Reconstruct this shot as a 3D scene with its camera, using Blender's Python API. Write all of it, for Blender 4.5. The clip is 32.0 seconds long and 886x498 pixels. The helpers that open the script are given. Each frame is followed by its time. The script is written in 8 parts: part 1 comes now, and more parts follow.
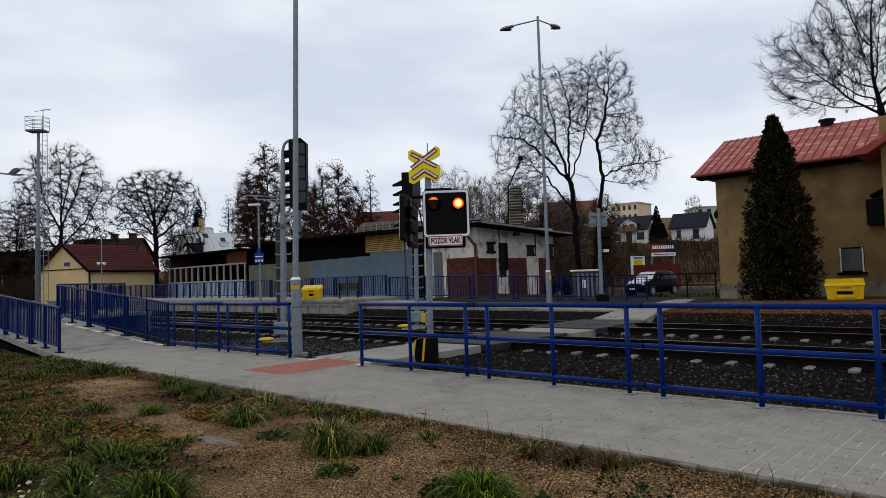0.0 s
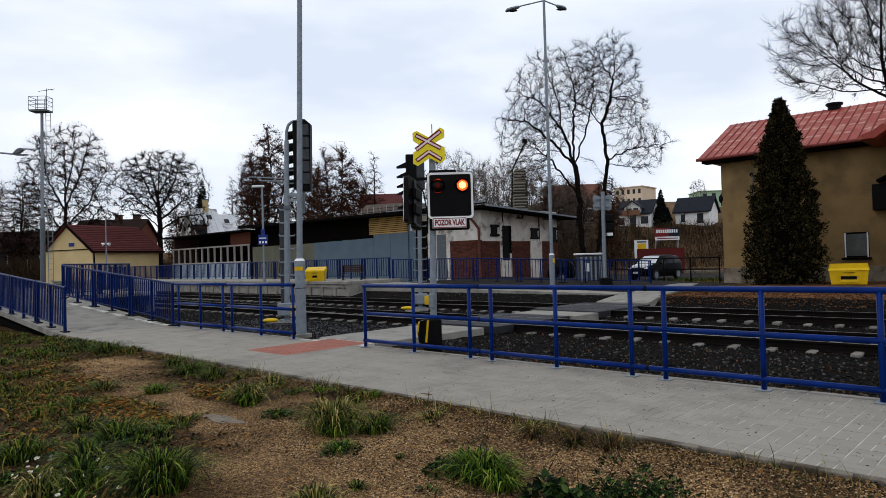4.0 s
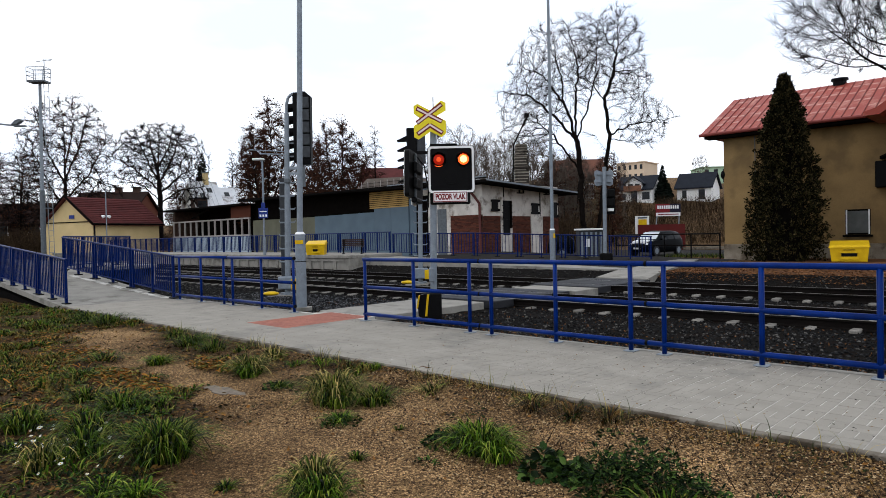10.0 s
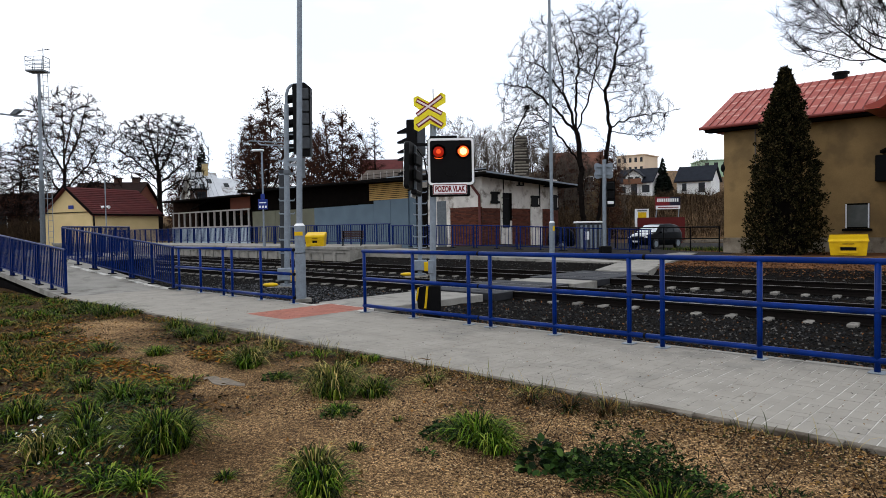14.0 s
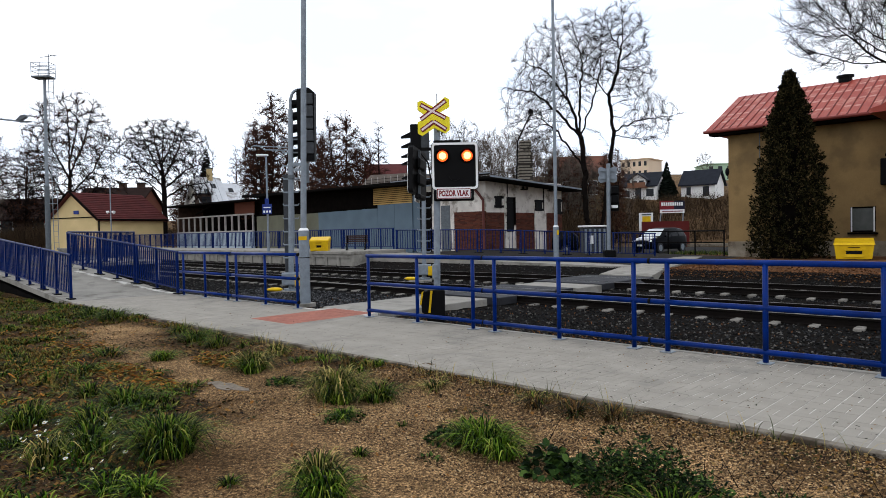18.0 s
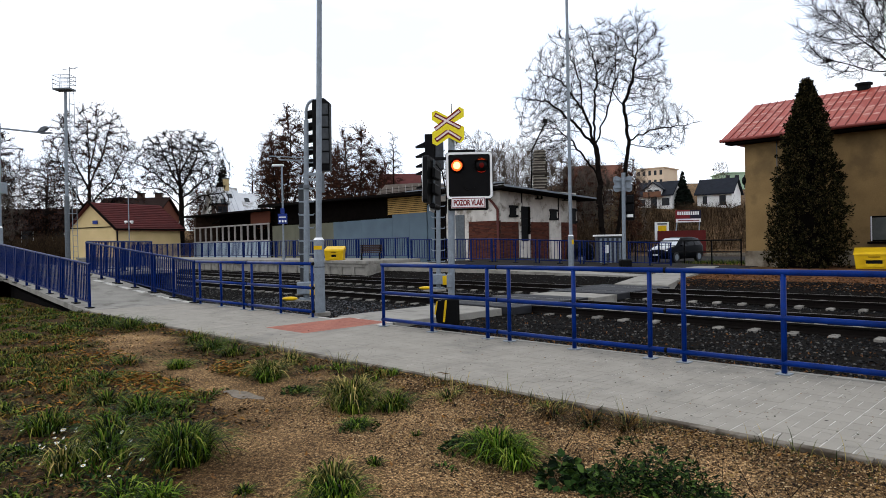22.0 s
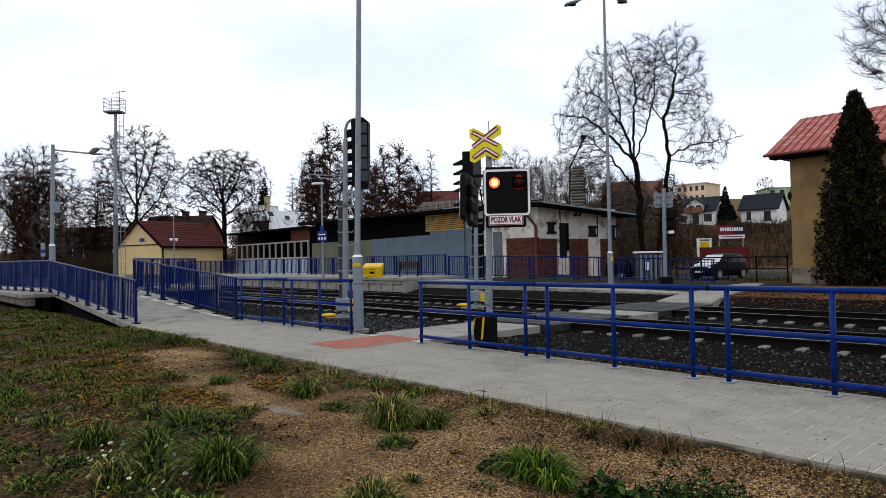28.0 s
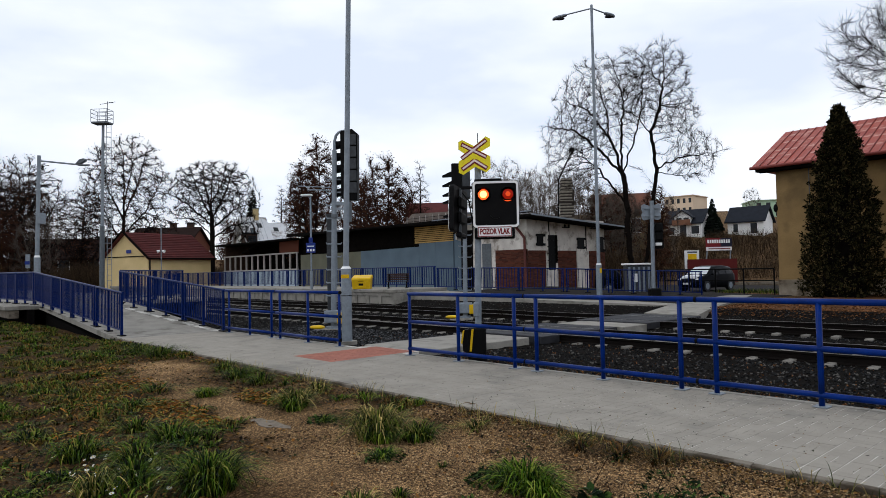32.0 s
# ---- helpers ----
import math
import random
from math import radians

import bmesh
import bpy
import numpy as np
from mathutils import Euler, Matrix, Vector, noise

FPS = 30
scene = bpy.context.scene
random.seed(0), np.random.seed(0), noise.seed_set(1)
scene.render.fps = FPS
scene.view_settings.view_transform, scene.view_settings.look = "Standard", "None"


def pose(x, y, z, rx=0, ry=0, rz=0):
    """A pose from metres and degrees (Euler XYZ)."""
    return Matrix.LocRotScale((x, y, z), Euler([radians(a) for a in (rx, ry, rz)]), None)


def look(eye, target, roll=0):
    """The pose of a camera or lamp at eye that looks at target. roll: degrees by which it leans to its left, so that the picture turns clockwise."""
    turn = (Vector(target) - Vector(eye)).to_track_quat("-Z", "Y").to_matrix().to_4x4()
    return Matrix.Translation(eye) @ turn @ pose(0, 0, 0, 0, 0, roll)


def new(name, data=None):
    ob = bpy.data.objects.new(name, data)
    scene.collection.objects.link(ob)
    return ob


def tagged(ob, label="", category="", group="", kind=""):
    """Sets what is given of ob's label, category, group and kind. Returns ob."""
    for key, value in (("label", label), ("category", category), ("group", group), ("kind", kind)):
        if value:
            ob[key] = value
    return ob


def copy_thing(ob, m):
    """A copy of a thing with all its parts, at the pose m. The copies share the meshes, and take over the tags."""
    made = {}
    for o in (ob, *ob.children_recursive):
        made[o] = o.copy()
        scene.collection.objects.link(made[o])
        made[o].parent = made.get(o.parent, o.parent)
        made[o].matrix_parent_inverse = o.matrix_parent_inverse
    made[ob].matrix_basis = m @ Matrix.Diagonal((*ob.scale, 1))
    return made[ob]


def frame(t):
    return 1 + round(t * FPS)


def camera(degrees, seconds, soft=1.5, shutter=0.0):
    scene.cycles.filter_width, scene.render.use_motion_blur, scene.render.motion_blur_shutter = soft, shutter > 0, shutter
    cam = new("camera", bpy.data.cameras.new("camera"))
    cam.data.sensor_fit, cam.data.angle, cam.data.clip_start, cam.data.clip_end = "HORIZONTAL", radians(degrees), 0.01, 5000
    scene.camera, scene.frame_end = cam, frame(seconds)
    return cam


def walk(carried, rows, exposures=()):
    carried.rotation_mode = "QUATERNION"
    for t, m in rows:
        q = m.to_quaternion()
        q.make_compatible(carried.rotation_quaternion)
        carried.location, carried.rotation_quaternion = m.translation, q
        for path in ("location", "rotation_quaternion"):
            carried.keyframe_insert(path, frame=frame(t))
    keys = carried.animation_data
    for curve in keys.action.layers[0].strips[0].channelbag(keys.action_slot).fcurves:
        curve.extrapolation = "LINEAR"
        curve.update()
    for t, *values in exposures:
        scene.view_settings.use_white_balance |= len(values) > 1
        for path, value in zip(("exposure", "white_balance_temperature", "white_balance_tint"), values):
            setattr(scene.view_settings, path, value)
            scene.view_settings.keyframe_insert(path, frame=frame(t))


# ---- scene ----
cam = camera(67.47, 32.0, soft=0.65)
# seconds, eye, target, lean
PATH = [
    (0, (0.010, 0.003, 1.463), (-6.838, 7.278, 1.889), -1.98),
    (0.5, (0.009, 0.005, 1.458), (-6.850, 7.271, 1.863), -2.00),
    (1, (0.006, 0.003, 1.456), (-6.861, 7.261, 1.850), -1.84),
    (1.5, (0.009, -0.001, 1.454), (-6.874, 7.245, 1.822), -2.08),
    (2, (0.012, -0.005, 1.453), (-6.882, 7.230, 1.803), -2.13),
    (2.5, (0.009, -0.006, 1.453), (-6.893, 7.224, 1.768), -2.13),
    (3, (0.008, -0.007, 1.450), (-6.897, 7.221, 1.727), -1.80),
    (3.5, (0.004, -0.005, 1.449), (-6.897, 7.228, 1.680), -1.66),
    (5.5, (0.009, -0.005, 1.444), (-6.881, 7.242, 1.412), -1.34),
    (6, (0.010, -0.002, 1.444), (-6.886, 7.239, 1.367), -1.19),
    (6.5, (0.007, 0.001, 1.447), (-6.898, 7.234, 1.331), -1.38),
    (7, (0.007, 0.004, 1.444), (-6.905, 7.230, 1.307), -1.56),
    (7.5, (0.003, 0.004, 1.444), (-6.909, 7.229, 1.290), -1.47),
    (8, (0.003, 0.004, 1.448), (-6.907, 7.231, 1.279), -1.62),
    (8.5, (-0.001, 0.001, 1.446), (-6.908, 7.229, 1.271), -1.29),
    (9, (-0.000, 0.001, 1.445), (-6.909, 7.228, 1.265), -1.27),
    (9.5, (-0.002, 0.003, 1.444), (-6.905, 7.235, 1.249), -1.36),
    (10, (-0.004, 0.005, 1.441), (-6.911, 7.233, 1.230), -1.27),
    (10.5, (-0.002, 0.004, 1.441), (-6.905, 7.235, 1.210), -1.29),
    (11, (-0.002, 0.001, 1.438), (-6.901, 7.236, 1.187), -1.05),
    (11.5, (-0.005, 0.002, 1.441), (-6.901, 7.239, 1.174), -1.11),
    (12, (-0.004, 0.003, 1.438), (-6.902, 7.238, 1.156), -1.07),
    (12.5, (-0.003, 0.002, 1.440), (-6.896, 7.241, 1.139), -0.98),
    (13, (-0.000, 0.000, 1.441), (-6.891, 7.240, 1.135), -1.18),
    (13.5, (0.006, -0.000, 1.441), (-6.890, 7.235, 1.110), -1.00),
    (14, (0.006, -0.002, 1.445), (-6.895, 7.227, 1.113), -1.00),
    (14.5, (0.005, -0.005, 1.446), (-6.904, 7.218, 1.121), -1.05),
    (16.5, (0.001, -0.001, 1.445), (-6.937, 7.194, 1.144), -1.15),
    (17, (-0.000, -0.001, 1.443), (-6.938, 7.196, 1.157), -1.00),
    (17.5, (-0.001, 0.005, 1.444), (-6.942, 7.198, 1.175), -1.16),
    (18, (-0.001, 0.003, 1.445), (-6.946, 7.193, 1.180), -1.12),
    (18.5, (0.002, 0.004, 1.445), (-6.950, 7.188, 1.189), -1.22),
    (19, (0.002, 0.001, 1.443), (-6.949, 7.185, 1.197), -1.11),
    (19.5, (-0.002, -0.004, 1.444), (-6.952, 7.182, 1.200), -1.05),
    (20, (-0.002, -0.001, 1.444), (-6.957, 7.179, 1.203), -1.21),
    (20.5, (-0.005, 0.000, 1.441), (-6.953, 7.188, 1.199), -1.48),
    (21, (-0.002, -0.000, 1.440), (-7.003, 7.136, 1.205), -1.51),
    (21.5, (-0.000, -0.002, 1.441), (-7.055, 7.083, 1.242), -1.48),
    (22, (0.003, -0.001, 1.443), (-7.097, 7.040, 1.325), -1.14),
    (22.5, (-0.001, -0.004, 1.441), (-7.118, 7.020, 1.384), -1.55),
    (23, (-0.001, -0.003, 1.442), (-7.143, 6.997, 1.433), -1.52),
    (23.5, (0.002, -0.002, 1.442), (-7.165, 6.972, 1.483), -1.45),
    (24, (-0.001, 0.001, 1.439), (-7.203, 6.939, 1.502), -1.18),
    (24.5, (-0.002, 0.004, 1.443), (-7.252, 6.891, 1.514), -2.56),
    (25, (0.003, -0.000, 1.444), (-7.302, 6.829, 1.504), -1.82),
    (25.5, (0.008, -0.007, 1.444), (-7.350, 6.766, 1.493), -2.10),
    (27.5, (0.010, -0.009, 1.446), (-7.474, 6.622, 1.542), -1.33),
    (28, (0.012, -0.011, 1.447), (-7.472, 6.621, 1.594), -1.19),
    (28.5, (0.013, -0.007, 1.449), (-7.473, 6.620, 1.645), -1.26),
    (29, (0.012, -0.006, 1.447), (-7.455, 6.642, 1.676), -1.41),
    (29.5, (0.014, -0.005, 1.445), (-7.428, 6.670, 1.710), -1.20),
    (30, (0.011, -0.005, 1.445), (-7.418, 6.683, 1.732), -0.98),
    (30.5, (0.007, -0.002, 1.446), (-7.407, 6.701, 1.752), -0.71),
    (31, (0.008, -0.002, 1.441), (-7.393, 6.715, 1.769), -0.84),
    (31.5, (0.009, -0.002, 1.440), (-7.378, 6.731, 1.766), -1.04),
    (32, (0.006, 0.002, 1.443), (-7.363, 6.754, 1.766), -1.18),
]
walk(cam, [(t, look(e, g, r)) for t, e, g, r in PATH],
     exposures=[(0.0, -0.62), (3.5, -0.46), (6.0, -0.17), (9.0, -0.05), (14.0, 0.0), (21.0, 0.01), (28.0, -0.16), (32.0, -0.34)])

# ---------------------------------------------------------------- light
world = bpy.data.worlds.new("overcast_sky")
scene.world = world
world.use_nodes = True
wn, wl = world.node_tree.nodes, world.node_tree.links
wn.clear()
SUN_EL, SUN_AZ = 38.0, 150.0
w_out = wn.new("ShaderNodeOutputWorld")
w_bg = wn.new("ShaderNodeBackground")
w_sky = wn.new("ShaderNodeTexSky")
w_sky.sky_type = "NISHITA"
w_sky.sun_disc = False
w_sky.sun_elevation = radians(SUN_EL)
w_sky.sun_rotation = radians(SUN_AZ)
w_co = wn.new("ShaderNodeTexCoord")
w_map = wn.new("ShaderNodeMapping")
w_map.inputs["Scale"].default_value = (1.0, 1.0, 3.2)
w_noise = wn.new("ShaderNodeTexNoise")
w_noise.inputs["Scale"].default_value = 2.1
w_noise.inputs["Detail"].default_value = 6.0
w_noise.inputs["Roughness"].default_value = 0.5
w_ramp = wn.new("ShaderNodeValToRGB")
w_ramp.color_ramp.elements[0].position = 0.38
w_ramp.color_ramp.elements[0].color = (9.4, 10.4, 12.2, 1)
w_ramp.color_ramp.elements[1].position = 0.62
w_ramp.color_ramp.elements[1].color = (13.4, 13.8, 14.6, 1)
w_mix = wn.new("ShaderNodeMix")
w_mix.data_type = "RGBA"
w_mix.inputs[0].default_value = 0.93
wl.new(w_co.outputs["Generated"], w_map.inputs["Vector"])
wl.new(w_map.outputs["Vector"], w_noise.inputs["Vector"])
wl.new(w_noise.outputs["Fac"], w_ramp.inputs["Fac"])
wl.new(w_sky.outputs["Color"], w_mix.inputs[6])
wl.new(w_ramp.outputs["Color"], w_mix.inputs[7])
wl.new(w_mix.outputs[2], w_bg.inputs["Color"])
w_bg.inputs["Strength"].default_value = 0.109
wl.new(w_bg.outputs["Background"], w_out.inputs["Surface"])

sun = new("sun", bpy.data.lights.new("sun", "SUN"))
sun.data.energy = 0.5
sun.data.angle = radians(30)
sun.data.color = (1.0, 0.97, 0.92)
sun.matrix_world = look((0, 0, 60), (0 + 60 * math.sin(radians(35)), 60 * math.cos(radians(35)) * 0.8, 0))

# ---------------------------------------------------------------- axes of the view over the crossing
TURN = radians(43.6)
RX, RY, FX, FY = math.cos(TURN), math.sin(TURN), -math.sin(TURN), math.cos(TURN)


def V(right, deep, z=0.0):
    """A place from metres to the right, metres ahead of the standpoint, and height."""
    return Vector((right * RX + deep * FX, right * RY + deep * FY, z))


def VP(right, deep, z=0.0, turn=0.0):
    p = V(right, deep, z)
    return pose(p.x, p.y, p.z, 0, 0, math.degrees(TURN) + turn)


# ---------------------------------------------------------------- materials
def mat(name, a, b=None, scale=4.0, rough=0.8, metal=0.0, bump=0.0, fine=60.0, vary=0.0, coat=0.0, spots=None, spot_scale=1.5, world_space=False, spec=0.2):
    """A surface between two colours at two scales of noise, with fine relief and, where given, patches of a third colour."""
    m = bpy.data.materials.new(name)
    m.use_nodes = True
    n, l = m.node_tree.nodes, m.node_tree.links
    bs = n["Principled BSDF"]
    bs.inputs["Roughness"].default_value = rough
    bs.inputs["Metallic"].default_value = metal
    bs.inputs["Coat Weight"].default_value = coat
    bs.inputs["Specular IOR Level"].default_value = spec
    b = b or tuple(c * 0.75 for c in a)
    if world_space:
        vec = n.new("ShaderNodeNewGeometry").outputs["Position"]
    else:
        vec = n.new("ShaderNodeTexCoord").outputs["Object"]
    n1 = n.new("ShaderNodeTexNoise")
    n1.inputs["Scale"].default_value = scale
    n1.inputs["Detail"].default_value = 5.0
    n2 = n.new("ShaderNodeTexNoise")
    n2.inputs["Scale"].default_value = fine
    n2.inputs["Detail"].default_value = 3.0
    l.new(vec, n1.inputs["Vector"])
    l.new(vec, n2.inputs["Vector"])
    add = n.new("ShaderNodeMath")
    add.operation = "MULTIPLY_ADD"
    l.new(n2.outputs["Fac"], add.inputs[0])
    add.inputs[1].default_value = 0.5
    l.new(n1.outputs["Fac"], add.inputs[2])
    rp = n.new("ShaderNodeMapRange")
    rp.inputs["From Min"].default_value = 0.5
    rp.inputs["From Max"].default_value = 1.0
    l.new(add.outputs[0], rp.inputs["Value"])
    mx = n.new("ShaderNodeMix")
    mx.data_type = "RGBA"
    mx.inputs[6].default_value = (*a, 1)
    mx.inputs[7].default_value = (*b, 1)
    l.new(rp.outputs["Result"], mx.inputs[0])
    col = mx.outputs[2]
    if spots:
        n3 = n.new("ShaderNodeTexNoise")
        n3.inputs["Scale"].default_value = spot_scale
        n3.inputs["Detail"].default_value = 6.0
        n3.inputs["Roughness"].default_value = 0.65
        l.new(vec, n3.inputs["Vector"])
        r3 = n.new("ShaderNodeMapRange")
        r3.inputs["From Min"].default_value = 0.52
        r3.inputs["From Max"].default_value = 0.64
        l.new(n3.outputs["Fac"], r3.inputs["Value"])
        m3 = n.new("ShaderNodeMix")
        m3.data_type = "RGBA"
        l.new(r3.outputs["Result"], m3.inputs[0])
        l.new(col, m3.inputs[6])
        m3.inputs[7].default_value = (*spots, 1)
        col = m3.outputs[2]
    if vary:
        info = n.new("ShaderNodeObjectInfo")
        hs = n.new("ShaderNodeHueSaturation")
        vr = n.new("ShaderNodeMapRange")
        vr.inputs["To Min"].default_value = 1 - vary
        vr.inputs["To Max"].default_value = 1 + vary
        l.new(info.outputs["Random"], vr.inputs["Value"])
        l.new(vr.outputs["Result"], hs.inputs["Value"])
        l.new(col, hs.inputs["Color"])
        col = hs.outputs["Color"]
    l.new(col, bs.inputs["Base Color"])
    if bump:
        bp = n.new("ShaderNodeBump")
        bp.inputs["Strength"].default_value = min(1.0, bump)
        bp.inputs["Distance"].default_value = 0.01
        l.new(add.outputs[0], bp.inputs["Height"])
        l.new(bp.outputs["Normal"], bs.inputs["Normal"])
    return m


def island_mat(name, colours, rough=0.8, spec=0.12, crisp=False):
    """Many small pieces in one mesh, each with one of the colours, or, unless crisp, a mixture of two."""
    m = bpy.data.materials.new(name)
    m.use_nodes = True
    n, l = m.node_tree.nodes, m.node_tree.links
    bs = n["Principled BSDF"]
    bs.inputs["Roughness"].default_value = rough
    bs.inputs["Specular IOR Level"].default_value = spec
    geo = n.new("ShaderNodeNewGeometry")
    rp = n.new("ShaderNodeValToRGB")
    rp.color_ramp.interpolation = "CONSTANT" if crisp else "LINEAR"
    last = len(colours) if crisp else len(colours) - 1
    e = rp.color_ramp.elements
    e[0].color = (*colours[0], 1)
    e[1].color = (*colours[-1], 1)
    if crisp:
        e[1].position = (last - 1) / last
    for i, c in enumerate(colours[1:-1]):
        k = e.new((i + 1) / last)
        k.color = (*c, 1)
    l.new(geo.outputs["Random Per Island"], rp.inputs["Fac"])
    l.new(rp.outputs["Color"], bs.inputs["Base Color"])
    return m


def glow(name, colour, strength, base=(0.02, 0.02, 0.02)):
    m = bpy.data.materials.new(name)
    m.use_nodes = True
    bs = m.node_tree.nodes["Principled BSDF"]
    bs.inputs["Base Color"].default_value = (*base, 1)
    bs.inputs["Emission Color"].default_value = (*colour, 1)
    bs.inputs["Emission Strength"].default_value = strength
    return m


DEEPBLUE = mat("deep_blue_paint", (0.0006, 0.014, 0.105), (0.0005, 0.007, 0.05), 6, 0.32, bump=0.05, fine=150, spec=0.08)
BLUE = mat("blue_paint", (0.0006, 0.022, 0.165), (0.0005, 0.011, 0.08), 6, 0.28, bump=0.05, fine=150, spec=0.09)
GALV = mat("galvanised_steel", (0.24, 0.275, 0.31), (0.165, 0.19, 0.215), 9, 0.5, 0.25, bump=0.1, fine=40)
GREYST = mat("grey_steel", (0.13, 0.145, 0.16), (0.08, 0.092, 0.1), 7, 0.55, 0.2, bump=0.1)
DARKST = mat("weathered_dark_steel", (0.055, 0.06, 0.066), (0.03, 0.033, 0.037), 9, 0.6, 0.0, bump=0.15)
BLACK = mat("black_plastic", (0.0025, 0.0025, 0.003), (0.0045, 0.0045, 0.0045), 8, 0.5, bump=0.05, spec=0.07)
RUBBER = mat("black_rubber", (0.012, 0.0125, 0.015), (0.022, 0.022, 0.025), 5, 0.7, bump=0.3, fine=90, spec=0.25)
WHITE = mat("white_enamel", (0.8, 0.8, 0.8), (0.72, 0.72, 0.7), 5, 0.4)
YELLOW = mat("yellow_plastic", (0.7, 0.45, 0.01), (0.55, 0.33, 0.008), 4, 0.4, bump=0.05, spec=0.1)
SIGNY = mat("yellow_reflective", (0.85, 0.72, 0.02), (0.78, 0.64, 0.02), 5, 0.4)
SIGNR = mat("red_reflective", (0.2, 0.012, 0.016), (0.15, 0.009, 0.013), 5, 0.4)
SIGNW = mat("white_reflective", (0.8, 0.66, 0.64), (0.74, 0.6, 0.58), 5, 0.4)
CONC = mat("concrete", (0.29, 0.272, 0.238), (0.2, 0.187, 0.163), 2.2, 0.9, bump=0.35, fine=45, spots=(0.15, 0.14, 0.118), vary=0.05)
PAVER = mat("concrete_paver", (0.288, 0.263, 0.222), (0.218, 0.199, 0.168), 3.0, 0.92, bump=0.4, fine=120, vary=0.07, spots=(0.185, 0.171, 0.147), spot_scale=0.9)
SAND = mat("jointing_sand", (0.62, 0.59, 0.54), (0.4, 0.37, 0.33), 7, 0.95, bump=0.3, spots=(0.2, 0.187, 0.163), spot_scale=1.1)
REDPAV = mat("red_paver", (0.33, 0.125, 0.085), (0.24, 0.085, 0.06), 14, 0.85, bump=0.4, fine=120, vary=0.1)
RAILM = mat("rail_steel", (0.008, 0.006, 0.005), (0.005, 0.004, 0.0035), 6, 0.75, 0.0, bump=0.3, spec=0.05)
RAILTOP = mat("polished_rail_head", (0.22, 0.2, 0.18), (0.14, 0.13, 0.12), 6, 0.4, 0.8)
SLEEPER = mat("concrete_sleeper", (0.27, 0.25, 0.22), (0.12, 0.11, 0.095), 5, 0.9, bump=0.4, vary=0.25, spots=(0.05, 0.045, 0.038), spot_scale=3.5)
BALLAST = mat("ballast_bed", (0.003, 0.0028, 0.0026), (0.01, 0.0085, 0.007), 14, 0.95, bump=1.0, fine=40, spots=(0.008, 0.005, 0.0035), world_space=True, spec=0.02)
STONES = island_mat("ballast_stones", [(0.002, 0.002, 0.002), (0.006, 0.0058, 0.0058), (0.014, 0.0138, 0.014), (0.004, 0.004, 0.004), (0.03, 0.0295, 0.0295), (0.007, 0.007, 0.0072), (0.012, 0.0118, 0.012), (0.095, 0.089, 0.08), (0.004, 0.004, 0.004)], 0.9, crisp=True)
COARSE = island_mat("coarse_ballast", [(0.004, 0.004, 0.0042), (0.018, 0.018, 0.019), (0.05, 0.051, 0.054), (0.008, 0.008, 0.0085), (0.1, 0.1, 0.105)], 0.85, crisp=True)


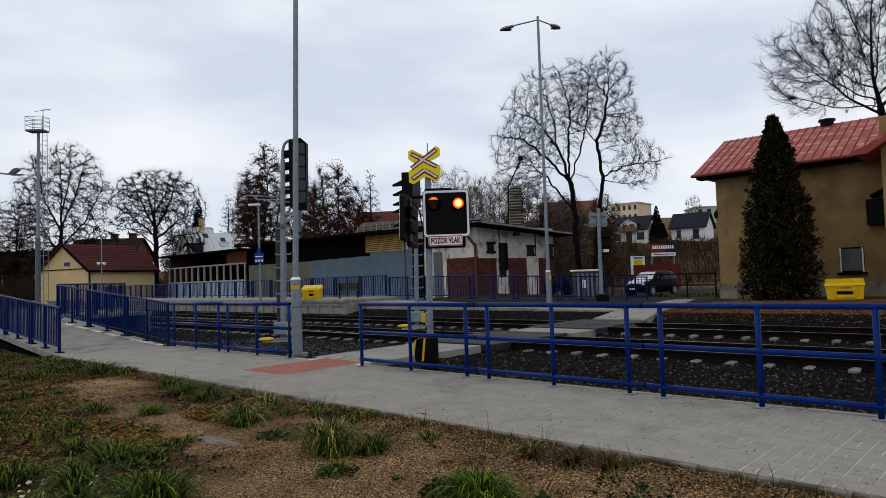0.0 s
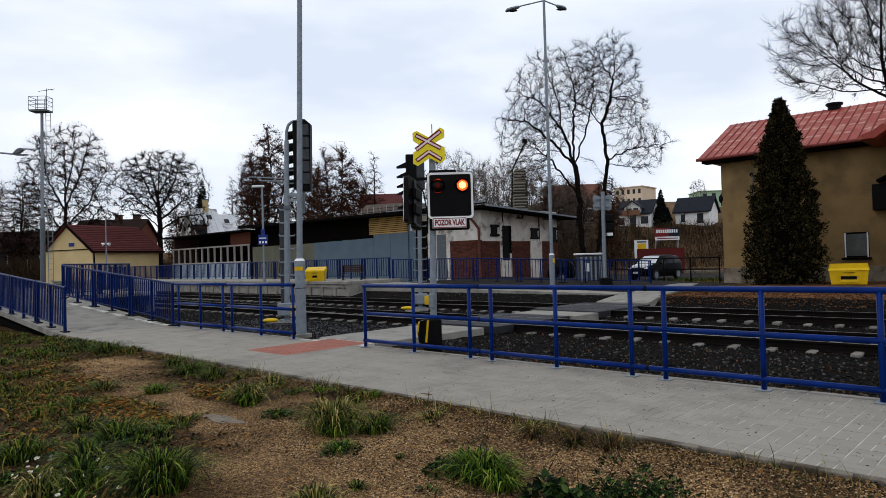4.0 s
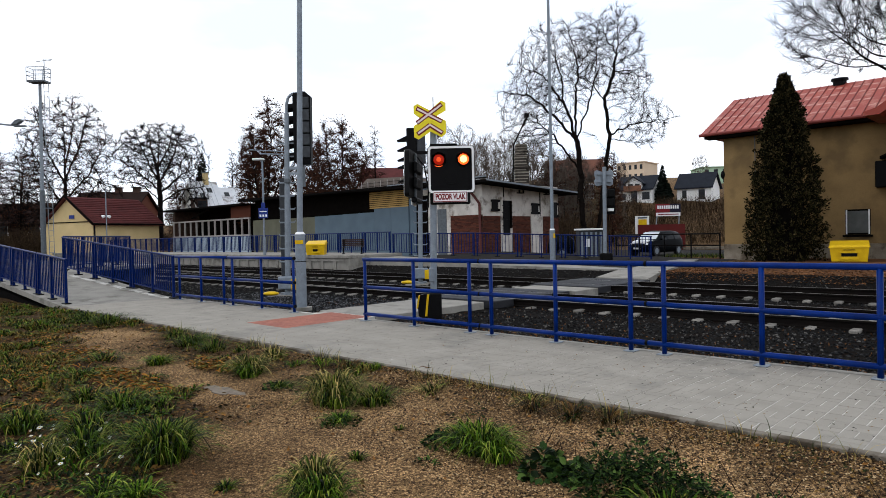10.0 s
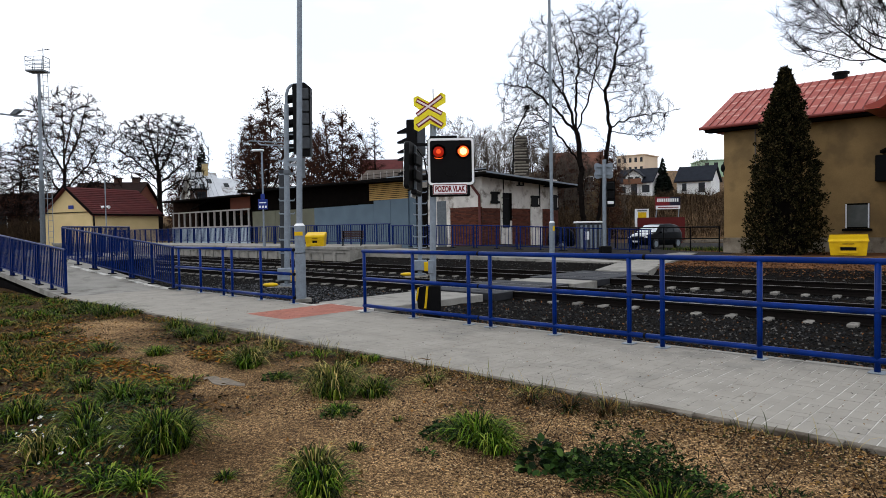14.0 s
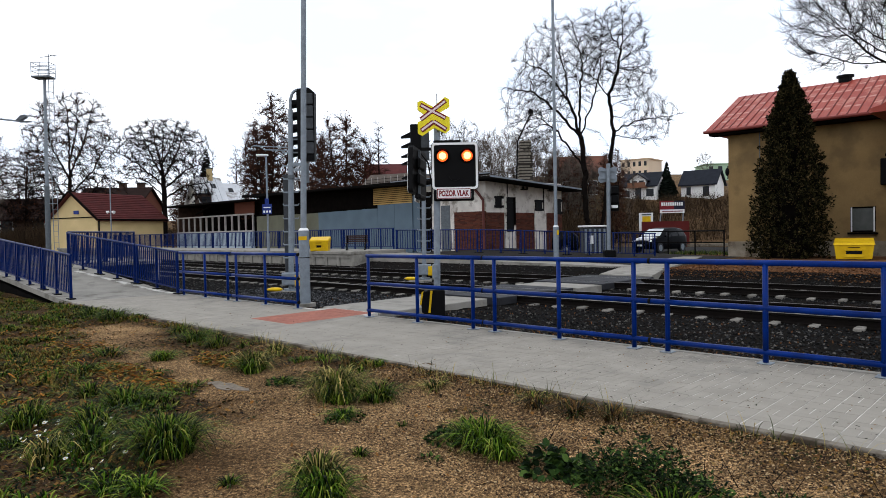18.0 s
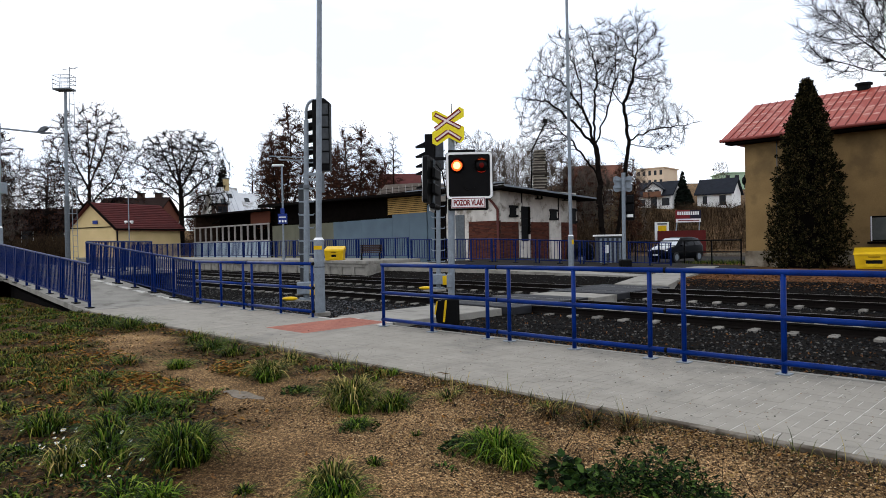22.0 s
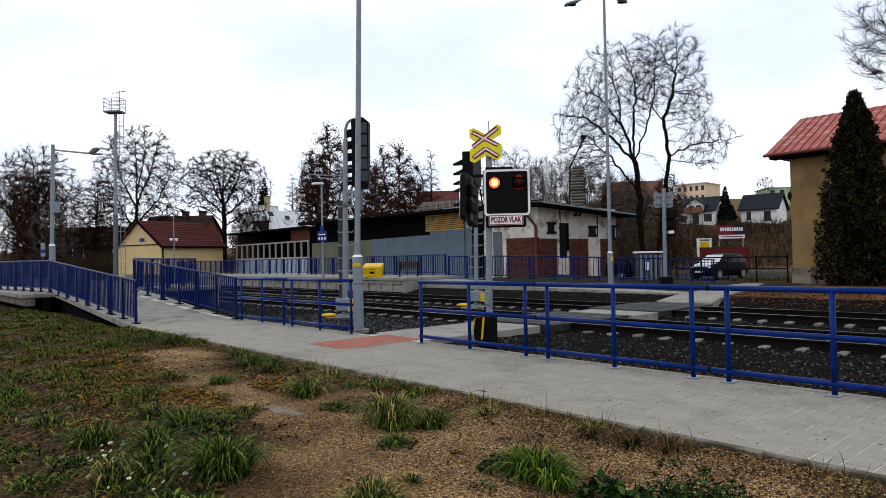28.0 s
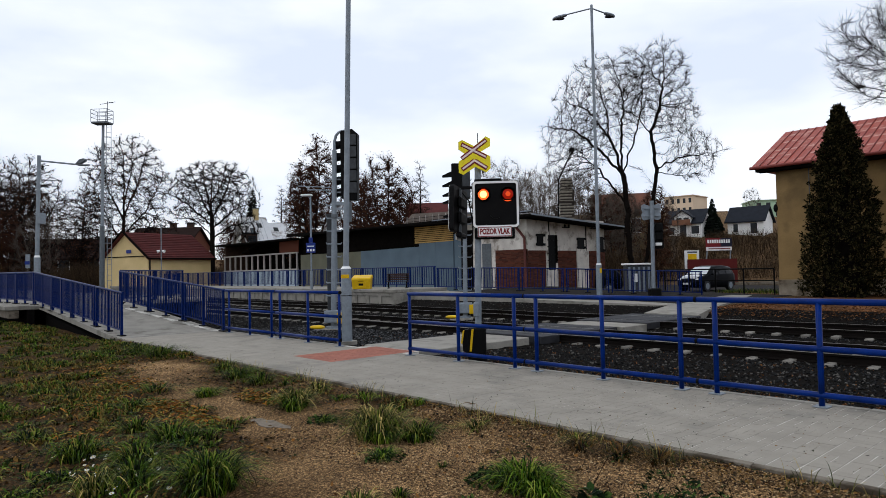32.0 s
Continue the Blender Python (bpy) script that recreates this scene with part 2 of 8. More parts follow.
def soil_mat():
    """Grains of several colours over damp and dry earth."""
    m = bpy.data.materials.new("gravelly_soil")
    m.use_nodes = True
    n, l = m.node_tree.nodes, m.node_tree.links
    bs = n["Principled BSDF"]
    bs.inputs["Roughness"].default_value = 0.95
    bs.inputs["Specular IOR Level"].default_value = 0.06
    pos = n.new("ShaderNodeNewGeometry").outputs["Position"]
    big = n.new("ShaderNodeTexNoise")
    big.inputs["Scale"].default_value = 0.9
    big.inputs["Detail"].default_value = 6.0
    big.inputs["Roughness"].default_value = 0.6
    cell = n.new("ShaderNodeTexVoronoi")
    cell.inputs["Scale"].default_value = 125.0
    fine = n.new("ShaderNodeTexNoise")
    fine.inputs["Scale"].default_value = 34.0
    fine.inputs["Detail"].default_value = 6.0
    for t in (big, cell, fine):
        l.new(pos, t.inputs["Vector"])
    sep = n.new("ShaderNodeSeparateColor")
    l.new(cell.outputs["Color"], sep.inputs["Color"])
    grain = n.new("ShaderNodeValToRGB")
    e = grain.color_ramp.elements
    e[0].color, e[1].color = (0.03, 0.018, 0.01, 1), (0.62, 0.42, 0.22, 1)
    for p, c in ((0.25, (0.1, 0.062, 0.032, 1)), (0.6, (0.22, 0.14, 0.07, 1)), (0.85, (0.38, 0.25, 0.125, 1))):
        e.new(p).color = c
    l.new(sep.outputs[0], grain.inputs["Fac"])
    damp = n.new("ShaderNodeValToRGB")
    d = damp.color_ramp.elements
    d[0].position, d[1].position = 0.36, 0.66
    d[0].color, d[1].color = (0.58, 0.53, 0.47, 1), (1.5, 1.42, 1.3, 1)
    l.new(big.outputs["Fac"], damp.inputs["Fac"])
    clod = n.new("ShaderNodeMapRange")
    clod.inputs["From Min"].default_value, clod.inputs["From Max"].default_value = 0.35, 0.65
    clod.inputs["To Min"].default_value, clod.inputs["To Max"].default_value = 0.42, 1.38
    l.new(fine.outputs["Fac"], clod.inputs["Value"])
    m1 = n.new("ShaderNodeMix")
    m1.data_type, m1.blend_type = "RGBA", "MULTIPLY"
    m1.inputs[0].default_value = 1.0
    l.new(grain.outputs["Color"], m1.inputs[6])
    l.new(damp.outputs["Color"], m1.inputs[7])
    # mixes in brown humus, darkened further for the shade between the blades
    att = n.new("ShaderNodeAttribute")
    att.attribute_name = "humus_shade"
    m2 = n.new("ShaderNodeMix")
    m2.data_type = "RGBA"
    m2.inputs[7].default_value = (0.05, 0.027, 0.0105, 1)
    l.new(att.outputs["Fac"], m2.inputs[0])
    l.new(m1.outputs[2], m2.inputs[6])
    hs = n.new("ShaderNodeHueSaturation")
    l.new(m2.outputs[2], hs.inputs["Color"])
    l.new(clod.outputs["Result"], hs.inputs["Value"])
    l.new(hs.outputs["Color"], bs.inputs["Base Color"])
    mixh = n.new("ShaderNodeMath")
    mixh.operation = "MULTIPLY_ADD"
    l.new(sep.outputs[1], mixh.inputs[0])
    mixh.inputs[1].default_value = 0.6
    l.new(fine.outputs["Fac"], mixh.inputs[2])
    bp = n.new("ShaderNodeBump")
    bp.inputs["Strength"].default_value = 1.0
    bp.inputs["Distance"].default_value = 0.012
    l.new(mixh.outputs[0], bp.inputs["Height"])
    l.new(bp.outputs["Normal"], bs.inputs["Normal"])
    return m


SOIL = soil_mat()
PEBBLE = island_mat("pebbles", [(0.02, 0.012, 0.007), (0.13, 0.078, 0.036), (0.26, 0.16, 0.07), (0.05, 0.036, 0.026), (0.36, 0.25, 0.135), (0.09, 0.055, 0.027), (0.17, 0.105, 0.05)], 0.85, crisp=True)
# the near-black blades put the shade inside the clumps into the colours
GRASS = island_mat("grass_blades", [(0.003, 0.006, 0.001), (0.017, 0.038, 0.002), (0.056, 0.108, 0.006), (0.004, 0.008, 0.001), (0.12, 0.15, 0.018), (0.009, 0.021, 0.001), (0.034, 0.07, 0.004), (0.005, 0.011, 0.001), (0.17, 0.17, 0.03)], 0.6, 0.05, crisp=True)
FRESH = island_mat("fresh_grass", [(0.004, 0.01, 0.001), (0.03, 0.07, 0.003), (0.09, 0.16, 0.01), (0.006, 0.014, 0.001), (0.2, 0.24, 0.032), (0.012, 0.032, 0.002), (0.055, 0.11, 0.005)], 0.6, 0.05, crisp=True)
DRYGRASS = island_mat("dry_grass", [(0.1, 0.05, 0.012), (0.26, 0.16, 0.035), (0.04, 0.034, 0.009), (0.32, 0.13, 0.02), (0.17, 0.16, 0.035), (0.03, 0.045, 0.01), (0.2, 0.07, 0.012)], 0.7, 0.05, crisp=True)
STRAW = island_mat("yellowing_grass", [(0.09, 0.09, 0.022), (0.34, 0.27, 0.09), (0.03, 0.04, 0.008), (0.4, 0.3, 0.1), (0.14, 0.15, 0.04), (0.012, 0.018, 0.004)], 0.7, 0.05, crisp=True)
WITHERED = island_mat("withered_turf", [(0.06, 0.045, 0.01), (0.17, 0.12, 0.032), (0.014, 0.016, 0.004), (0.21, 0.115, 0.025), (0.1, 0.1, 0.02), (0.01, 0.01, 0.003)], 0.8, 0.04, crisp=True)
# half the leaf tones are near-black, for the shade deep in a clump
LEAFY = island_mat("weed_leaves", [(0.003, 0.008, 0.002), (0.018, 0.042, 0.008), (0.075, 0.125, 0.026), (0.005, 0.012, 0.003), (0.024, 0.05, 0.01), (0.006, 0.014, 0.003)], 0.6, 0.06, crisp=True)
LITTER = island_mat("fallen_leaves", [(0.045, 0.022, 0.01), (0.12, 0.055, 0.018), (0.24, 0.1, 0.018), (0.26, 0.16, 0.06), (0.03, 0.018, 0.01)], 0.85)
PETAL = mat("daisy_petals", (0.75, 0.73, 0.68), (0.65, 0.63, 0.58), 30, 0.7)
BARK = mat("bark", (0.011, 0.0085, 0.007), (0.006, 0.0047, 0.004), 7, 0.95, bump=0.8, fine=40, spec=0.03)
TWIG = mat("twigs", (0.01, 0.0075, 0.0068), (0.0055, 0.0042, 0.004), 5, 0.95, spec=0.02)
TWIGRED = mat("reddish_twigs", (0.05, 0.022, 0.014), (0.028, 0.013, 0.009), 1.5, 0.95, spec=0.05)
DEADLEAF = island_mat("withered_leaves", [(0.06, 0.023, 0.013), (0.12, 0.045, 0.02), (0.025, 0.012, 0.008), (0.04, 0.018, 0.011)], 0.95, 0.02)
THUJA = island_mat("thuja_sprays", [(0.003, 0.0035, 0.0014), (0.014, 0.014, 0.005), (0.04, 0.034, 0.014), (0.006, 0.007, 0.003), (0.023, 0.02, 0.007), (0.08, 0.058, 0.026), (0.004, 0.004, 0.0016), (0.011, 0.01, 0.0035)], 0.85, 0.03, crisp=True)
SPRUCE = island_mat("spruce_needles", [(0.004, 0.007, 0.005), (0.01, 0.017, 0.01)], 0.9)
BUSH = island_mat("brown_brush", [(0.016, 0.01, 0.007), (0.042, 0.026, 0.014), (0.007, 0.005, 0.004), (0.1, 0.066, 0.036), (0.012, 0.008, 0.006)], 0.95, 0.03)
PLASTER_OCHRE = mat("ochre_plaster", (0.29, 0.19, 0.083), (0.21, 0.136, 0.06), 1.1, 0.94, bump=0.5, fine=22, spots=(0.18, 0.12, 0.056), spot_scale=0.6, spec=0.08)
PLINTH = mat("weathered_plinth", (0.3, 0.26, 0.2), (0.13, 0.1, 0.07), 2.4, 0.95, bump=0.6, spots=(0.07, 0.05, 0.032), spot_scale=1.4)
ROOFRED = mat("red_sheet_roof", (0.34, 0.062, 0.04), (0.25, 0.042, 0.03), 1.1, 0.5, bump=0.2, spots=(0.42, 0.16, 0.12), spot_scale=1.3, vary=0.1)
ROOFSEAM = mat("dark_red_seam", (0.2, 0.04, 0.03), (0.15, 0.03, 0.025), 3, 0.55)
# dark timber; also the near-black of shaded insides: doorway, lean-to, evergreen core
DARKWOOD = mat("dark_timber_and_shade", (0.003, 0.0025, 0.0022), (0.007, 0.0055, 0.0045), 3, 0.9, bump=0.3, spec=0.02)
GLASSD = mat("dark_glass", (0.02, 0.022, 0.025), (0.03, 0.032, 0.035), 2, 0.1)
GLASSL = mat("curtained_glass", (0.1, 0.105, 0.095), (0.06, 0.065, 0.06), 3, 0.12)
PLASTER_W = mat("white_plaster", (0.72, 0.68, 0.62), (0.5, 0.46, 0.41), 1.6, 0.92, bump=0.4, fine=35, spots=(0.22, 0.185, 0.15), spot_scale=1.1)
BLUEWALL = mat("grey_blue_sheet", (0.105, 0.152, 0.19), (0.08, 0.115, 0.145), 0.9, 0.6, bump=0.1)
OLIVE = mat("olive_boards", (0.145, 0.143, 0.1), (0.1, 0.1, 0.07), 0.9, 0.8, bump=0.2)
SLATWOOD = mat("yellow_timber_slats", (0.46, 0.3, 0.1), (0.36, 0.22, 0.07), 3, 0.75, bump=0.2, vary=0.1)
# roof felt; the same near-black colours the shaded recesses under the near platform
FELT = mat("roofing_felt_and_shade", (0.008, 0.007, 0.0065), (0.0045, 0.004, 0.0038), 2, 0.95, bump=0.3, spec=0.02)
ETERNIT = mat("weathered_fibre_cement", (0.2, 0.165, 0.14), (0.12, 0.1, 0.085), 1.5, 0.9, bump=0.2)
YELLOWPL = mat("pale_yellow_plaster", (0.66, 0.5, 0.25), (0.52, 0.39, 0.185), 0.8, 0.9, bump=0.15)
TILEROOF = mat("brown_red_tiles", (0.1, 0.022, 0.02), (0.065, 0.015, 0.014), 2, 0.8, bump=0.2, vary=0.1)
WHITEWALL = mat("white_render", (0.8, 0.79, 0.76), (0.7, 0.69, 0.66), 0.6, 0.9)
SLATE = mat("dark_slate", (0.016, 0.019, 0.026), (0.009, 0.011, 0.016), 1.5, 0.75, spec=0.1)
YBLOCK = mat("cream_panel_block", (0.68, 0.53, 0.38), (0.6, 0.46, 0.33), 0.3, 0.9)
GBLOCK = mat("green_panel_block", (0.4, 0.54, 0.38), (0.34, 0.47, 0.32), 0.3, 0.9)
ASPHALT = mat("asphalt", (0.028, 0.026, 0.024), (0.017, 0.015, 0.014), 2.5, 0.95, bump=0.5, fine=90, world_space=True, spec=0.04)
CARBLACK = mat("black_car_paint", (0.003, 0.0035, 0.005), (0.004, 0.005, 0.006), 3, 0.4, 0.0, spec=0.02)
CARSIDE = mat("tinted_car_glass", (0.004, 0.0045, 0.005), (0.006, 0.006, 0.007), 3, 0.2, spec=0.08)
BONNET = mat("polished_black_bonnet", (0.004, 0.005, 0.006), (0.005, 0.006, 0.007), 3, 0.1, 0.0, spec=0.9, coat=1.0)
# pale base colour holds the sky reflected in the windscreens
CARGLASS = mat("car_glass", (0.55, 0.58, 0.6), (0.45, 0.48, 0.5), 1, 0.08, spec=0.8)
REDWALL = mat("red_wall_paint", (0.11, 0.014, 0.012), (0.075, 0.01, 0.009), 1, 0.85)
BENCHWOOD = mat("bench_brown", (0.045, 0.022, 0.017), (0.03, 0.015, 0.012), 5, 0.7)
SIGNBLUE = mat("station_sign_blue", (0.01, 0.03, 0.2), (0.008, 0.024, 0.16), 3, 0.45)
LAMP_ON = glow("lit_red_lamp", (1.0, 0.09, 0.012), 2.6)
LAMP_CORE = glow("lit_lamp_core", (1.0, 0.5, 0.13), 5.0)
LAMP_DIM = glow("fading_red_lamp", (1.0, 0.035, 0.01), 0.34, (0.01, 0.001, 0.001))
LAMP_EMBER = glow("fading_lamp_core", (1.0, 0.1, 0.02), 0.95, (0.01, 0.001, 0.001))
LAMP_OFF = glow("dim_red_lens", (0.5, 0.012, 0.006), 0.12, (0.004, 0.0006, 0.0006))
for m_ in (LAMP_ON, LAMP_CORE, LAMP_DIM, LAMP_EMBER, LAMP_OFF):
    m_.node_tree.nodes["Principled BSDF"].inputs["Specular IOR Level"].default_value = 0.08
MULCH = island_mat("rotting_leaves", [(0.008, 0.006, 0.0035), (0.03, 0.018, 0.008), (0.02, 0.026, 0.006), (0.09, 0.046, 0.013), (0.16, 0.085, 0.02)], 0.9, crisp=True)
BANK = mat("leaf_covered_earth", (0.12, 0.055, 0.026), (0.05, 0.025, 0.013), 3, 0.95, bump=0.8, spots=(0.2, 0.09, 0.04), spot_scale=1.2, spec=0.05)
BANKLEAF = island_mat("bank_leaves", [(0.05, 0.022, 0.01), (0.13, 0.055, 0.022), (0.21, 0.095, 0.04), (0.03, 0.018, 0.01), (0.16, 0.07, 0.025)], 0.95, 0.03)
KERBM = mat("soil_stained_kerb", (0.2, 0.175, 0.14), (0.1, 0.082, 0.06), 5, 0.92, bump=0.4, fine=60, spots=(0.055, 0.042, 0.028), spot_scale=2.2)
CHIPS = island_mat("gravel_chips", [(0.012, 0.007, 0.004), (0.11, 0.062, 0.026), (0.33, 0.2, 0.085), (0.03, 0.019, 0.012), (0.5, 0.36, 0.2), (0.06, 0.034, 0.017)], 0.85, crisp=True)
PUDDLE = mat("wet_concrete_patch", (0.23, 0.195, 0.155), (0.12, 0.1, 0.078), 14, 0.97, bump=0.8, spec=0.03)

# ---------------------------------------------------------------- mesh building
class Mesh:
    """Collects simple solids; part() and solid() turn it into one mesh object."""

    def __init__(self):
        self.v, self.f = [], []

    def add(self, verts, faces, m=None):
        k = len(self.v)
        if m is not None:
            verts = [m @ Vector(p) for p in verts]
        self.v.extend(tuple(p) for p in verts)
        self.f.extend(tuple(i + k for i in f) for f in faces)
        return self

    def box(self, x0, y0, z0, x1, y1, z1, bevel=0.0, m=None):
        if bevel <= 0:
            v = [(x0, y0, z0), (x1, y0, z0), (x1, y1, z0), (x0, y1, z0), (x0, y0, z1), (x1, y0, z1), (x1, y1, z1), (x0, y1, z1)]
            f = [(0, 3, 2, 1), (4, 5, 6, 7), (0, 1, 5, 4), (1, 2, 6, 5), (2, 3, 7, 6), (3, 0, 4, 7)]
            return self.add(v, f, m)
        b = bevel
        v, f = [], []
        for z, e in ((z0, b), (z0 + b, 0), (z1 - b, 0), (z1, b)):
            for x, y in ((x0 + e, y0 + b), (x0 + b, y0 + e), (x1 - b, y0 + e), (x1 - e, y0 + b), (x1 - e, y1 - b), (x1 - b, y1 - e), (x0 + b, y1 - e), (x0 + e, y1 - b)):
                v.append((x, y, z))
        f.append(tuple(range(7, -1, -1)))
        f.append(tuple(range(24, 32)))
        for k in (0, 8, 16):
            for i in range(8):
                j = (i + 1) % 8
                f.append((k + i, k + j, k + 8 + j, k + 8 + i))
        return self.add(v, f, m)

    def tube(self, p0, p1, r0, r1=None, n=8, cap=True, m=None):
        r1 = r0 if r1 is None else r1
        p0, p1 = Vector(p0), Vector(p1)
        d = (p1 - p0)
        if d.length < 1e-6:
            return self
        d.normalize()
        a = d.orthogonal().normalized()
        b = d.cross(a)
        ring = [(a * math.cos(2 * math.pi * i / n) + b * math.sin(2 * math.pi * i / n)) for i in range(n)]
        v = [p0 + q * r0 for q in ring] + [p1 + q * r1 for q in ring]
        f = [(i, (i + 1) % n, n + (i + 1) % n, n + i) for i in range(n)]
        if cap:
            f += [tuple(range(n - 1, -1, -1)), tuple(range(n, 2 * n))]
        return self.add(v, f, m)

    def path(self, pts, r, n=8, m=None):
        for p, q in zip(pts, pts[1:]):
            self.tube(p, q, r, n=n, m=m)
        return self

    def prism(self, outline, y0, y1, m=None):
        """An outline in x, z, pulled from y0 to y1."""
        n = len(outline)
        v = [(x, y0, z) for x, z in outline] + [(x, y1, z) for x, z in outline]
        f = [tuple(range(n)), tuple(range(2 * n - 1, n - 1, -1))]
        f += [(i, n + i, n + (i + 1) % n, (i + 1) % n) for i in range(n)]
        return self.add(v, f, m)

    def ball(self, c, rx, ry, rz, n=10, rings=6, m=None):
        v = [(c[0], c[1], c[2] - rz)]
        for i in range(1, rings):
            a = -math.pi / 2 + math.pi * i / rings
            for j in range(n):
                b = 2 * math.pi * j / n
                v.append((c[0] + rx * math.cos(a) * math.cos(b), c[1] + ry * math.cos(a) * math.sin(b), c[2] + rz * math.sin(a)))
        v.append((c[0], c[1], c[2] + rz))
        f = [(0, 1 + (j + 1) % n, 1 + j) for j in range(n)]
        for i in range(rings - 2):
            k = 1 + i * n
            f += [(k + j, k + (j + 1) % n, k + n + (j + 1) % n, k + n + j) for j in range(n)]
        k = 1 + (rings - 2) * n
        f += [(k + j, k + (j + 1) % n, len(v) - 1) for j in range(n)]
        return self.add(v, f, m)

    def data(self, name, material, smooth=False):
        me = bpy.data.meshes.new(name)
        me.from_pydata(self.v, [], self.f)
        me.materials.append(material)
        if smooth:
            me.polygons.foreach_set("use_smooth", [True] * len(me.polygons))
        me.update()
        return me


def part(name, mesh, material, parent, label="", smooth=False, at=None):
    """One mesh object under a thing or a part."""
    ob = new(name, mesh.data(name, material, smooth) if isinstance(mesh, Mesh) else mesh)
    ob.parent = parent
    if at is not None:
        ob.matrix_basis = at
    if label:
        tagged(ob, label)
    return ob


def thing(name, at, label, category, group="", kind=""):
    ob = new(name)
    ob.empty_display_size = 0.2
    ob.matrix_basis = at
    return tagged(ob, label, category, group, kind)


def solid(name, mesh, material, label="", category="", group="", kind="", at=None, smooth=False):
    ob = new(name, mesh.data(name, material, smooth))
    if at is not None:
        ob.matrix_basis = at
    return tagged(ob, label, category, group, kind)


def lerp(a, b, t):
    return a + (b - a) * t


def smooth01(x):
    x = min(1.0, max(0.0, x))
    return x * x * (3 - 2 * x)


# ---------------------------------------------------------------- ground
FENCE_Y, KERB_Y = 7.28, 4.92


def ground_z(x, y):
    d = x * FX + y * FY
    r = x * RX + y * RY
    z = -0.07
    if y < 5.2:
        z += 0.035 * noise.noise((x * 0.9, y * 0.9, 0)) + 0.012 * noise.noise((x * 4, y * 4, 3))
        z += 0.042 * smooth01((y - 4.2) / 0.5)
        z += 0.08 * smooth01((-16.5 - x) / 6) * smooth01((6 - y) / 1.0)
        z -= 0.15 * smooth01((-15.9 - x) / 2.0) * smooth01((y - 4.2) / 0.5)
    elif y < 19.5:
        z = -0.45 if y > 7.6 else -0.16
    else:
        z = lerp(-0.45, 0.05, smooth01((y - 19.5) / 0.8)) - 0.36 * smooth01((y - 30) / 7)
    hill = smooth01((d - 58) / 60) * 6.5 + max(0.0, d - 105) * 0.1
    hill = min(hill, 24.0) * lerp(0.35, 1.0, smooth01((r + 38) / 16))
    if y > 5 or d > 50:
        z += hill * smooth01((d - 55) / 20)
    return z


def verdure(x, y):
    """How far the turf has taken the soil, 0 to 1 and over."""
    if x > -6.6:
        v = smooth01(-(y - (3.2 - 0.58 * (x + 6.3))) / 0.5 + 0.2)
        v = max(v, 0.75 * smooth01((y - 4.25) / 0.4) * smooth01((-5.2 - x) / 1.0))
    else:
        band = math.exp(-((y - 3.4 - 0.04 * (-7 - x)) / 0.42) ** 2) * smooth01((x + 13) / 2.5)
        v = 1 - 0.95 * band - 0.45 * smooth01((y - 3.6) / 0.5) * smooth01((x + 12) / 2)
    v -= 0.7 * math.exp(-((x + 11.2) / 1.3) ** 2 - ((y - 4.15) / 0.35) ** 2)
    return v + 0.55 * noise.noise((x * 0.8, y * 0.8, 5)) + 0.4 * noise.noise((x * 2.4, y * 2.4, 9))


def graded(*spans):
    out = []
    for a, b, s in spans:
        k = max(1, round((b - a) / s))
        out += [a + (b - a) * i / k for i in range(k)]
    return out + [spans[-1][1]]


gx = graded((-1800, -400, 200), (-400, -160, 30), (-160, -60, 5), (-60, -27, 1.5), (-27, -16, 0.4), (-16, -8, 0.2), (-8, 3, 0.1), (3, 60, 3), (60, 400, 30), (400, 1800, 200))
gy = graded((-1800, -200, 200), (-200, -20, 20), (-20, 0, 2), (0, 4.8, 0.1), (4.8, 5.4, 0.3), (5.4, 7.4, 1.0), (7.4, 8.0, 0.3), (8, 19, 1), (19, 20.6, 0.4), (20.6, 70, 2.5), (70, 200, 5), (200, 500, 30), (500, 1800, 200))
gm = Mesh()
gm.v = [(x, y, ground_z(x, y)) for y in gy for x in gx]
W_ = len(gx)
gm.f = [(j * W_ + i, j * W_ + i + 1, (j + 1) * W_ + i + 1, (j + 1) * W_ + i) for j in range(len(gy) - 1) for i in range(W_ - 1)]
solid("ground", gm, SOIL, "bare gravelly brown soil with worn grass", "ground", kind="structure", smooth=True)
# brown litter ground and painted shade: rises with the turf, on damp patches and slopes
humus_shade = bpy.data.objects["ground"].data.attributes.new("humus_shade", "FLOAT", "POINT")
humus_shade.data.foreach_set("value", [smooth01((y - 0.2) / 0.6) * min(0.92, smooth01((verdure(x, y) + 0.05) / 0.75) * 0.92 + 0.5 * math.exp(-((x + 3.9) / 0.8) ** 2 - ((y - 1.95) / 0.5) ** 2) + 0.24 * math.exp(-((x + 5.0 - 0.9 * (2.6 - y)) / 0.7) ** 2) * smooth01((3.6 - y) / 0.6) + 0.3 * max(0.0, noise.noise((x * 1.3, y * 1.3, 21)))) if y < 5 and x > -70 else 0.55 if x < -60 and y > 15 else 0.75 for x, y, z in gm.v])

# path beside the track, up to the ramp
P0, P1 = -16.6, 3.2


def ramp_z(x):
    return 0.6 * min(1.0, max(0.0, (-17.2 - x) / 7.2))


path_bed = Mesh().box(P0, KERB_Y + 0.0, -0.12, P1, FENCE_Y + 0.2, -0.0018).box(-10.65, FENCE_Y + 0.2, -0.12, -9.15, 7.76, -0.0018)
solid("pavement", path_bed, SAND, "pale sand-filled joints of the paved footpath", "pavement", kind="structure")
pavement = bpy.data.objects["pavement"]
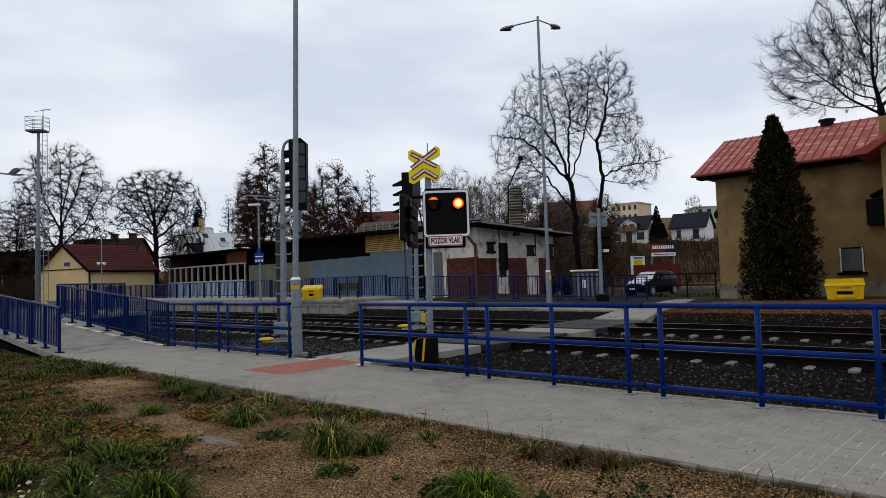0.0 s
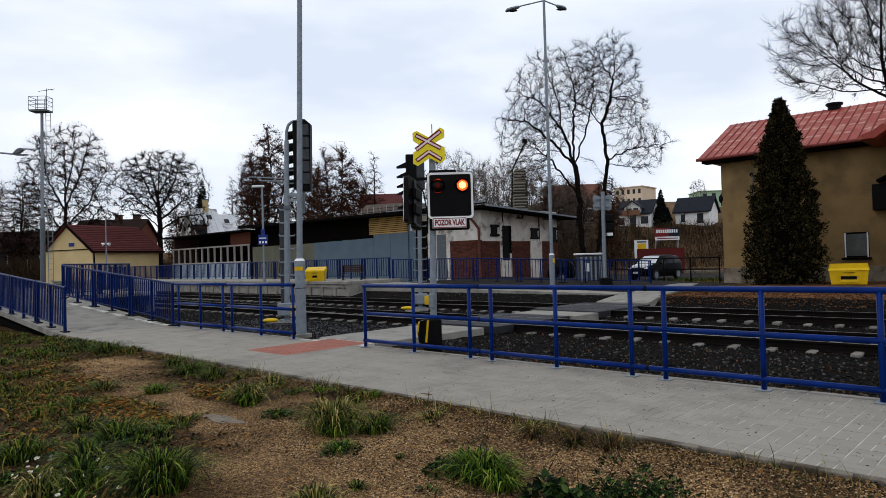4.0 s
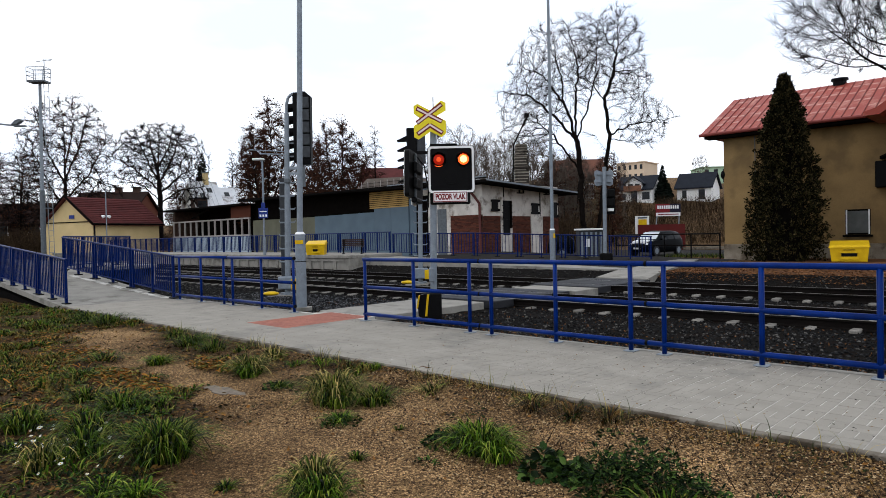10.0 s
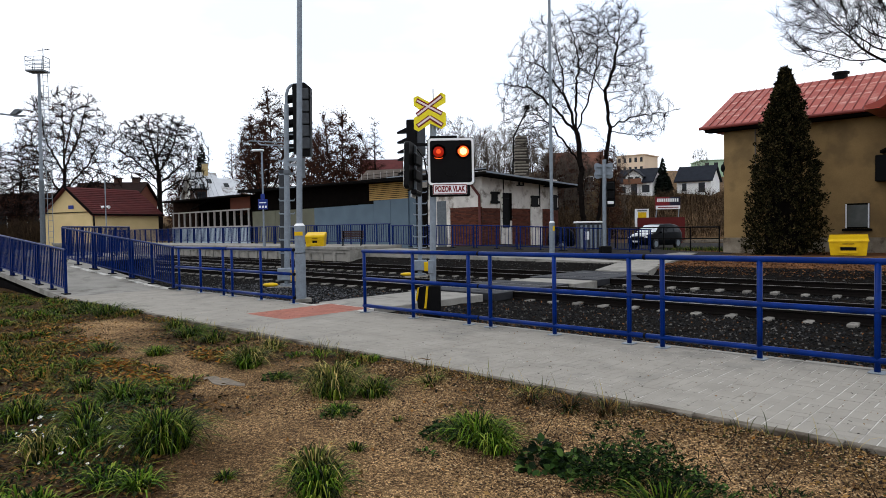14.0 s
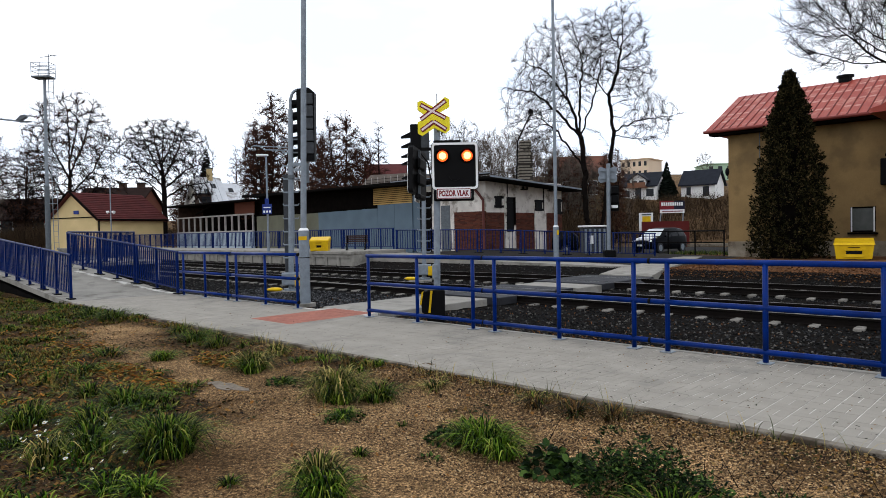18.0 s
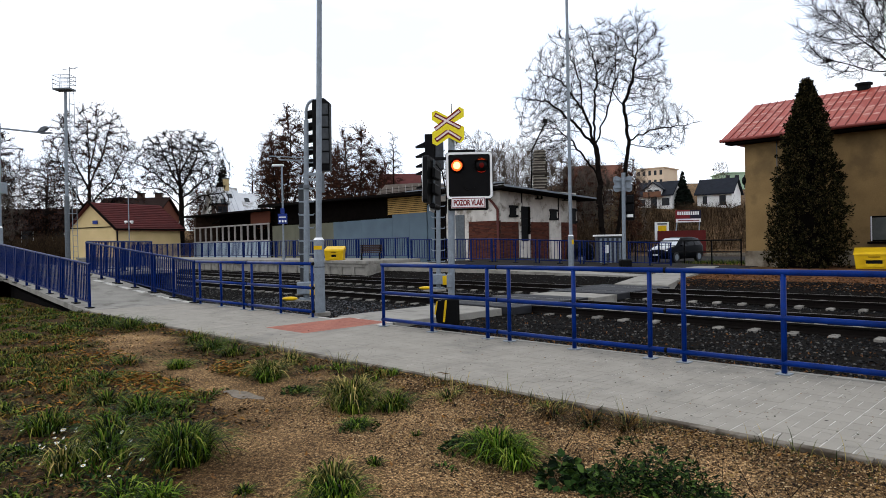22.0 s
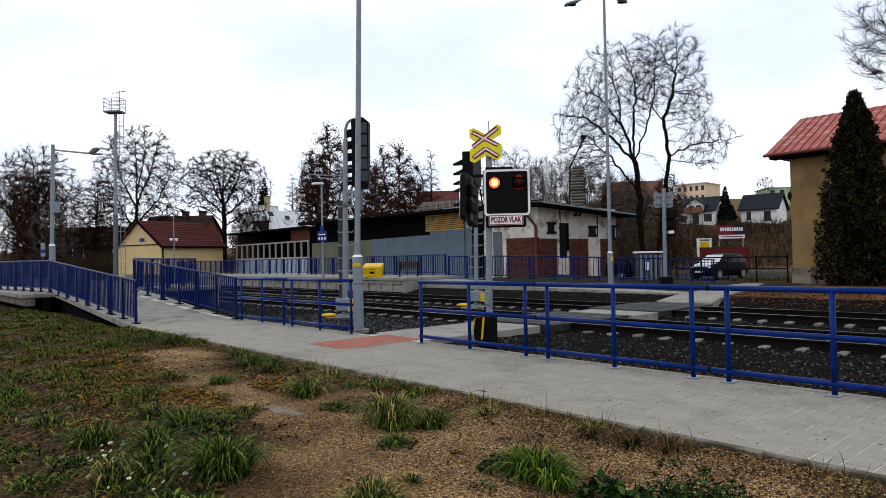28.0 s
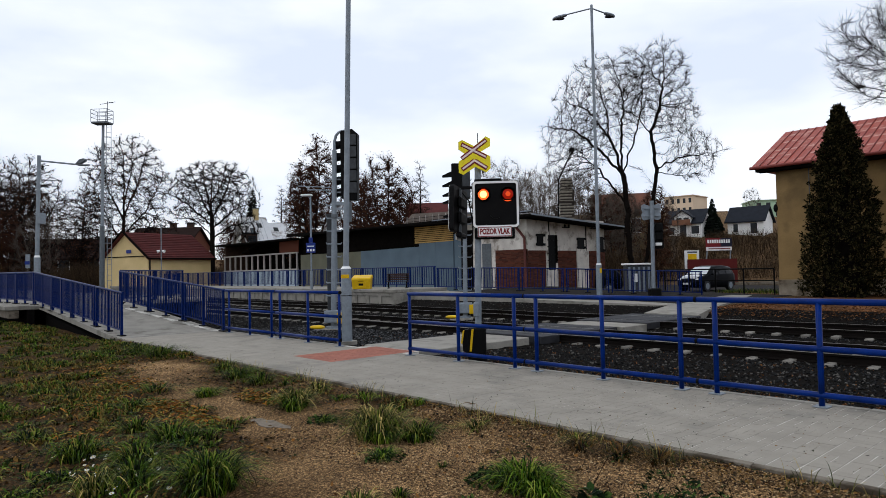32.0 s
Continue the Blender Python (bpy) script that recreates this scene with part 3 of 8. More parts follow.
kerb = thing("kerb", pose(0, 0, 0), "grey concrete edging stones along the footpath", "kerb", kind="structure")
stone = Mesh().box(0.003, -0.08, -0.3, 0.997, 0, 0.004, 0.005).data("kerb_stone", KERBM)
for i in range(-17, 4):
    part("kerb_stone", stone, KERBM, kerb, at=pose(i - 0.068, KERB_Y, random.uniform(-0.004, 0.004), 0, 0, random.uniform(-0.15, 0.15)))
edge = Mesh().box(0.004, 0, -0.3, 0.996, 0.1, 0.008, 0.008).data("edge_stone", CONC)
for i in range(-17, 4):
    if i in (-11, -10):
        continue
    part("edge_stone", edge, CONC, kerb, at=pose(i, FENCE_Y + 0.1, random.uniform(-0.004, 0.003), 0, 0, 0))

# ramp deck to the near platform
ramp = thing("ramp", pose(0, 0, 0), "concrete ramp that climbs to the near platform", "ramp", kind="structure")
rm = Mesh()
xs = [-16.6 - i * 0.5 for i in range(17)]
for a, b in zip(xs, xs[1:]):
    za, zb = ramp_z(a), ramp_z(b)
    ya0, yb0 = 4.98 - 0.02 * (-16.6 - a), 4.98 - 0.02 * (-16.6 - b)
    rm.add([(a, ya0, za), (b, yb0, zb), (b, 7.5, zb), (a, 7.5, za), (a, ya0, za - 0.13), (b, yb0, zb - 0.13), (b, 7.5, zb - 0.5), (a, 7.5, za - 0.5)],
           [(0, 3, 2, 1), (4, 5, 6, 7), (0, 1, 5, 4), (3, 7, 6, 2), (0, 4, 7, 3), (1, 2, 6, 5)])
part("deck", rm, CONC, ramp)
near_platform = thing("platform_1", pose(0, 0, 0), "near station platform with a concrete surface", "platform", kind="structure")
part("platform_top", Mesh().box(-80, 3.9, 0.46, -24.55, 10.4, 0.6, 0.02), CONC, near_platform)
part("edge_beam", Mesh().box(-80, 4.02, 0.2, -24.6, 4.3, 0.456, 0.02), KERBM, near_platform, "weathered concrete edge beam")
part("platform_wall", Mesh().box(-80, 10.2, -0.4, -24.6, 10.38, 0.456), CONC, near_platform)
# two near-black walls added as the shade in the gap below the decks
part("platform_recess_shade", Mesh().box(-80, 4.5, -0.5, -24.5, 4.7, 0.456), FELT, near_platform, "recess wall coloured near-black for the shade under the deck")
part("ramp_recess_shade", Mesh().prism([(-24.49, -0.6), (-16.8, -0.6), (-16.8, -0.3), (-24.49, 0.3)], 5.03, 5.2), FELT, near_platform, "recess wall coloured near-black for the shade under the deck")

# ---------------------------------------------------------------- tracks
bal = Mesh()
bx = graded((-120, -40, 4), (-40, -16, 1), (-16, 4, 0.25), (4, 40, 3))
prof = [(7.36, -0.30), (7.42, -0.1), (8.2, -0.1), (9.6, -0.13), (10.4, -0.15), (11.0, -0.16), (12.3, -0.16), (13.7, -0.17), (14.4, -0.22), (15.0, -0.18), (16.5, -0.16), (17.9, -0.18), (18.6, -0.22), (19.1, -0.12), (20.2, 0.09), (20.6, 0.08), (20.7, -0.5)]
pr = []
for (a, za), (b, zb) in zip(prof, prof[1:]):
    k = max(1, round((b - a) / 0.25))
    pr += [(lerp(a, b, i / k), lerp(za, zb, i / k)) for i in range(k)]
pr.append(prof[-1])
bal.v = [(x, y, z + 0.025 * noise.noise((x * 3, y * 3, 7))) for y, z in pr for x in bx]
bal.f = [(j * len(bx) + i, j * len(bx) + i + 1, (j + 1) * len(bx) + i + 1, (j + 1) * len(bx) + i) for j in range(len(pr) - 1) for i in range(len(bx) - 1)]
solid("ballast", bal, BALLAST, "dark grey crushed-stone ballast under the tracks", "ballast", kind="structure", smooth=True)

TRACKS = (12.35, 16.55)
rail_prof = [(-0.07, 0), (0.07, 0), (0.07, 0.012), (0.012, 0.03), (0.012, 0.115), (0.036, 0.125), (0.036, 0.155), (-0.036, 0.155), (-0.036, 0.125), (-0.012, 0.115), (-0.012, 0.03), (-0.07, 0.012)]
sleeper_mesh = Mesh().box(-0.07, -1.04, -0.2, 0.07, 1.04, 0.0, 0.015).data("sleeper", SLEEPER)
for cy in TRACKS:
    tr = thing("railway_track", pose(0, cy, 0), "railway track with dark rusty rails on concrete sleepers", "railway track", "two parallel tracks")
    for s in (-1, 1):
        q = Mesh()
        n = len(rail_prof)
        q.add([(-110, s * 0.755 + y, z - 0.15) for y, z in rail_prof] + [(36, s * 0.755 + y, z - 0.15) for y, z in rail_prof],
              [tuple(range(n)), tuple(range(2 * n - 1, n - 1, -1))] + [(i, n + i, n + (i + 1) % n, (i + 1) % n) for i in range(n)])
        r = part("rail", q, RAILM, tr)
        part("rail_head", Mesh().box(-110, s * 0.755 - 0.026, 0.005, 36, s * 0.755 + 0.026, 0.0075), RAILTOP, r, "polished running surface")
    for i in range(135):
        x = -72 + i * 0.6
        part("sleeper", sleeper_mesh, SLEEPER, tr, at=pose(x + random.uniform(-.02, .02), random.uniform(-.02, .02), -0.122 + random.uniform(-.01, .012), 0, 0, random.uniform(-.6, .6)))

# foot crossing
CX0, CX1 = -10.85, -9.1
crossing = thing("crossing", pose(0, 0, 0), "level foot crossing of concrete slabs and black rubber panels", "level crossing", kind="structure")
for i, (y0, y1) in enumerate(((7.77, 8.9), (8.91, 10.75))):
    part("slab", Mesh().box(CX0, y0, -0.3, CX1, y1, 0.0, 0.012), CONC, crossing)
part("slab", Mesh().box(CX0, 13.92, -0.3, CX1 + 0.25, 14.98, 0.0, 0.012), CONC, crossing)
for y0, y1 in ((18.1, 20.0), (20.01, 22.4), (22.41, 25.0), (25.01, 29.0)):
    q = [(-10.78 - 0.22 * (y - 18.1), -9.05 - 0.28 * (y - 18.1), y) for y in (y0, y1)]
    c = [(q[0][0], y0), (q[0][1], y0), (q[1][1], y1), (q[1][0], y1)]
    part("slab", Mesh().add([(x, y, -0.4) for x, y in c] + [(x, y, 0.03 + 0.08 * smooth01((y - 18.2) / 1.8)) for x, y in c], [(0, 3, 2, 1), (4, 5, 6, 7), (0, 1, 5, 4), (1, 2, 6, 5), (2, 3, 7, 6), (3, 0, 4, 7)]), CONC, crossing)
for cy in TRACKS:
    for y0, y1 in ((cy - 1.42, cy - 0.80), (cy - 0.68, cy + 0.68), (cy + 0.80, cy + 1.42)):
        for k in range(3):
            xa = CX0 - 0.25 + k * 0.73
            part("rubber_panel", Mesh().box(xa, y0, -0.16, xa + 0.72, y1, 0.012, 0.012), RUBBER, crossing)
    part("ramp_plate", Mesh().prism([(CX1 + 0.1, -0.15), (CX1 + 0.42, -0.15), (CX1 + 0.1, 0.02)], cy - 0.6, cy + 0.6), RUBBER, crossing)

# far platform with its panelled face
FP_Y = 19.2
plat2 = thing("platform_2", pose(0, 0, 0), "far station platform with a grey concrete panel face", "platform", kind="structure")
part("platform_top", Mesh().box(-90, FP_Y - 0.06, 0.44, -24.4, 22.6, 0.6, 0.02), CONC, plat2)
for i in range(50):
    x1 = -24.5 - i * 1.0
    p = Mesh().box(x1 - 0.99, FP_Y + 0.06, -0.35, x1, FP_Y + 0.16, 0.436)
    for k in (0, 0.89):
        p.box(x1 - 0.99 + k, FP_Y - 0.0, -0.35, x1 - 0.89 + k, FP_Y + 0.06, 0.436, 0.01)
    p.box(x1 - 0.889, FP_Y - 0.0, 0.3, x1 - 0.101, FP_Y + 0.06, 0.436)
    part("face_panel", p, CONC, plat2)
part("end_wall", Mesh().box(-24.49, FP_Y, -0.35, -24.3, 22.6, 0.436), CONC, plat2)
lowp = thing("platform_ramp", pose(0, 0, 0), "concrete ramp that falls from the far platform to the crossing", "ramp", kind="structure")
q = Mesh()
q.prism([(-24.29, -0.4), (-10.96, -0.4), (-10.96, 0.05), (-24.29, 0.44)], 20.6, 22.3)
part("deck", q, CONC, lowp)
part("kerb_wall", Mesh().prism([(-24.29, -0.35), (-11.4, -0.35), (-11.4, 0.14), (-17.0, 0.22), (-24.29, 0.46)], 20.35, 20.59), CONC, lowp)
strip = Mesh()
strip.prism([(-24.2, -0.4), (-11, -0.4), (-11, 0.06), (-24.2, 0.4)], 22.31, 30.5)
solid("apron", strip, ASPHALT, "worn asphalt apron behind the far platform", "pavement", kind="structure")
solid("road", Mesh().box(-60, 37, -0.6, 40, 54, -0.24), ASPHALT, "asphalt road and parking area behind the station", "road", kind="structure")


# ---------------------------------------------------------------- railings
def railing(xs, y, group):
    """A blue tube railing with three rails."""
    t = thing("railing_panel", pose(xs[0], y, 0), "blue-painted steel tube railing with three rails", "railing", group)
    for k, x in enumerate(xs):
        part("post", Mesh().tube((x - xs[0], 0, 0.0), (x - xs[0], 0, 1.04), 0.029, n=14), BLUE, t, smooth=True)
    a, b = xs[0] - 0.2 - xs[0], xs[-1] + 0.2 - xs[0]
    if len(xs) > 1 and group == "railing by the path" and xs[0] in (-8.82,):
        a = -0.033
    if xs[-1] == -10.98:
        b = 0.033 + xs[-1] - xs[0]
    for nm, z, r in (("top_rail", 1.052, 0.032), ("middle_rail", 0.58, 0.031), ("bottom_rail", 0.12, 0.031)):
        part(nm, Mesh().tube((a, 0, z), (b, 0, z), r, n=14), BLUE, t, smooth=True)
    for z, r in ((1.052, 0.0345), (0.58, 0.0335), (0.12, 0.0335)):
        part("joint_sleeve", Mesh().tube((b - 0.012, 0, z), (b + 0.012, 0, z), r, n=12), BLACK, t, "dark rubber joint")
    for x in xs:
        part("base_plate", Mesh().box(x - xs[0] - 0.07, -0.07, 0.001, x - xs[0] + 0.07, 0.07, 0.014, 0.004), GALV, t, "pale galvanised foot plate")
    return t


for xs in ((-8.82, -7.62, -6.44), (-6.03, -4.94, -3.87), (-3.45, -2.38, -1.33), (-0.92, 0.15)):
    railing(xs, FENCE_Y, "railing by the path")
for xs in ((-13.33, -12.15, -10.98), (-15.91, -14.79, -13.72)):
    railing(xs, FENCE_Y, "railing by the path")


def balustrade(p0, p1, group, h=1.08, posts=3, gap=0.1, plate=True, thick=0.0112):
    """A blue railing panel with upright bars between two feet."""
    p0, p1 = Vector(p0), Vector(p1)
    flat = Vector((p1.x - p0.x, p1.y - p0.y, 0))
    L, rise = flat.length, p1.z - p0.z
    t = thing("balustrade_panel", pose(p0.x, p0.y, p0.z, 0, 0, math.degrees(math.atan2(flat.y, flat.x))), "blue-painted steel balustrade with upright bars", "balustrade", group)

    def z(u):
        return rise * u / L
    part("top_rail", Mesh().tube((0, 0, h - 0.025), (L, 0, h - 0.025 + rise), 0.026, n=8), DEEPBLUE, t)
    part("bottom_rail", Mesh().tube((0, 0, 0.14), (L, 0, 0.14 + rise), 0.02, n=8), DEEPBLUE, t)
    for k in range(posts):
        u = 0.06 + (L - 0.12) * k / (posts - 1)
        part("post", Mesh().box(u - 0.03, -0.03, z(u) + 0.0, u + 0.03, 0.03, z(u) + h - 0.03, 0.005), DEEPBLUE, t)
        if plate:
            part("base_plate", Mesh().box(u - 0.13, -0.07, z(u) + 0.0, u + 0.13, 0.07, z(u) + 0.03, 0.005), BLACK, t, "dark foot plate")
    nb = int((L - 0.15) / gap)
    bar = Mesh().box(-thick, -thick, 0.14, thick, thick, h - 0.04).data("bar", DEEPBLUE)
    for k in range(nb):
        u = 0.06 + (L - 0.12) * (k + 0.5) / nb
        part("bar", bar, DEEPBLUE, t, at=pose(u, 0, z(u)))
    return t


def run(points, n_each, group, **kw):
    for (a, b), n in zip(zip(points, points[1:]), n_each):
        a, b = Vector(a), Vector(b)
        for k in range(n):
            u0, u1 = k / n, (k + 1) / n
            g = 0.02 / max((b - a).length, 1)
            balustrade(a.lerp(b, u0 + g), a.lerp(b, u1 - g), group, **kw)


run([(-17.2, 5.16, 0.0), (-25.0, 4.8, 0.6), (-30.4, 4.16, 0.62)], (4, 3), "balustrade along the ramp")
run([(-16.25, 7.32, 0.0), (-22.84, 6.75, 0.58)], (3,), "balustrade along the ramp")
run([(-22.9, 6.8, 0.6), (-26.7, 10.3, 0.6)], (2,), "balustrade at the platform end")
run([(-78.0, 22.3, 0.6), (-24.9, 22.3, 0.6)], (25,), "balustrade behind the far platform", plate=False, thick=0.0135, gap=0.17)
run([(-24.9, 22.35, 0.5), (-20.0, 23.1, 0.44), (-13.85, 28.2, 0.1)], (2, 4), "balustrade behind the far platform", thick=0.0125, gap=0.15)

# ---------------------------------------------------------------- warning light at the crossing
# local x to the right, local y away, feet at the path level
wl_at = VP(0, 10.9, 0)
warn = thing("crossing_light", wl_at, "level crossing warning light with yellow cross sign on a grey post", "warning light")
part("post", Mesh().tube((-0.2, 0.12, -0.1), (-0.13, 0.12, 3.5), 0.055, n=14), GALV, warn, smooth=False)
# black plinth with yellow edges
part("plinth", Mesh().box(-0.36, -0.05, -0.1, -0.06, 0.3, 0.49, 0.02), BLACK, warn, "black plastic plinth")
part("plinth_flap", Mesh().prism([(-0.44, 0.12), (-0.34, 0.05), (-0.34, 0.47), (-0.4, 0.47), (-0.46, 0.36)], -0.03, 0.1), BLACK, warn)
part("yellow_stripe", Mesh().prism([(-0.475, 0.25), (-0.44, 0.45), (-0.41, 0.47), (-0.45, 0.24)], -0.06, -0.035), YELLOW, warn, "yellow edge stripe")
part("yellow_stripe", Mesh().prism([(-0.335, 0.12), (-0.30, 0.12), (-0.26, 0.475), (-0.295, 0.475)], -0.085, -0.055), YELLOW, warn, "yellow edge stripe")


def rounded(x0, z0, x1, z1, r, n=4):
    out = []
    for cx, cz, a0 in ((x1 - r, z1 - r, 0), (x0 + r, z1 - r, 90), (x0 + r, z0 + r, 180), (x1 - r, z0 + r, 270)):
        for i in range(n + 1):
            a = radians(a0 + 90 * i / n)
            out.append((cx + r * math.cos(a), cz + r * math.sin(a)))
    return out


def ring_plate(x0, z0, x1, z1, r, w, y0, y1):
    """A rounded frame."""
    o, i = rounded(x0, z0, x1, z1, r), rounded(x0 + w, z0 + w, x1 - w, z1 - w, max(0.005, r - w * 0.6))
    n = len(o)
    m = Mesh()
    v = [(x, y0, z) for x, z in o] + [(x, y0, z) for x, z in i] + [(x, y1, z) for x, z in o] + [(x, y1, z) for x, z in i]
    f = []
    for k in range(n):
        j = (k + 1) % n
        f += [(k, j, n + j, n + k), (2 * n + j, 2 * n + k, 3 * n + k, 3 * n + j), (k, 2 * n + k, 2 * n + j, j), (n + j, 3 * n + j, 3 * n + k, n + k)]
    return m.add(v, f)


def light_board(parent, at):
    bd = part("board", Mesh().prism(rounded(-0.385, -0.385, 0.385, 0.385, 0.06), -0.03, 0.05), BLACK, parent, "black backing board", at=at)
    part("board_rim", ring_plate(-0.375, -0.38, 0.375, 0.38, 0.055, 0.036, -0.04, -0.031), WHITE, bd, "white rounded rim")
    part("lamp_box", Mesh().box(-0.3, 0.051, -0.2, 0.3, 0.24, 0.3, 0.03), BLACK, bd)
    for s in (-1, 1):
        hood = Mesh()
        n = 14
        for i in range(n):
            a0, a1 = radians(-20 + 220 * i / n), radians(-20 + 220 * (i + 1) / n)
            p = [(s * 0.2 + r * math.cos(a), y, 0.155 + r * math.sin(a)) for a in (a0, a1) for r in (0.118, 0.126) for y in (-0.13 if 30 < math.degrees(a) < 150 else -0.09, -0.031)]
            hood.add(p, [(0, 1, 5, 4), (2, 6, 7, 3), (0, 4, 6, 2)])
        part("hood", hood, BLACK, bd)
    part("spare_lens", Mesh().tube((0, -0.045, -0.14), (0, -0.031, -0.14), 0.1, n=20), BLACK, bd, "dark unlit lens")
    return bd


main_board = light_board(warn, pose(0.145, 0.0, 2.51))


def lamp_bulb():
    """A round lamp with three faces: lit in front, fading a third of a turn on, dark after two thirds."""
    me = Mesh().ball((0, 0, 0), 0.11, 0.11, 0.11, 48, 34).data("lamp", BLACK, True)
    for m in (LAMP_ON, LAMP_CORE, LAMP_DIM, LAMP_EMBER, LAMP_OFF):
        me.materials.append(m)
    faces = [(Vector((0, -math.cos(radians(a)), math.sin(radians(a)))), k) for a, k in ((0, 0), (120, 1), (240, 2))]
    for p in me.polygons:
        c = p.center.normalized()
        near, kind = max((c.dot(d), k) for d, k in faces)
        if kind == 0:
            p.material_index = 2 if near > 0.86 else 1 if near > 0.62 else 0
        elif kind == 1:
            p.material_index = 4 if near > 0.93 else 3 if near > 0.62 else 0
        else:
            p.material_index = 5 if near > 0.93 else 0
    return me


bulb = lamp_bulb()
lamp_left = part("lamp", bulb, None, main_board, "round red flashing lamp", at=pose(-0.2, -0.035, 0.155))
lamp_right = part("lamp", bulb, None, main_board, "round red flashing lamp", at=pose(0.2, -0.035, 0.155))

# plate with words
plate = part("text_plate", Mesh().box(-0.28, -0.05, 1.975, 0.28, -0.03, 2.145, 0.004), WHITE, warn, "white plate with red border and words", at=pose(0.12, 0, 0))
part("plate_border", ring_plate(-0.275, 1.98, 0.275, 2.14, 0.012, 0.012, -0.054, -0.0505), SIGNR, plate, "dark red border")
part("plate_back", Mesh().box(-0.33, -0.028, 1.94, 0.33, 0.03, 2.13, 0.02), BLACK, plate)
tc = bpy.data.curves.new("lettering", "FONT")
tc.body = "POZOR VLAK"
tc.size, tc.align_x, tc.align_y, tc.extrude, tc.offset = 0.125, "CENTER", "CENTER", 0.001, 0.0055
tmp = bpy.data.objects.new("lettering", tc)
words_me = bpy.data.meshes.new_from_object(tmp)
bpy.data.objects.remove(tmp)
words_me.materials.clear()
words_me.materials.append(SIGNR)
w_w = max(v.co.x for v in words_me.vertices) - min(v.co.x for v in words_me.vertices)
part("lettering", words_me, SIGNR, plate, "dark red capitals", at=pose(0, -0.0525, 2.06, 90, 0, 0) @ Matrix.Diagonal((0.49 / w_w, 1.0, 1.0, 1.0)))

# cross sign
K = 0.00325
xo = [(-80, 70), (-60, 80), (0, 48), (60, 98), (82, 86), (82, 48), (34, 20), (82, -4), (82, -66), (60, -86), (4, -58), (-58, -98), (-80, -86), (-80, -30), (-32, -2), (-80, 32)]
cross = part("cross_sign", Mesh().prism([(x * K, z * K) for x, z in xo], -0.012, 0.012), SIGNY, warn, "yellow cross sign with red and white arms", at=pose(-0.19, -0.0, 3.325, 0, 0, 8))


def arm(p, q, w, y):
    p, q = Vector((p[0] * K, 0, p[1] * K)), Vector((q[0] * K, 0, q[1] * K))
    d = (q - p).normalized()
    s = Vector((-d.z, 0, d.x)) * w
    pts = [(c.x, c.z) for c in (p + s, q + s, q - s, p - s)]
    return Mesh().prism(pts, y - 0.003, y)


for i, (p, q) in enumerate((((-66, 58), (62, -8)), ((-66, -16), (62, 80)), ((-64, -72), (0, -26)), ((64, -66), (0, -26)))):
    part("red_arm", arm(p, q, 0.036, -0.0125 - i * 0.0012), SIGNR, cross, "dark red stripe")
    part("white_arm", arm(Vector(p) * 0.95, Vector(q) * 0.95, 0.0155, -0.0185 - i * 0.0012), SIGNW, cross, "white stripe")
part("bracket", Mesh().box(-0.2, 0.02, 2.86, 0.25, 0.1, 2.94, 0.01).box(-0.42, 0.05, 2.78, -0.1, 0.1, 2.83), BLACK, warn)
part("cable", Mesh().path([(-0.45, 0.3, 2.8), (-0.3, 0.2, 2.6), (-0.24, 0.16, 2.2), (-0.25, 0.15, 1.9)], 0.012, 6), BLACK, warn)
part("antenna_rod", Mesh().tube((-0.13, 0.12, 3.5), (-0.13, 0.12, 3.72), 0.008, n=6), GREYST, warn)

# second board on the post, turned to the side road
side = part("side_board", Mesh().prism(rounded(-0.385, -0.385, 0.385, 0.385, 0.06), -0.03, 0.05), BLACK, warn, "black board seen from its edge", at=pose(-0.49, 0.25, 2.44, 0, -5, -105))
for z in (-0.24, 0.02):
    part("lamp_housing", Mesh().box(-0.12, 0.051, z, 0.22, 0.12, z + 0.2, 0.03), BLACK, side, "black lamp housing")
part("back_rail", Mesh().box(0.05, 0.051, -0.44, 0.1, 0.085, 0.36, 0.005), GREYST, side, "grey steel rail")
part("side_board_rim", ring_plate(-0.375, -0.38, 0.375, 0.38, 0.055, 0.036, -0.04, -0.031), WHITE, side, "white rounded rim")
part("lower_housing", Mesh().box(-0.12, 0.03, -0.47, 0.22, 0.13, -0.386, 0.02), BLACK, side, "black cable housing")
part("side_plate", Mesh().box(-0.12, 0.0, -0.5, 0.12, 0.02, -0.39), WHITE, side)

# yellow cabinet on the post
part("cabinet", Mesh().box(-0.26, -0.02, 0.68, -0.17, 0.2, 0.9, 0.01), GALV, warn)


# ---------------------------------------------------------------- street lamps
def plain_pole(at, zt, collar_z, label):
    t = thing("lamp_post", at, label, "lamp post")
    part("lower_tube", Mesh().tube((0, 0, 0), (0, 0, collar_z), 0.108, n=20), GALV, t)
    part("collar", Mesh().tube((0, 0, collar_z), (0, 0, collar_z + 0.05), 0.112, 0.075, n=20), WHITE, t, "pale collar")
    part("upper_tube", Mesh().tube((0, 0, collar_z + 0.05), (0.175, 0, zt), 0.062, 0.05, n=16), GALV, t)
    part("warning_sticker", Mesh().box(-0.085, -0.1125, collar_z - 0.2, 0.085, -0.1, collar_z - 0.12), YELLOW, t, "yellow warning sticker")
    part("strap", Mesh().tube((0, 0, 0.95), (0, 0, 0.965), 0.112, n=20), BLACK, t, "dark strap")
    part("foot_plate", Mesh().tube((0, 0, -0.06), (0, 0, 0.012), 0.21, n=24), CONC, t, "round concrete foot")
    return t


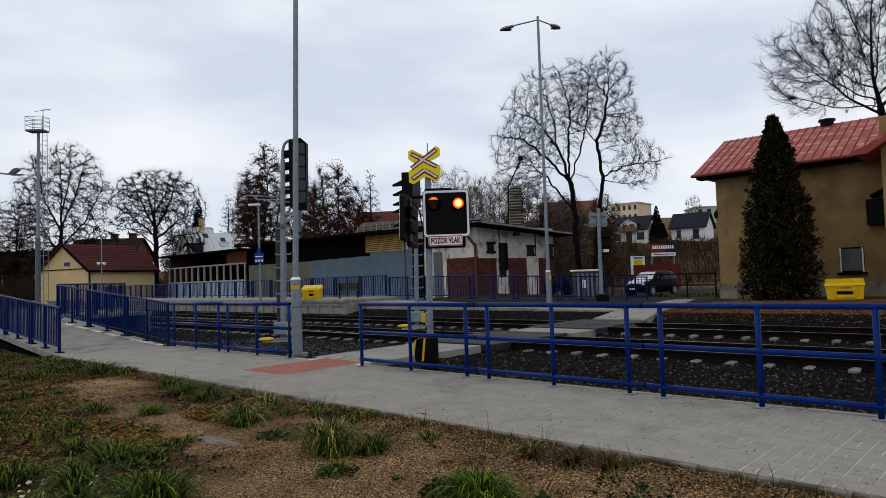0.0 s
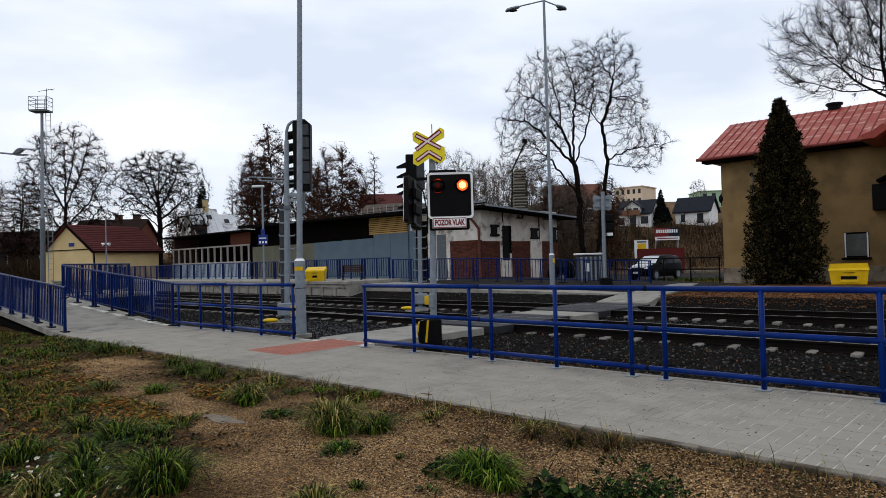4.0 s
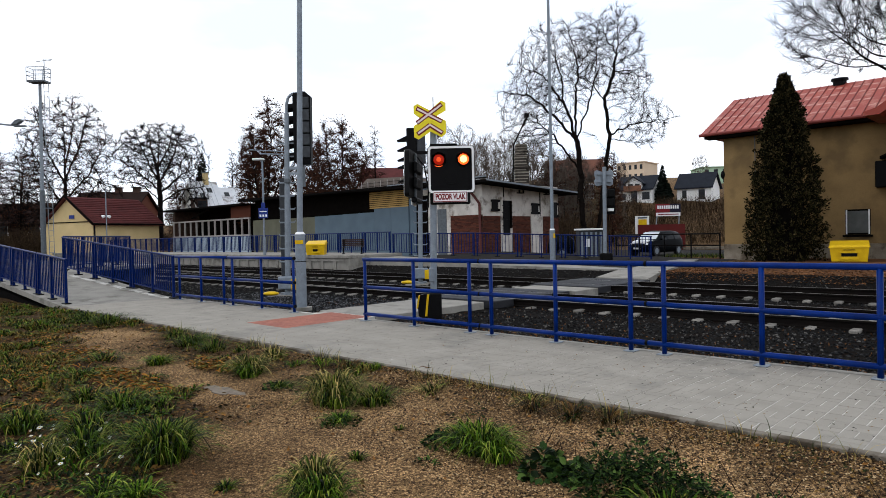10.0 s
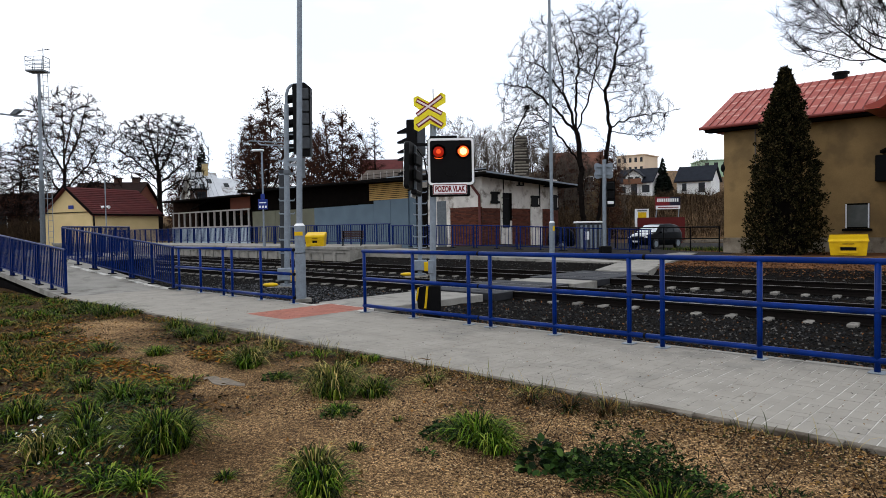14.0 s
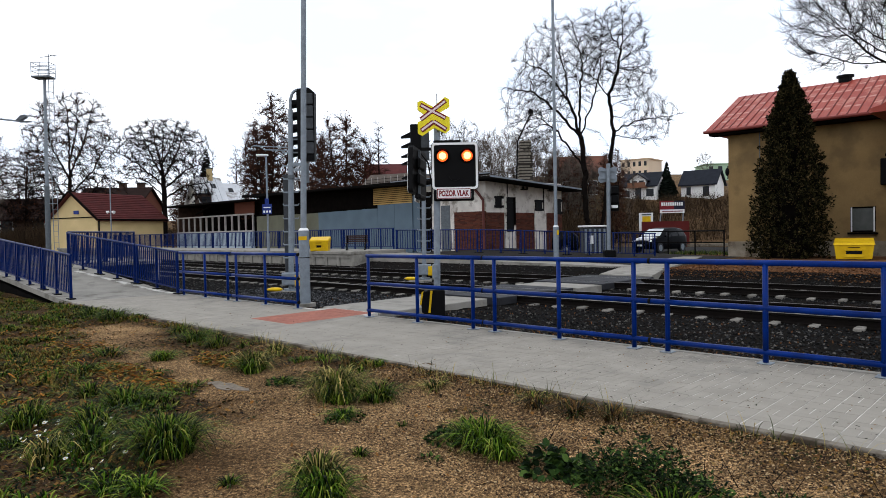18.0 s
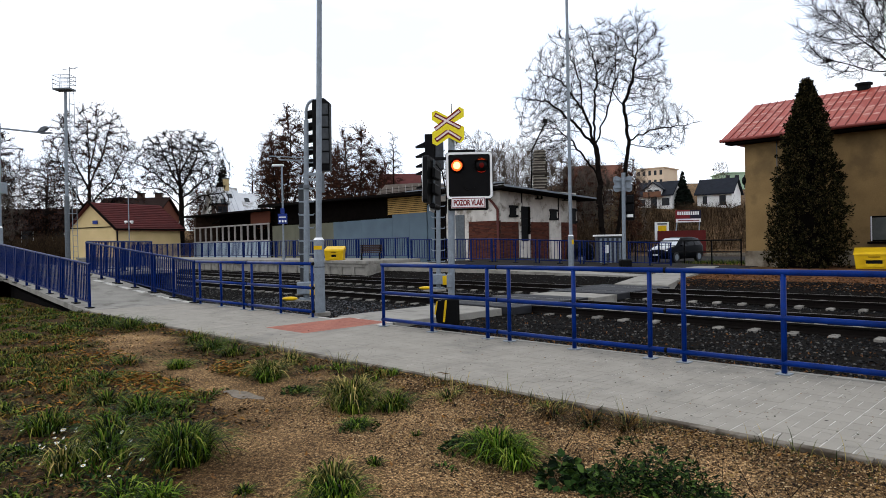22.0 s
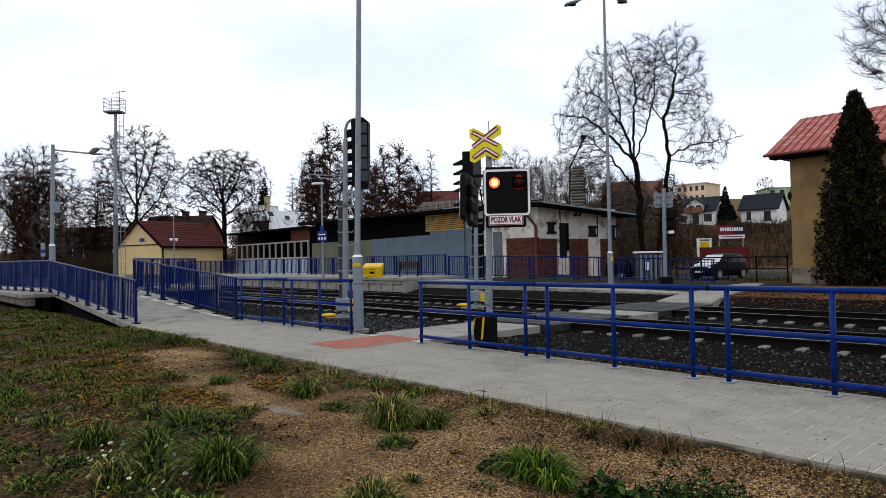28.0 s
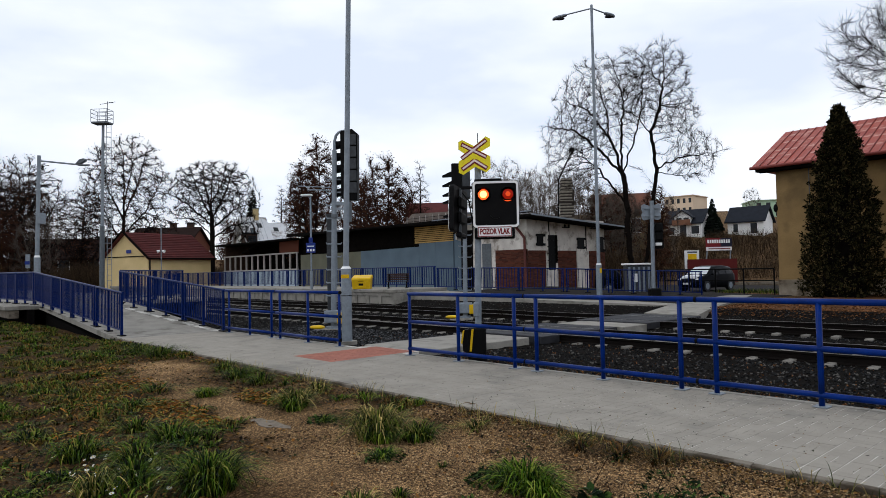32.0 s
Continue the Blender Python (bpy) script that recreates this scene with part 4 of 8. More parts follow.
plain_pole(VP(-2.98, 13.75, 0.0), 8.6, 1.52, "tall galvanised lamp post beside the crossing path")
p2 = thing("lamp_post", VP(4.66, 28.5, 0.25), "tall galvanised street lamp with two arms", "lamp post")
part("lower_tube", Mesh().tube((0, 0, -0.1), (0, 0, 1.3), 0.12, n=16), GALV, p2)
part("collar", Mesh().tube((0, 0, 1.3), (0, 0, 1.36), 0.12, 0.085, n=16), WHITE, p2)
part("upper_tube", Mesh().tube((0, 0, 1.36), (0.0, 0, 12.45), 0.075, 0.055, n=14), GALV, p2)
part("sticker", Mesh().box(0.02, -0.125, 0.95, 0.1, -0.11, 1.15), YELLOW, p2)
for s, L, dz in ((-1, 1.05, -0.22), (1, 0.52, -0.22)):
    a = part("arm", Mesh().tube((0, 0, 12.3), (s * L, 0, 12.3 + dz), 0.03, n=8), GALV, p2)
    h = Mesh()
    n = 8
    w = 0.62 if s < 0 else 0.45
    for k, (u, rr, hh) in enumerate(((0, 0.05, 0.05), (0.1, 0.11, 0.08), (0.6, 0.15, 0.1), (0.9, 0.13, 0.09), (1.0, 0.06, 0.04))):
        for i in range(n):
            an = 2 * math.pi * i / n
            h.v.append((s * (L + u * w), rr * math.cos(an), 12.27 + dz - u * 0.16 + hh * math.sin(an) * (1.0 if math.sin(an) > 0 else 0.6)))
    for k in range(4):
        h.f += [(k * n + i, k * n + (i + 1) % n, (k + 1) * n + (i + 1) % n, (k + 1) * n + i) for i in range(n)]
    h.f += [tuple(range(n)), tuple(range(4 * n, 5 * n))]
    lum = part("lamp_head", h, GALV, p2, "grey street lamp head")
    part("lens", Mesh().ball((s * (L + 0.5 * w), 0, 12.2 + dz - 0.08), 0.22, 0.11, 0.05, 10, 6), GLASSD, lum, "dark glass underside")


# ---------------------------------------------------------------- railway signals
def pegged_mast(t, x0, y0, z0, x1, z1, r=0.08):
    part("mast", Mesh().tube((x0, y0, z0), (x1, y0, z1), r, r * 0.8, n=12), GALV, t)
    n = int((z1 - z0 - 1.0) / 0.36)
    for i in range(n):
        z = z0 + 0.9 + i * 0.36
        x = lerp(x0, x1, (z - z0) / (z1 - z0))
        pg = Mesh().tube((x - 0.2, y0, z), (x + 0.2, y0, z), 0.02, n=6)
        pg.tube((x - 0.2, y0, z), (x - 0.22, y0, z + 0.05), 0.014, n=6).tube((x + 0.2, y0, z), (x + 0.22, y0, z + 0.05), 0.014, n=6)
        part("climbing_peg", pg, GALV, t)


def signal_foot(t, x):
    part("footing", Mesh().box(x - 0.5, -0.3, -0.35, x + 0.25, 0.35, 0.0, 0.03), CONC, t, "concrete footing")
    part("flange", Mesh().tube((x, 0, 0.0), (x, 0, 0.06), 0.2, n=14), GALV, t)
    bx = part("junction_box", Mesh().box(x - 0.22, -0.2, 0.16, x + 0.24, 0.05, 0.5, 0.02), GALV, t, "grey junction box")
    part("box_door", Mesh().box(x + 0.14, -0.215, 0.14, x + 0.3, 0.08, 0.44, 0.015), YELLOW, bx, "yellow box door")
    part("yellow_cover", Mesh().ball((x - 0.42, -0.15, 0.05), 0.22, 0.13, 0.06, 14, 8), YELLOW, t, "yellow moulded cable cover")


ls = thing("railway_signal", VP(-4.32, 18.2, -0.1), "tall grey railway signal mast with a black light head", "railway signal", "railway signals")
pegged_mast(ls, 0, 0, 0, 0.1, 4.95)
signal_foot(ls, 0.0)
part("goose_neck", Mesh().path([(0.1, 0, 4.9), (0.1, 0, 5.2), (0.15, 0, 5.38), (0.24, 0, 5.47), (0.4, 0, 5.5)], 0.04, 10), GALV, ls)
part("ladder_rail", Mesh().box(-0.2, 0.15, 0.3, -0.06, 0.22, 3.2, 0.01), DARKST, ls, "dark steel ladder rail")
hd = part("signal_head", Mesh().box(0.27, -0.05, 3.6, 0.5, 0.3, 5.52, 0.03), BLACK, ls, "black signal head seen from behind")
part("back_plate", Mesh().prism([(0.44, 3.55), (0.72, 3.55), (0.75, 5.42), (0.6, 5.55), (0.44, 5.55)], 0.02, 0.3), BLACK, hd)
for i in range(5):
    part("lamp_lid", Mesh().box(0.5, -0.03, 3.75 + i * 0.335, 0.71, 0.018, 4.05 + i * 0.335, 0.015), DARKST, hd, "grey lamp lid")
for i in range(5):
    z = 3.8 + i * 0.335
    part("visor", Mesh().tube((0.28, 0.12, z), (0.06, 0.12, z - 0.03), 0.11, 0.12, n=12, cap=False), BLACK, hd)
part("bracket", Mesh().box(0.0, -0.06, 3.42, 0.4, 0.02, 3.5).box(0.0, -0.06, 3.28, 0.4, 0.02, 3.34), GALV, ls)
part("clamp_box", Mesh().box(0.0, -0.12, 3.05, 0.16, 0.1, 3.17, 0.015), GREYST, ls)
part("lower_sign", Mesh().box(0.4, 0.0, 2.95, 0.56, 0.05, 3.5, 0.01), GREYST, ls)

rs = thing("railway_signal", VP(-0.79, 21.7, -0.12), "grey railway signal mast with a black hooded light head", "railway signal", "railway signals")
pegged_mast(rs, 0, 0, 0, 0.08, 5.0)
signal_foot(rs, 0.0)
hd = part("signal_head", Mesh().box(-0.35, -0.2, 3.05, -0.02, 0.2, 5.05, 0.03), BLACK, rs, "black signal head with hooded lamps")
part("head_back", Mesh().box(-0.02, -0.18, 3.9, 0.25, 0.18, 4.85, 0.03), DARKST, hd, "grey housing")
for i, z in enumerate((4.66, 4.34, 4.02, 3.78, 3.32)):
    vz = Mesh()
    vz.prism([(-0.35, z - 0.02), (-0.35, z + 0.14), (-0.66, z - 0.0), (-0.66, z - 0.03)], -0.14, 0.14)
    part("visor", vz, BLACK, hd)

# crossing light on the far side, seen from behind
fs = thing("crossing_light", VP(7.15, 29.5, 0.2), "far crossing warning light seen from behind", "warning light")
part("post", Mesh().tube((0, 0, -0.2), (0.03, 0, 4.1), 0.085, n=12), GALV, fs)
part("plinth", Mesh().box(-0.2, -0.2, -0.1, 0.3, 0.25, 0.28, 0.05), BLACK, fs, "black plinth")
part("cross_back", Mesh().prism([(x + 0.02, z + 3.62) for x, z in ((-.4, .3), (-.3, .36), (0, .24), (.3, .36), (.4, .3), (.42, .12), (.36, 0), (.42, -.12), (.4, -.3), (.3, -.36), (0, -.3), (-.3, -.36), (-.4, -.3), (-.42, -.12), (-.36, 0), (-.42, .12))], 0.1, 0.125), GALV, fs, "bare grey back of the cross sign")
for z in (3.42, 3.76):
    part("clamp", Mesh().box(-0.3, 0.0, z, 0.34, 0.098, z + 0.06), GALV, fs, "sign clamp")
b2 = part("board", Mesh().prism(rounded(0.12, 2.0, 0.52, 3.15, 0.08), 0.1, 0.16), BLACK, fs, "black lamp board")
part("lamp_box", Mesh().box(0.14, -0.1, 2.75, 0.45, 0.09, 3.1, 0.04), BLACK, b2)
part("lamp_box", Mesh().box(0.14, -0.1, 2.36, 0.45, 0.09, 2.7, 0.04), BLACK, b2)
part("white_label", Mesh().box(0.16, -0.12, 2.13, 0.4, 0.09, 2.26, 0.01), WHITE, b2)

# ---------------------------------------------------------------- platform furniture
def grit_bin(at, w, d, h):
    t = thing("grit_bin", at, "yellow plastic grit bin with a sloping lid", "grit bin")
    part("body", Mesh().add([(-w / 2 * .9, -d / 2 * .9, 0), (w / 2 * .9, -d / 2 * .9, 0), (w / 2 * .9, d / 2, 0), (-w / 2 * .9, d / 2, 0), (-w / 2, -d / 2, h * .68), (w / 2, -d / 2, h * .68), (w / 2, d / 2, h * .8), (-w / 2, d / 2, h * .8)],
                            [(0, 3, 2, 1), (4, 5, 6, 7), (0, 1, 5, 4), (1, 2, 6, 5), (2, 3, 7, 6), (3, 0, 4, 7)]), YELLOW, t)
    lid = Mesh().add([(-w / 2 * 1.05, -d / 2 * 1.08, h * .68), (w / 2 * 1.05, -d / 2 * 1.08, h * .68), (w / 2 * 1.05, d / 2 * 1.03, h * .8), (-w / 2 * 1.05, d / 2 * 1.03, h * .8), (-w / 2 * .98, -d / 2 * .9, h * .78), (w / 2 * .98, -d / 2 * .9, h * .78), (w / 2 * .98, d / 2 * .95, h), (-w / 2 * .98, d / 2 * .95, h)],
                     [(0, 3, 2, 1), (4, 5, 6, 7), (0, 1, 5, 4), (1, 2, 6, 5), (2, 3, 7, 6), (3, 0, 4, 7)])
    part("lid", lid, YELLOW, t)
    k = 0.2 if h > 0.75 else 0.12
    part("chute_recess", Mesh().box(-w * k, -d / 2 - 0.01, h * .18, w * k, -d / 2 + 0.05, h * .4), BLACK, t, "dark chute opening")
    part("chute_flap", Mesh().box(-w * .24, -d / 2 - 0.02, h * .1, w * .24, -d / 2 - 0.0, h * .24).box(-w * .24, -d / 2 - 0.02, h * .42, w * .24, -d / 2 - 0.0, h * .47), YELLOW, t)
    part("label_bars", Mesh().box(-w * .15, -d / 2 - 0.012, h * .55, w * .15, -d / 2 - 0.004, h * .58), BLACK, t, "row of small dark marks")
    return t


grit_bin(VP(-6.35, 33.0, 0.6), 0.95, 0.7, 0.7)
grit_bin(VP(15.25, 25.0, 0.12, -31.5), 1.27, 0.8, 0.77)
be = thing("bench", VP(-4.55, 33.0, 0.6), "brown slatted bench with dark metal legs on the platform", "bench")
be.scale = (1, 1, 0.8)
for i in range(4):
    part("back_slat", Mesh().box(-0.55, 0.2, 0.5 + i * 0.11, 0.55, 0.23, 0.59 + i * 0.11), BENCHWOOD, be)
    part("seat_slat", Mesh().box(-0.55, -0.3 + i * 0.12, 0.42, 0.55, -0.2 + i * 0.12, 0.45), BENCHWOOD, be)
for x in (-0.45, 0.45):
    part("leg", Mesh().box(x - 0.03, -0.3, 0.0, x + 0.03, 0.2, 0.06).box(x - 0.03, -0.1, 0.05, x + 0.03, -0.02, 0.42).box(x - 0.03, 0.17, 0.36, x + 0.03, 0.2, 0.9).box(x - 0.03, -0.1, 0.36, x + 0.03, 0.2, 0.415), BLACK, be)

sl = thing("platform_lamp", VP(-9.2, 34.0, 0.6), "slim platform lamp post with a blue station sign", "lamp post")
part("pole", Mesh().tube((0, 0, 0), (0, 0, 4.9), 0.045, n=10), GALV, sl)
part("lower_sleeve", Mesh().tube((0, 0, 0), (0, 0, 0.95), 0.075, n=10), GALV, sl)
part("arm", Mesh().tube((-0.1, 0, 5.2), (1.5, 0, 5.12), 0.03, n=8), GALV, sl)
part("lamp_head", Mesh().box(-0.5, -0.12, 4.87, 0.1, 0.12, 4.97, 0.03), WHITE, sl, "flat white lamp head")
sg = part("sign", Mesh().box(-0.24, -0.09, 1.9, 0.24, -0.05, 2.42, 0.01), SIGNBLUE, sl, "blue station sign with white marks")
part("sign_bar", Mesh().box(-0.18, -0.097, 2.22, 0.18, -0.0905, 2.27), WHITE, sg, "white bar of unreadable writing")
for i in range(3):
    part("sign_mark", Mesh().box(-0.19 + i * 0.15, -0.097, 1.98, -0.1 + i * 0.15, -0.0905, 2.09), WHITE, sg, "white pictogram block")
part("sign_top", Mesh().box(-0.1, -0.09, 2.43, 0.1, -0.05, 2.7, 0.01), SIGNBLUE, sl, "small blue number plate")
arm2 = thing("lamp_post", VP(-10.25, 40.0, 0.1), "thin grey lamp arm behind the platform", "lamp post")
part("pole", Mesh().tube((1.0, 0, 0), (1.0, 0, 6.75), 0.05, n=8), GALV, arm2)
part("arm", Mesh().tube((-1.35, 0, 6.72), (1.0, 0, 6.55), 0.03, n=6), GALV, arm2)

# ---------------------------------------------------------------- goods shed behind the far platform
SX, SY, SE = -24.55, 29.0, 4.45
shed = thing("goods_shed", pose(0, 0, 0), "long railway goods shed with dark timber and stained white plaster", "building")


def roof_z(x):
    return SE + 0.012 * (SX - x)


# end block with plaster and brick
part("wall", Mesh().box(-30.5, SY, -0.2, SX, SY + 0.3, 4.4).box(SX - 0.3, SY + 0.3, -0.5, SX, 36.65, 4.4).box(-64, 36.45, -0.5, SX - 0.3, 36.65, 4.4), PLASTER_W, shed, "stained white plaster wall")
BROWNBOARD = mat("brown_boarding", (0.075, 0.042, 0.03), (0.035, 0.022, 0.017), 3, 0.9, bump=0.3)
part("end_wall", Mesh().box(-64.3, SY, -0.5, -64, 36.65, 4.4), BROWNBOARD, shed, "brown boarded end wall")


def brick_field(x0, x1, z0, z1, along_y=False):
    """Courses of bricks a hand deep on the shed's wall."""
    bw, bh = 0.25, 0.078
    rows = int((z1 - z0) / bh)
    if along_y:
        part("mortar_bed", Mesh().box(SX + 0.0015, x0, z0, SX + 0.022, x1, z0 + rows * bh - 0.01), MORTAR, shed, "dark sooty mortar")
    else:
        part("mortar_bed", Mesh().box(x0, SY - 0.022, z0, x1, SY - 0.0015, z0 + rows * bh - 0.01), MORTAR, shed, "dark sooty mortar")
    m = Mesh()
    for r in range(rows):
        off = (r % 2) * bw / 2
        u = x0
        while u < x1 - 0.02:
            e = min(x1, u + (bw if u > x0 or not off else off))
            if along_y:
                m.box(SX + 0.002, u, z0 + r * bh, SX + 0.03 + random.uniform(0, .006), e - 0.012, z0 + (r + 1) * bh - 0.012)
            else:
                m.box(u, SY - 0.03 - random.uniform(0, .006), z0 + r * bh, e - 0.012, SY - 0.002, z0 + (r + 1) * bh - 0.012)
            u = e
    return m


BRICKS = island_mat("brick_courses", [(0.045, 0.016, 0.011), (0.085, 0.027, 0.017), (0.115, 0.04, 0.024), (0.06, 0.021, 0.014)], 0.9)
MORTAR = mat("sooty_mortar", (0.07, 0.045, 0.035), (0.04, 0.027, 0.022), 4, 0.95, bump=0.3)
part("brick_dado", brick_field(-27.0, SX + 0.03, 0.0, 2.58), BRICKS, shed, "dark red brick dado")
part("brick_dado", brick_field(SY, 30.62, 0.0, 2.54, True), BRICKS, shed, "dark red brick dado")
part("brick_dado", brick_field(31.75, 33.6, 0.0, 2.54, True), BRICKS, shed, "dark red brick dado")
part("brick_dado", brick_field(34.9, 36.65, 0.0, 2.54, True), BRICKS, shed, "dark red brick dado")
part("pilaster", Mesh().box(SX + 0.003, 30.65, -0.1, SX + 0.05, 31.72, 3.6), PLASTER_W, shed)
part("pilaster", Mesh().box(SX + 0.003, 33.65, -0.1, SX + 0.05, 34.85, 2.66), PLASTER_W, shed)


def shutter(y0, y1, z0, z1):
    t = part("shutter_window", Mesh().box(SX + 0.004, y0, z0, SX + 0.06, y1, z1), BLACK, shed, "dark iron shutter")
    for z in (z0 + 0.12 * (z1 - z0), z1 - 0.12 * (z1 - z0)):
        for y in (y0 - 0.15, y1 - 0.02):
            part("hinge", Mesh().box(SX + 0.06, y, z - 0.07, SX + 0.1, y + 0.17, z + 0.07), BLACK, t, "iron strap hinge")
    return t


shutter(29.85, 30.38, 2.75, 3.45)
shutter(33.75, 34.4, 2.6, 3.3)
shutter(35.85, 36.5, 2.4, 3.4)
dr = part("iron_door", Mesh().box(SX + 0.05, 30.84, 1.35, SX + 0.09, 31.46, 3.4), BLACK, shed, "dark iron door")
for z in (1.9, 2.3, 2.7, 3.1):
    part("hinge", Mesh().box(SX + 0.09, 30.7, z - 0.03, SX + 0.12, 31.66, z + 0.03), BLACK, dr)
part("grille", Mesh().box(SX + 0.09, 31.46, 1.75, SX + 0.14, 31.6, 3.4), DARKWOOD, dr)
part("downpipe", Mesh().path([(SX - 0.9, SY - 0.35, 4.2), (SX - 0.4, SY - 0.2, 3.6), (SX - 0.1, SY - 0.12, 3.2), (SX - 0.05, SY - 0.12, 0.1)], 0.075, 10), mat("brown_red_pipe", (0.12, 0.034, 0.026), (0.08, 0.025, 0.02), 4, 0.6), shed, "brown-red downpipe")
# flat near-black panel in place of the unlit depth of an open doorway
part("dark_doorway", Mesh().box(-29.9, SY - 0.04, 0.0, -28.9, SY - 0.002, 3.9, 0.01), DARKWOOD, shed, "doorway, its dark inside put into a near-black panel")
part("door_bar", Mesh().box(-29.85, SY - 0.07, 1.1, -28.95, SY - 0.041, 1.22).box(-29.85, SY - 0.07, 2.8, -28.95, SY - 0.041, 2.92), BLACK, shed, "dark door batten")
# the wall's shaded corner, drawn as a strip of grey-blue colour
part("shaded_wall_strip", Mesh().box(-30.56, SY - 0.05, -0.1, -29.92, SY - 0.002, 3.75, 0.006), BLUEWALL, shed, "wall strip coloured grey-blue for its shade")
part("grey_hatch", Mesh().box(-28.1, SY - 0.035, 0.0, -27.35, SY - 0.002, 3.0, 0.006), GREYST, shed, "weathered grey sheet hatch")
for y, z0, z1 in ((30.95, 3.35, 4.38), (34.62, 2.5, 4.38)):
    part("conduit", Mesh().tube((SX + 0.03, y, z0), (SX + 0.03, y, z1), 0.035, n=6), BLACK, shed, "dark cable conduit")
for y in (32.5, 35.3):
    part("cable_bracket", Mesh().box(SX, y - 0.25, 3.86, SX + 0.22, y + 0.25, 3.92).ball((SX + 0.18, y - 0.2, 3.99), 0.06, 0.06, 0.09, 8, 6).ball((SX + 0.18, y + 0.2, 3.99), 0.06, 0.06, 0.09, 8, 6), BLACK, shed, "dark iron bracket with insulators")
# sheet walls and dark upper boarding
for i in range(6):
    x0, x1 = -40.6 + i * 1.68, -40.6 + (i + 1) * 1.68 - (0.02 if i > 2 else 0.006)
    part("sheet_panel", Mesh().box(x0, SY - 0.12, -0.1, x1, SY - 0.06, (3.0 if i < 4 else 3.2) + 0.02 * i), BLUEWALL, shed, "grey-blue sheet panel")
for i in range(5):
    x0, x1 = -49.3 + i * 1.74, -49.3 + (i + 1) * 1.74 - 0.03
    part("board_panel", Mesh().box(x0, SY - 0.1, -0.1, x1, SY - 0.05, 2.98), OLIVE, shed, "olive grey board panel")
part("upper_boarding", Mesh().box(-49.4, SY + 0.25, -0.1, -30.5, SY + 0.45, 4.6), DARKWOOD, shed, "nearly black timber boarding")
for i in range(9):
    z = 3.3 + i * 0.125
    part("louvre_slat", Mesh().box(-34.35, SY - 0.1, z, -30.6, SY - 0.03, z + 0.085), SLATWOOD, shed, "yellow timber slat")
part("louvre_backing", Mesh().box(-34.4, SY - 0.029, 3.1, -30.55, SY + 0.2, 4.45), DARKWOOD, shed)
ALUSTRIP = mat("pale_strip", (0.4, 0.37, 0.34), (0.28, 0.26, 0.24), 3, 0.8)
# roof with deep eaves
rf = Mesh()
A = [(-50, SY - 1.0, roof_z(-50)), (SX + 1.2, SY - 1.0, roof_z(SX)), (SX + 1.2, 37.5, roof_z(SX) - 0.45), (-50, 37.5, roof_z(-50) - 0.45)]
B = [(-50, 32.5, roof_z(-50) + 0.16), (-27.5, 32.5, roof_z(SX) + 0.14)]
rf.add(A + B + [(x, y, z - 0.14) for x, y, z in A], [(0, 1, 5, 4), (1, 2, 5), (2, 3, 4, 5), (3, 0, 4), (6, 9, 8, 7), (0, 6, 7, 1), (1, 7, 8, 2), (2, 8, 9, 3), (3, 9, 6, 0)])
part("roof", rf, FELT, shed, "low dark felt roof with deep eaves")
part("fascia", Mesh().box(-50, SY - 1.03, roof_z(-38) - 0.1, SX + 1.2, SY - 1.0, roof_z(-38) + 0.0), FELT, shed)
# two added grey strips show the sky's reflection at the felt roof's edges
ed = [(SX + 1.2, SY - 1.03, roof_z(SX)), (SX + 1.2, 37.5, roof_z(SX) - 0.45)]
part("end_sky_strip", Mesh().add([(x + dx, y, z + dz) for x, y, z in ed for dx, dz in ((0.002, -0.06), (0.03, -0.06), (0.03, 0.03), (0.002, 0.03))], [(0, 1, 2, 3), (7, 6, 5, 4), (0, 4, 5, 1), (1, 5, 6, 2), (2, 6, 7, 3), (3, 7, 4, 0)]), GALV, shed, "grey strip for the sky reflected along the roof end")
part("eave_sky_strip", Mesh().box(-31.5, SY - 1.06, roof_z(-38) - 0.03, SX + 1.23, SY - 1.031, roof_z(-38) + 0.03, 0.008), GALV, shed, "grey strip for the sky reflected along the eave")
ROOFLIGHT = part("rooflight", Mesh().prism([(-37.4, 4.7), (-31.9, 4.7), (-31.9, 5.35), (-36.1, 5.5)], SY + 1.2, SY + 3.0), ETERNIT, shed, "weathered fibre cement roof section")
for i in range(8):
    x = -36.7 + i * 0.68
    part("cover_strip", Mesh().box(x, SY + 1.17, 4.7, x + 0.04, SY + 1.2, 5.3), ALUSTRIP, ROOFLIGHT, "pale cover strip")
for z in (4.92, 5.14):
    part("cover_strip", Mesh().box(-36.8, SY + 1.175, z, -31.9, SY + 1.198, z + 0.025), FELT, ROOFLIGHT, "dark sheet lap")
# open lean-to at the far end
part("lean_roof", Mesh().box(-66, SY - 0.7, 4.3, -50, 36, 4.45), FELT, shed, "flat lean-to roof")
# wall colour carries the darkness under the lean-to roof
part("lean_back", Mesh().box(-66, SY + 2.5, 0, -50, SY + 2.7, 4.3), DARKWOOD, shed, "timber back wall, near-black for the shade inside the lean-to")
part("lean_panel", Mesh().box(-53.2, SY + 0.06, 3.3, -49.95, SY + 0.12, 4.28), BRICKS, shed, "brick-red upper panel")
for i in range(13):
    x = -64.2 + i * 1.18
    part("frame_post", Mesh().box(x - 0.065, SY - 0.08, 1.86, x + 0.065, SY + 0.05, 3.16), ALUSTRIP, shed, "pale concrete frame post")
part("frame_beam", Mesh().box(-64.4, SY - 0.08, 3.16, -49.9, SY + 0.05, 3.28), ALUSTRIP, shed, "pale concrete beam")
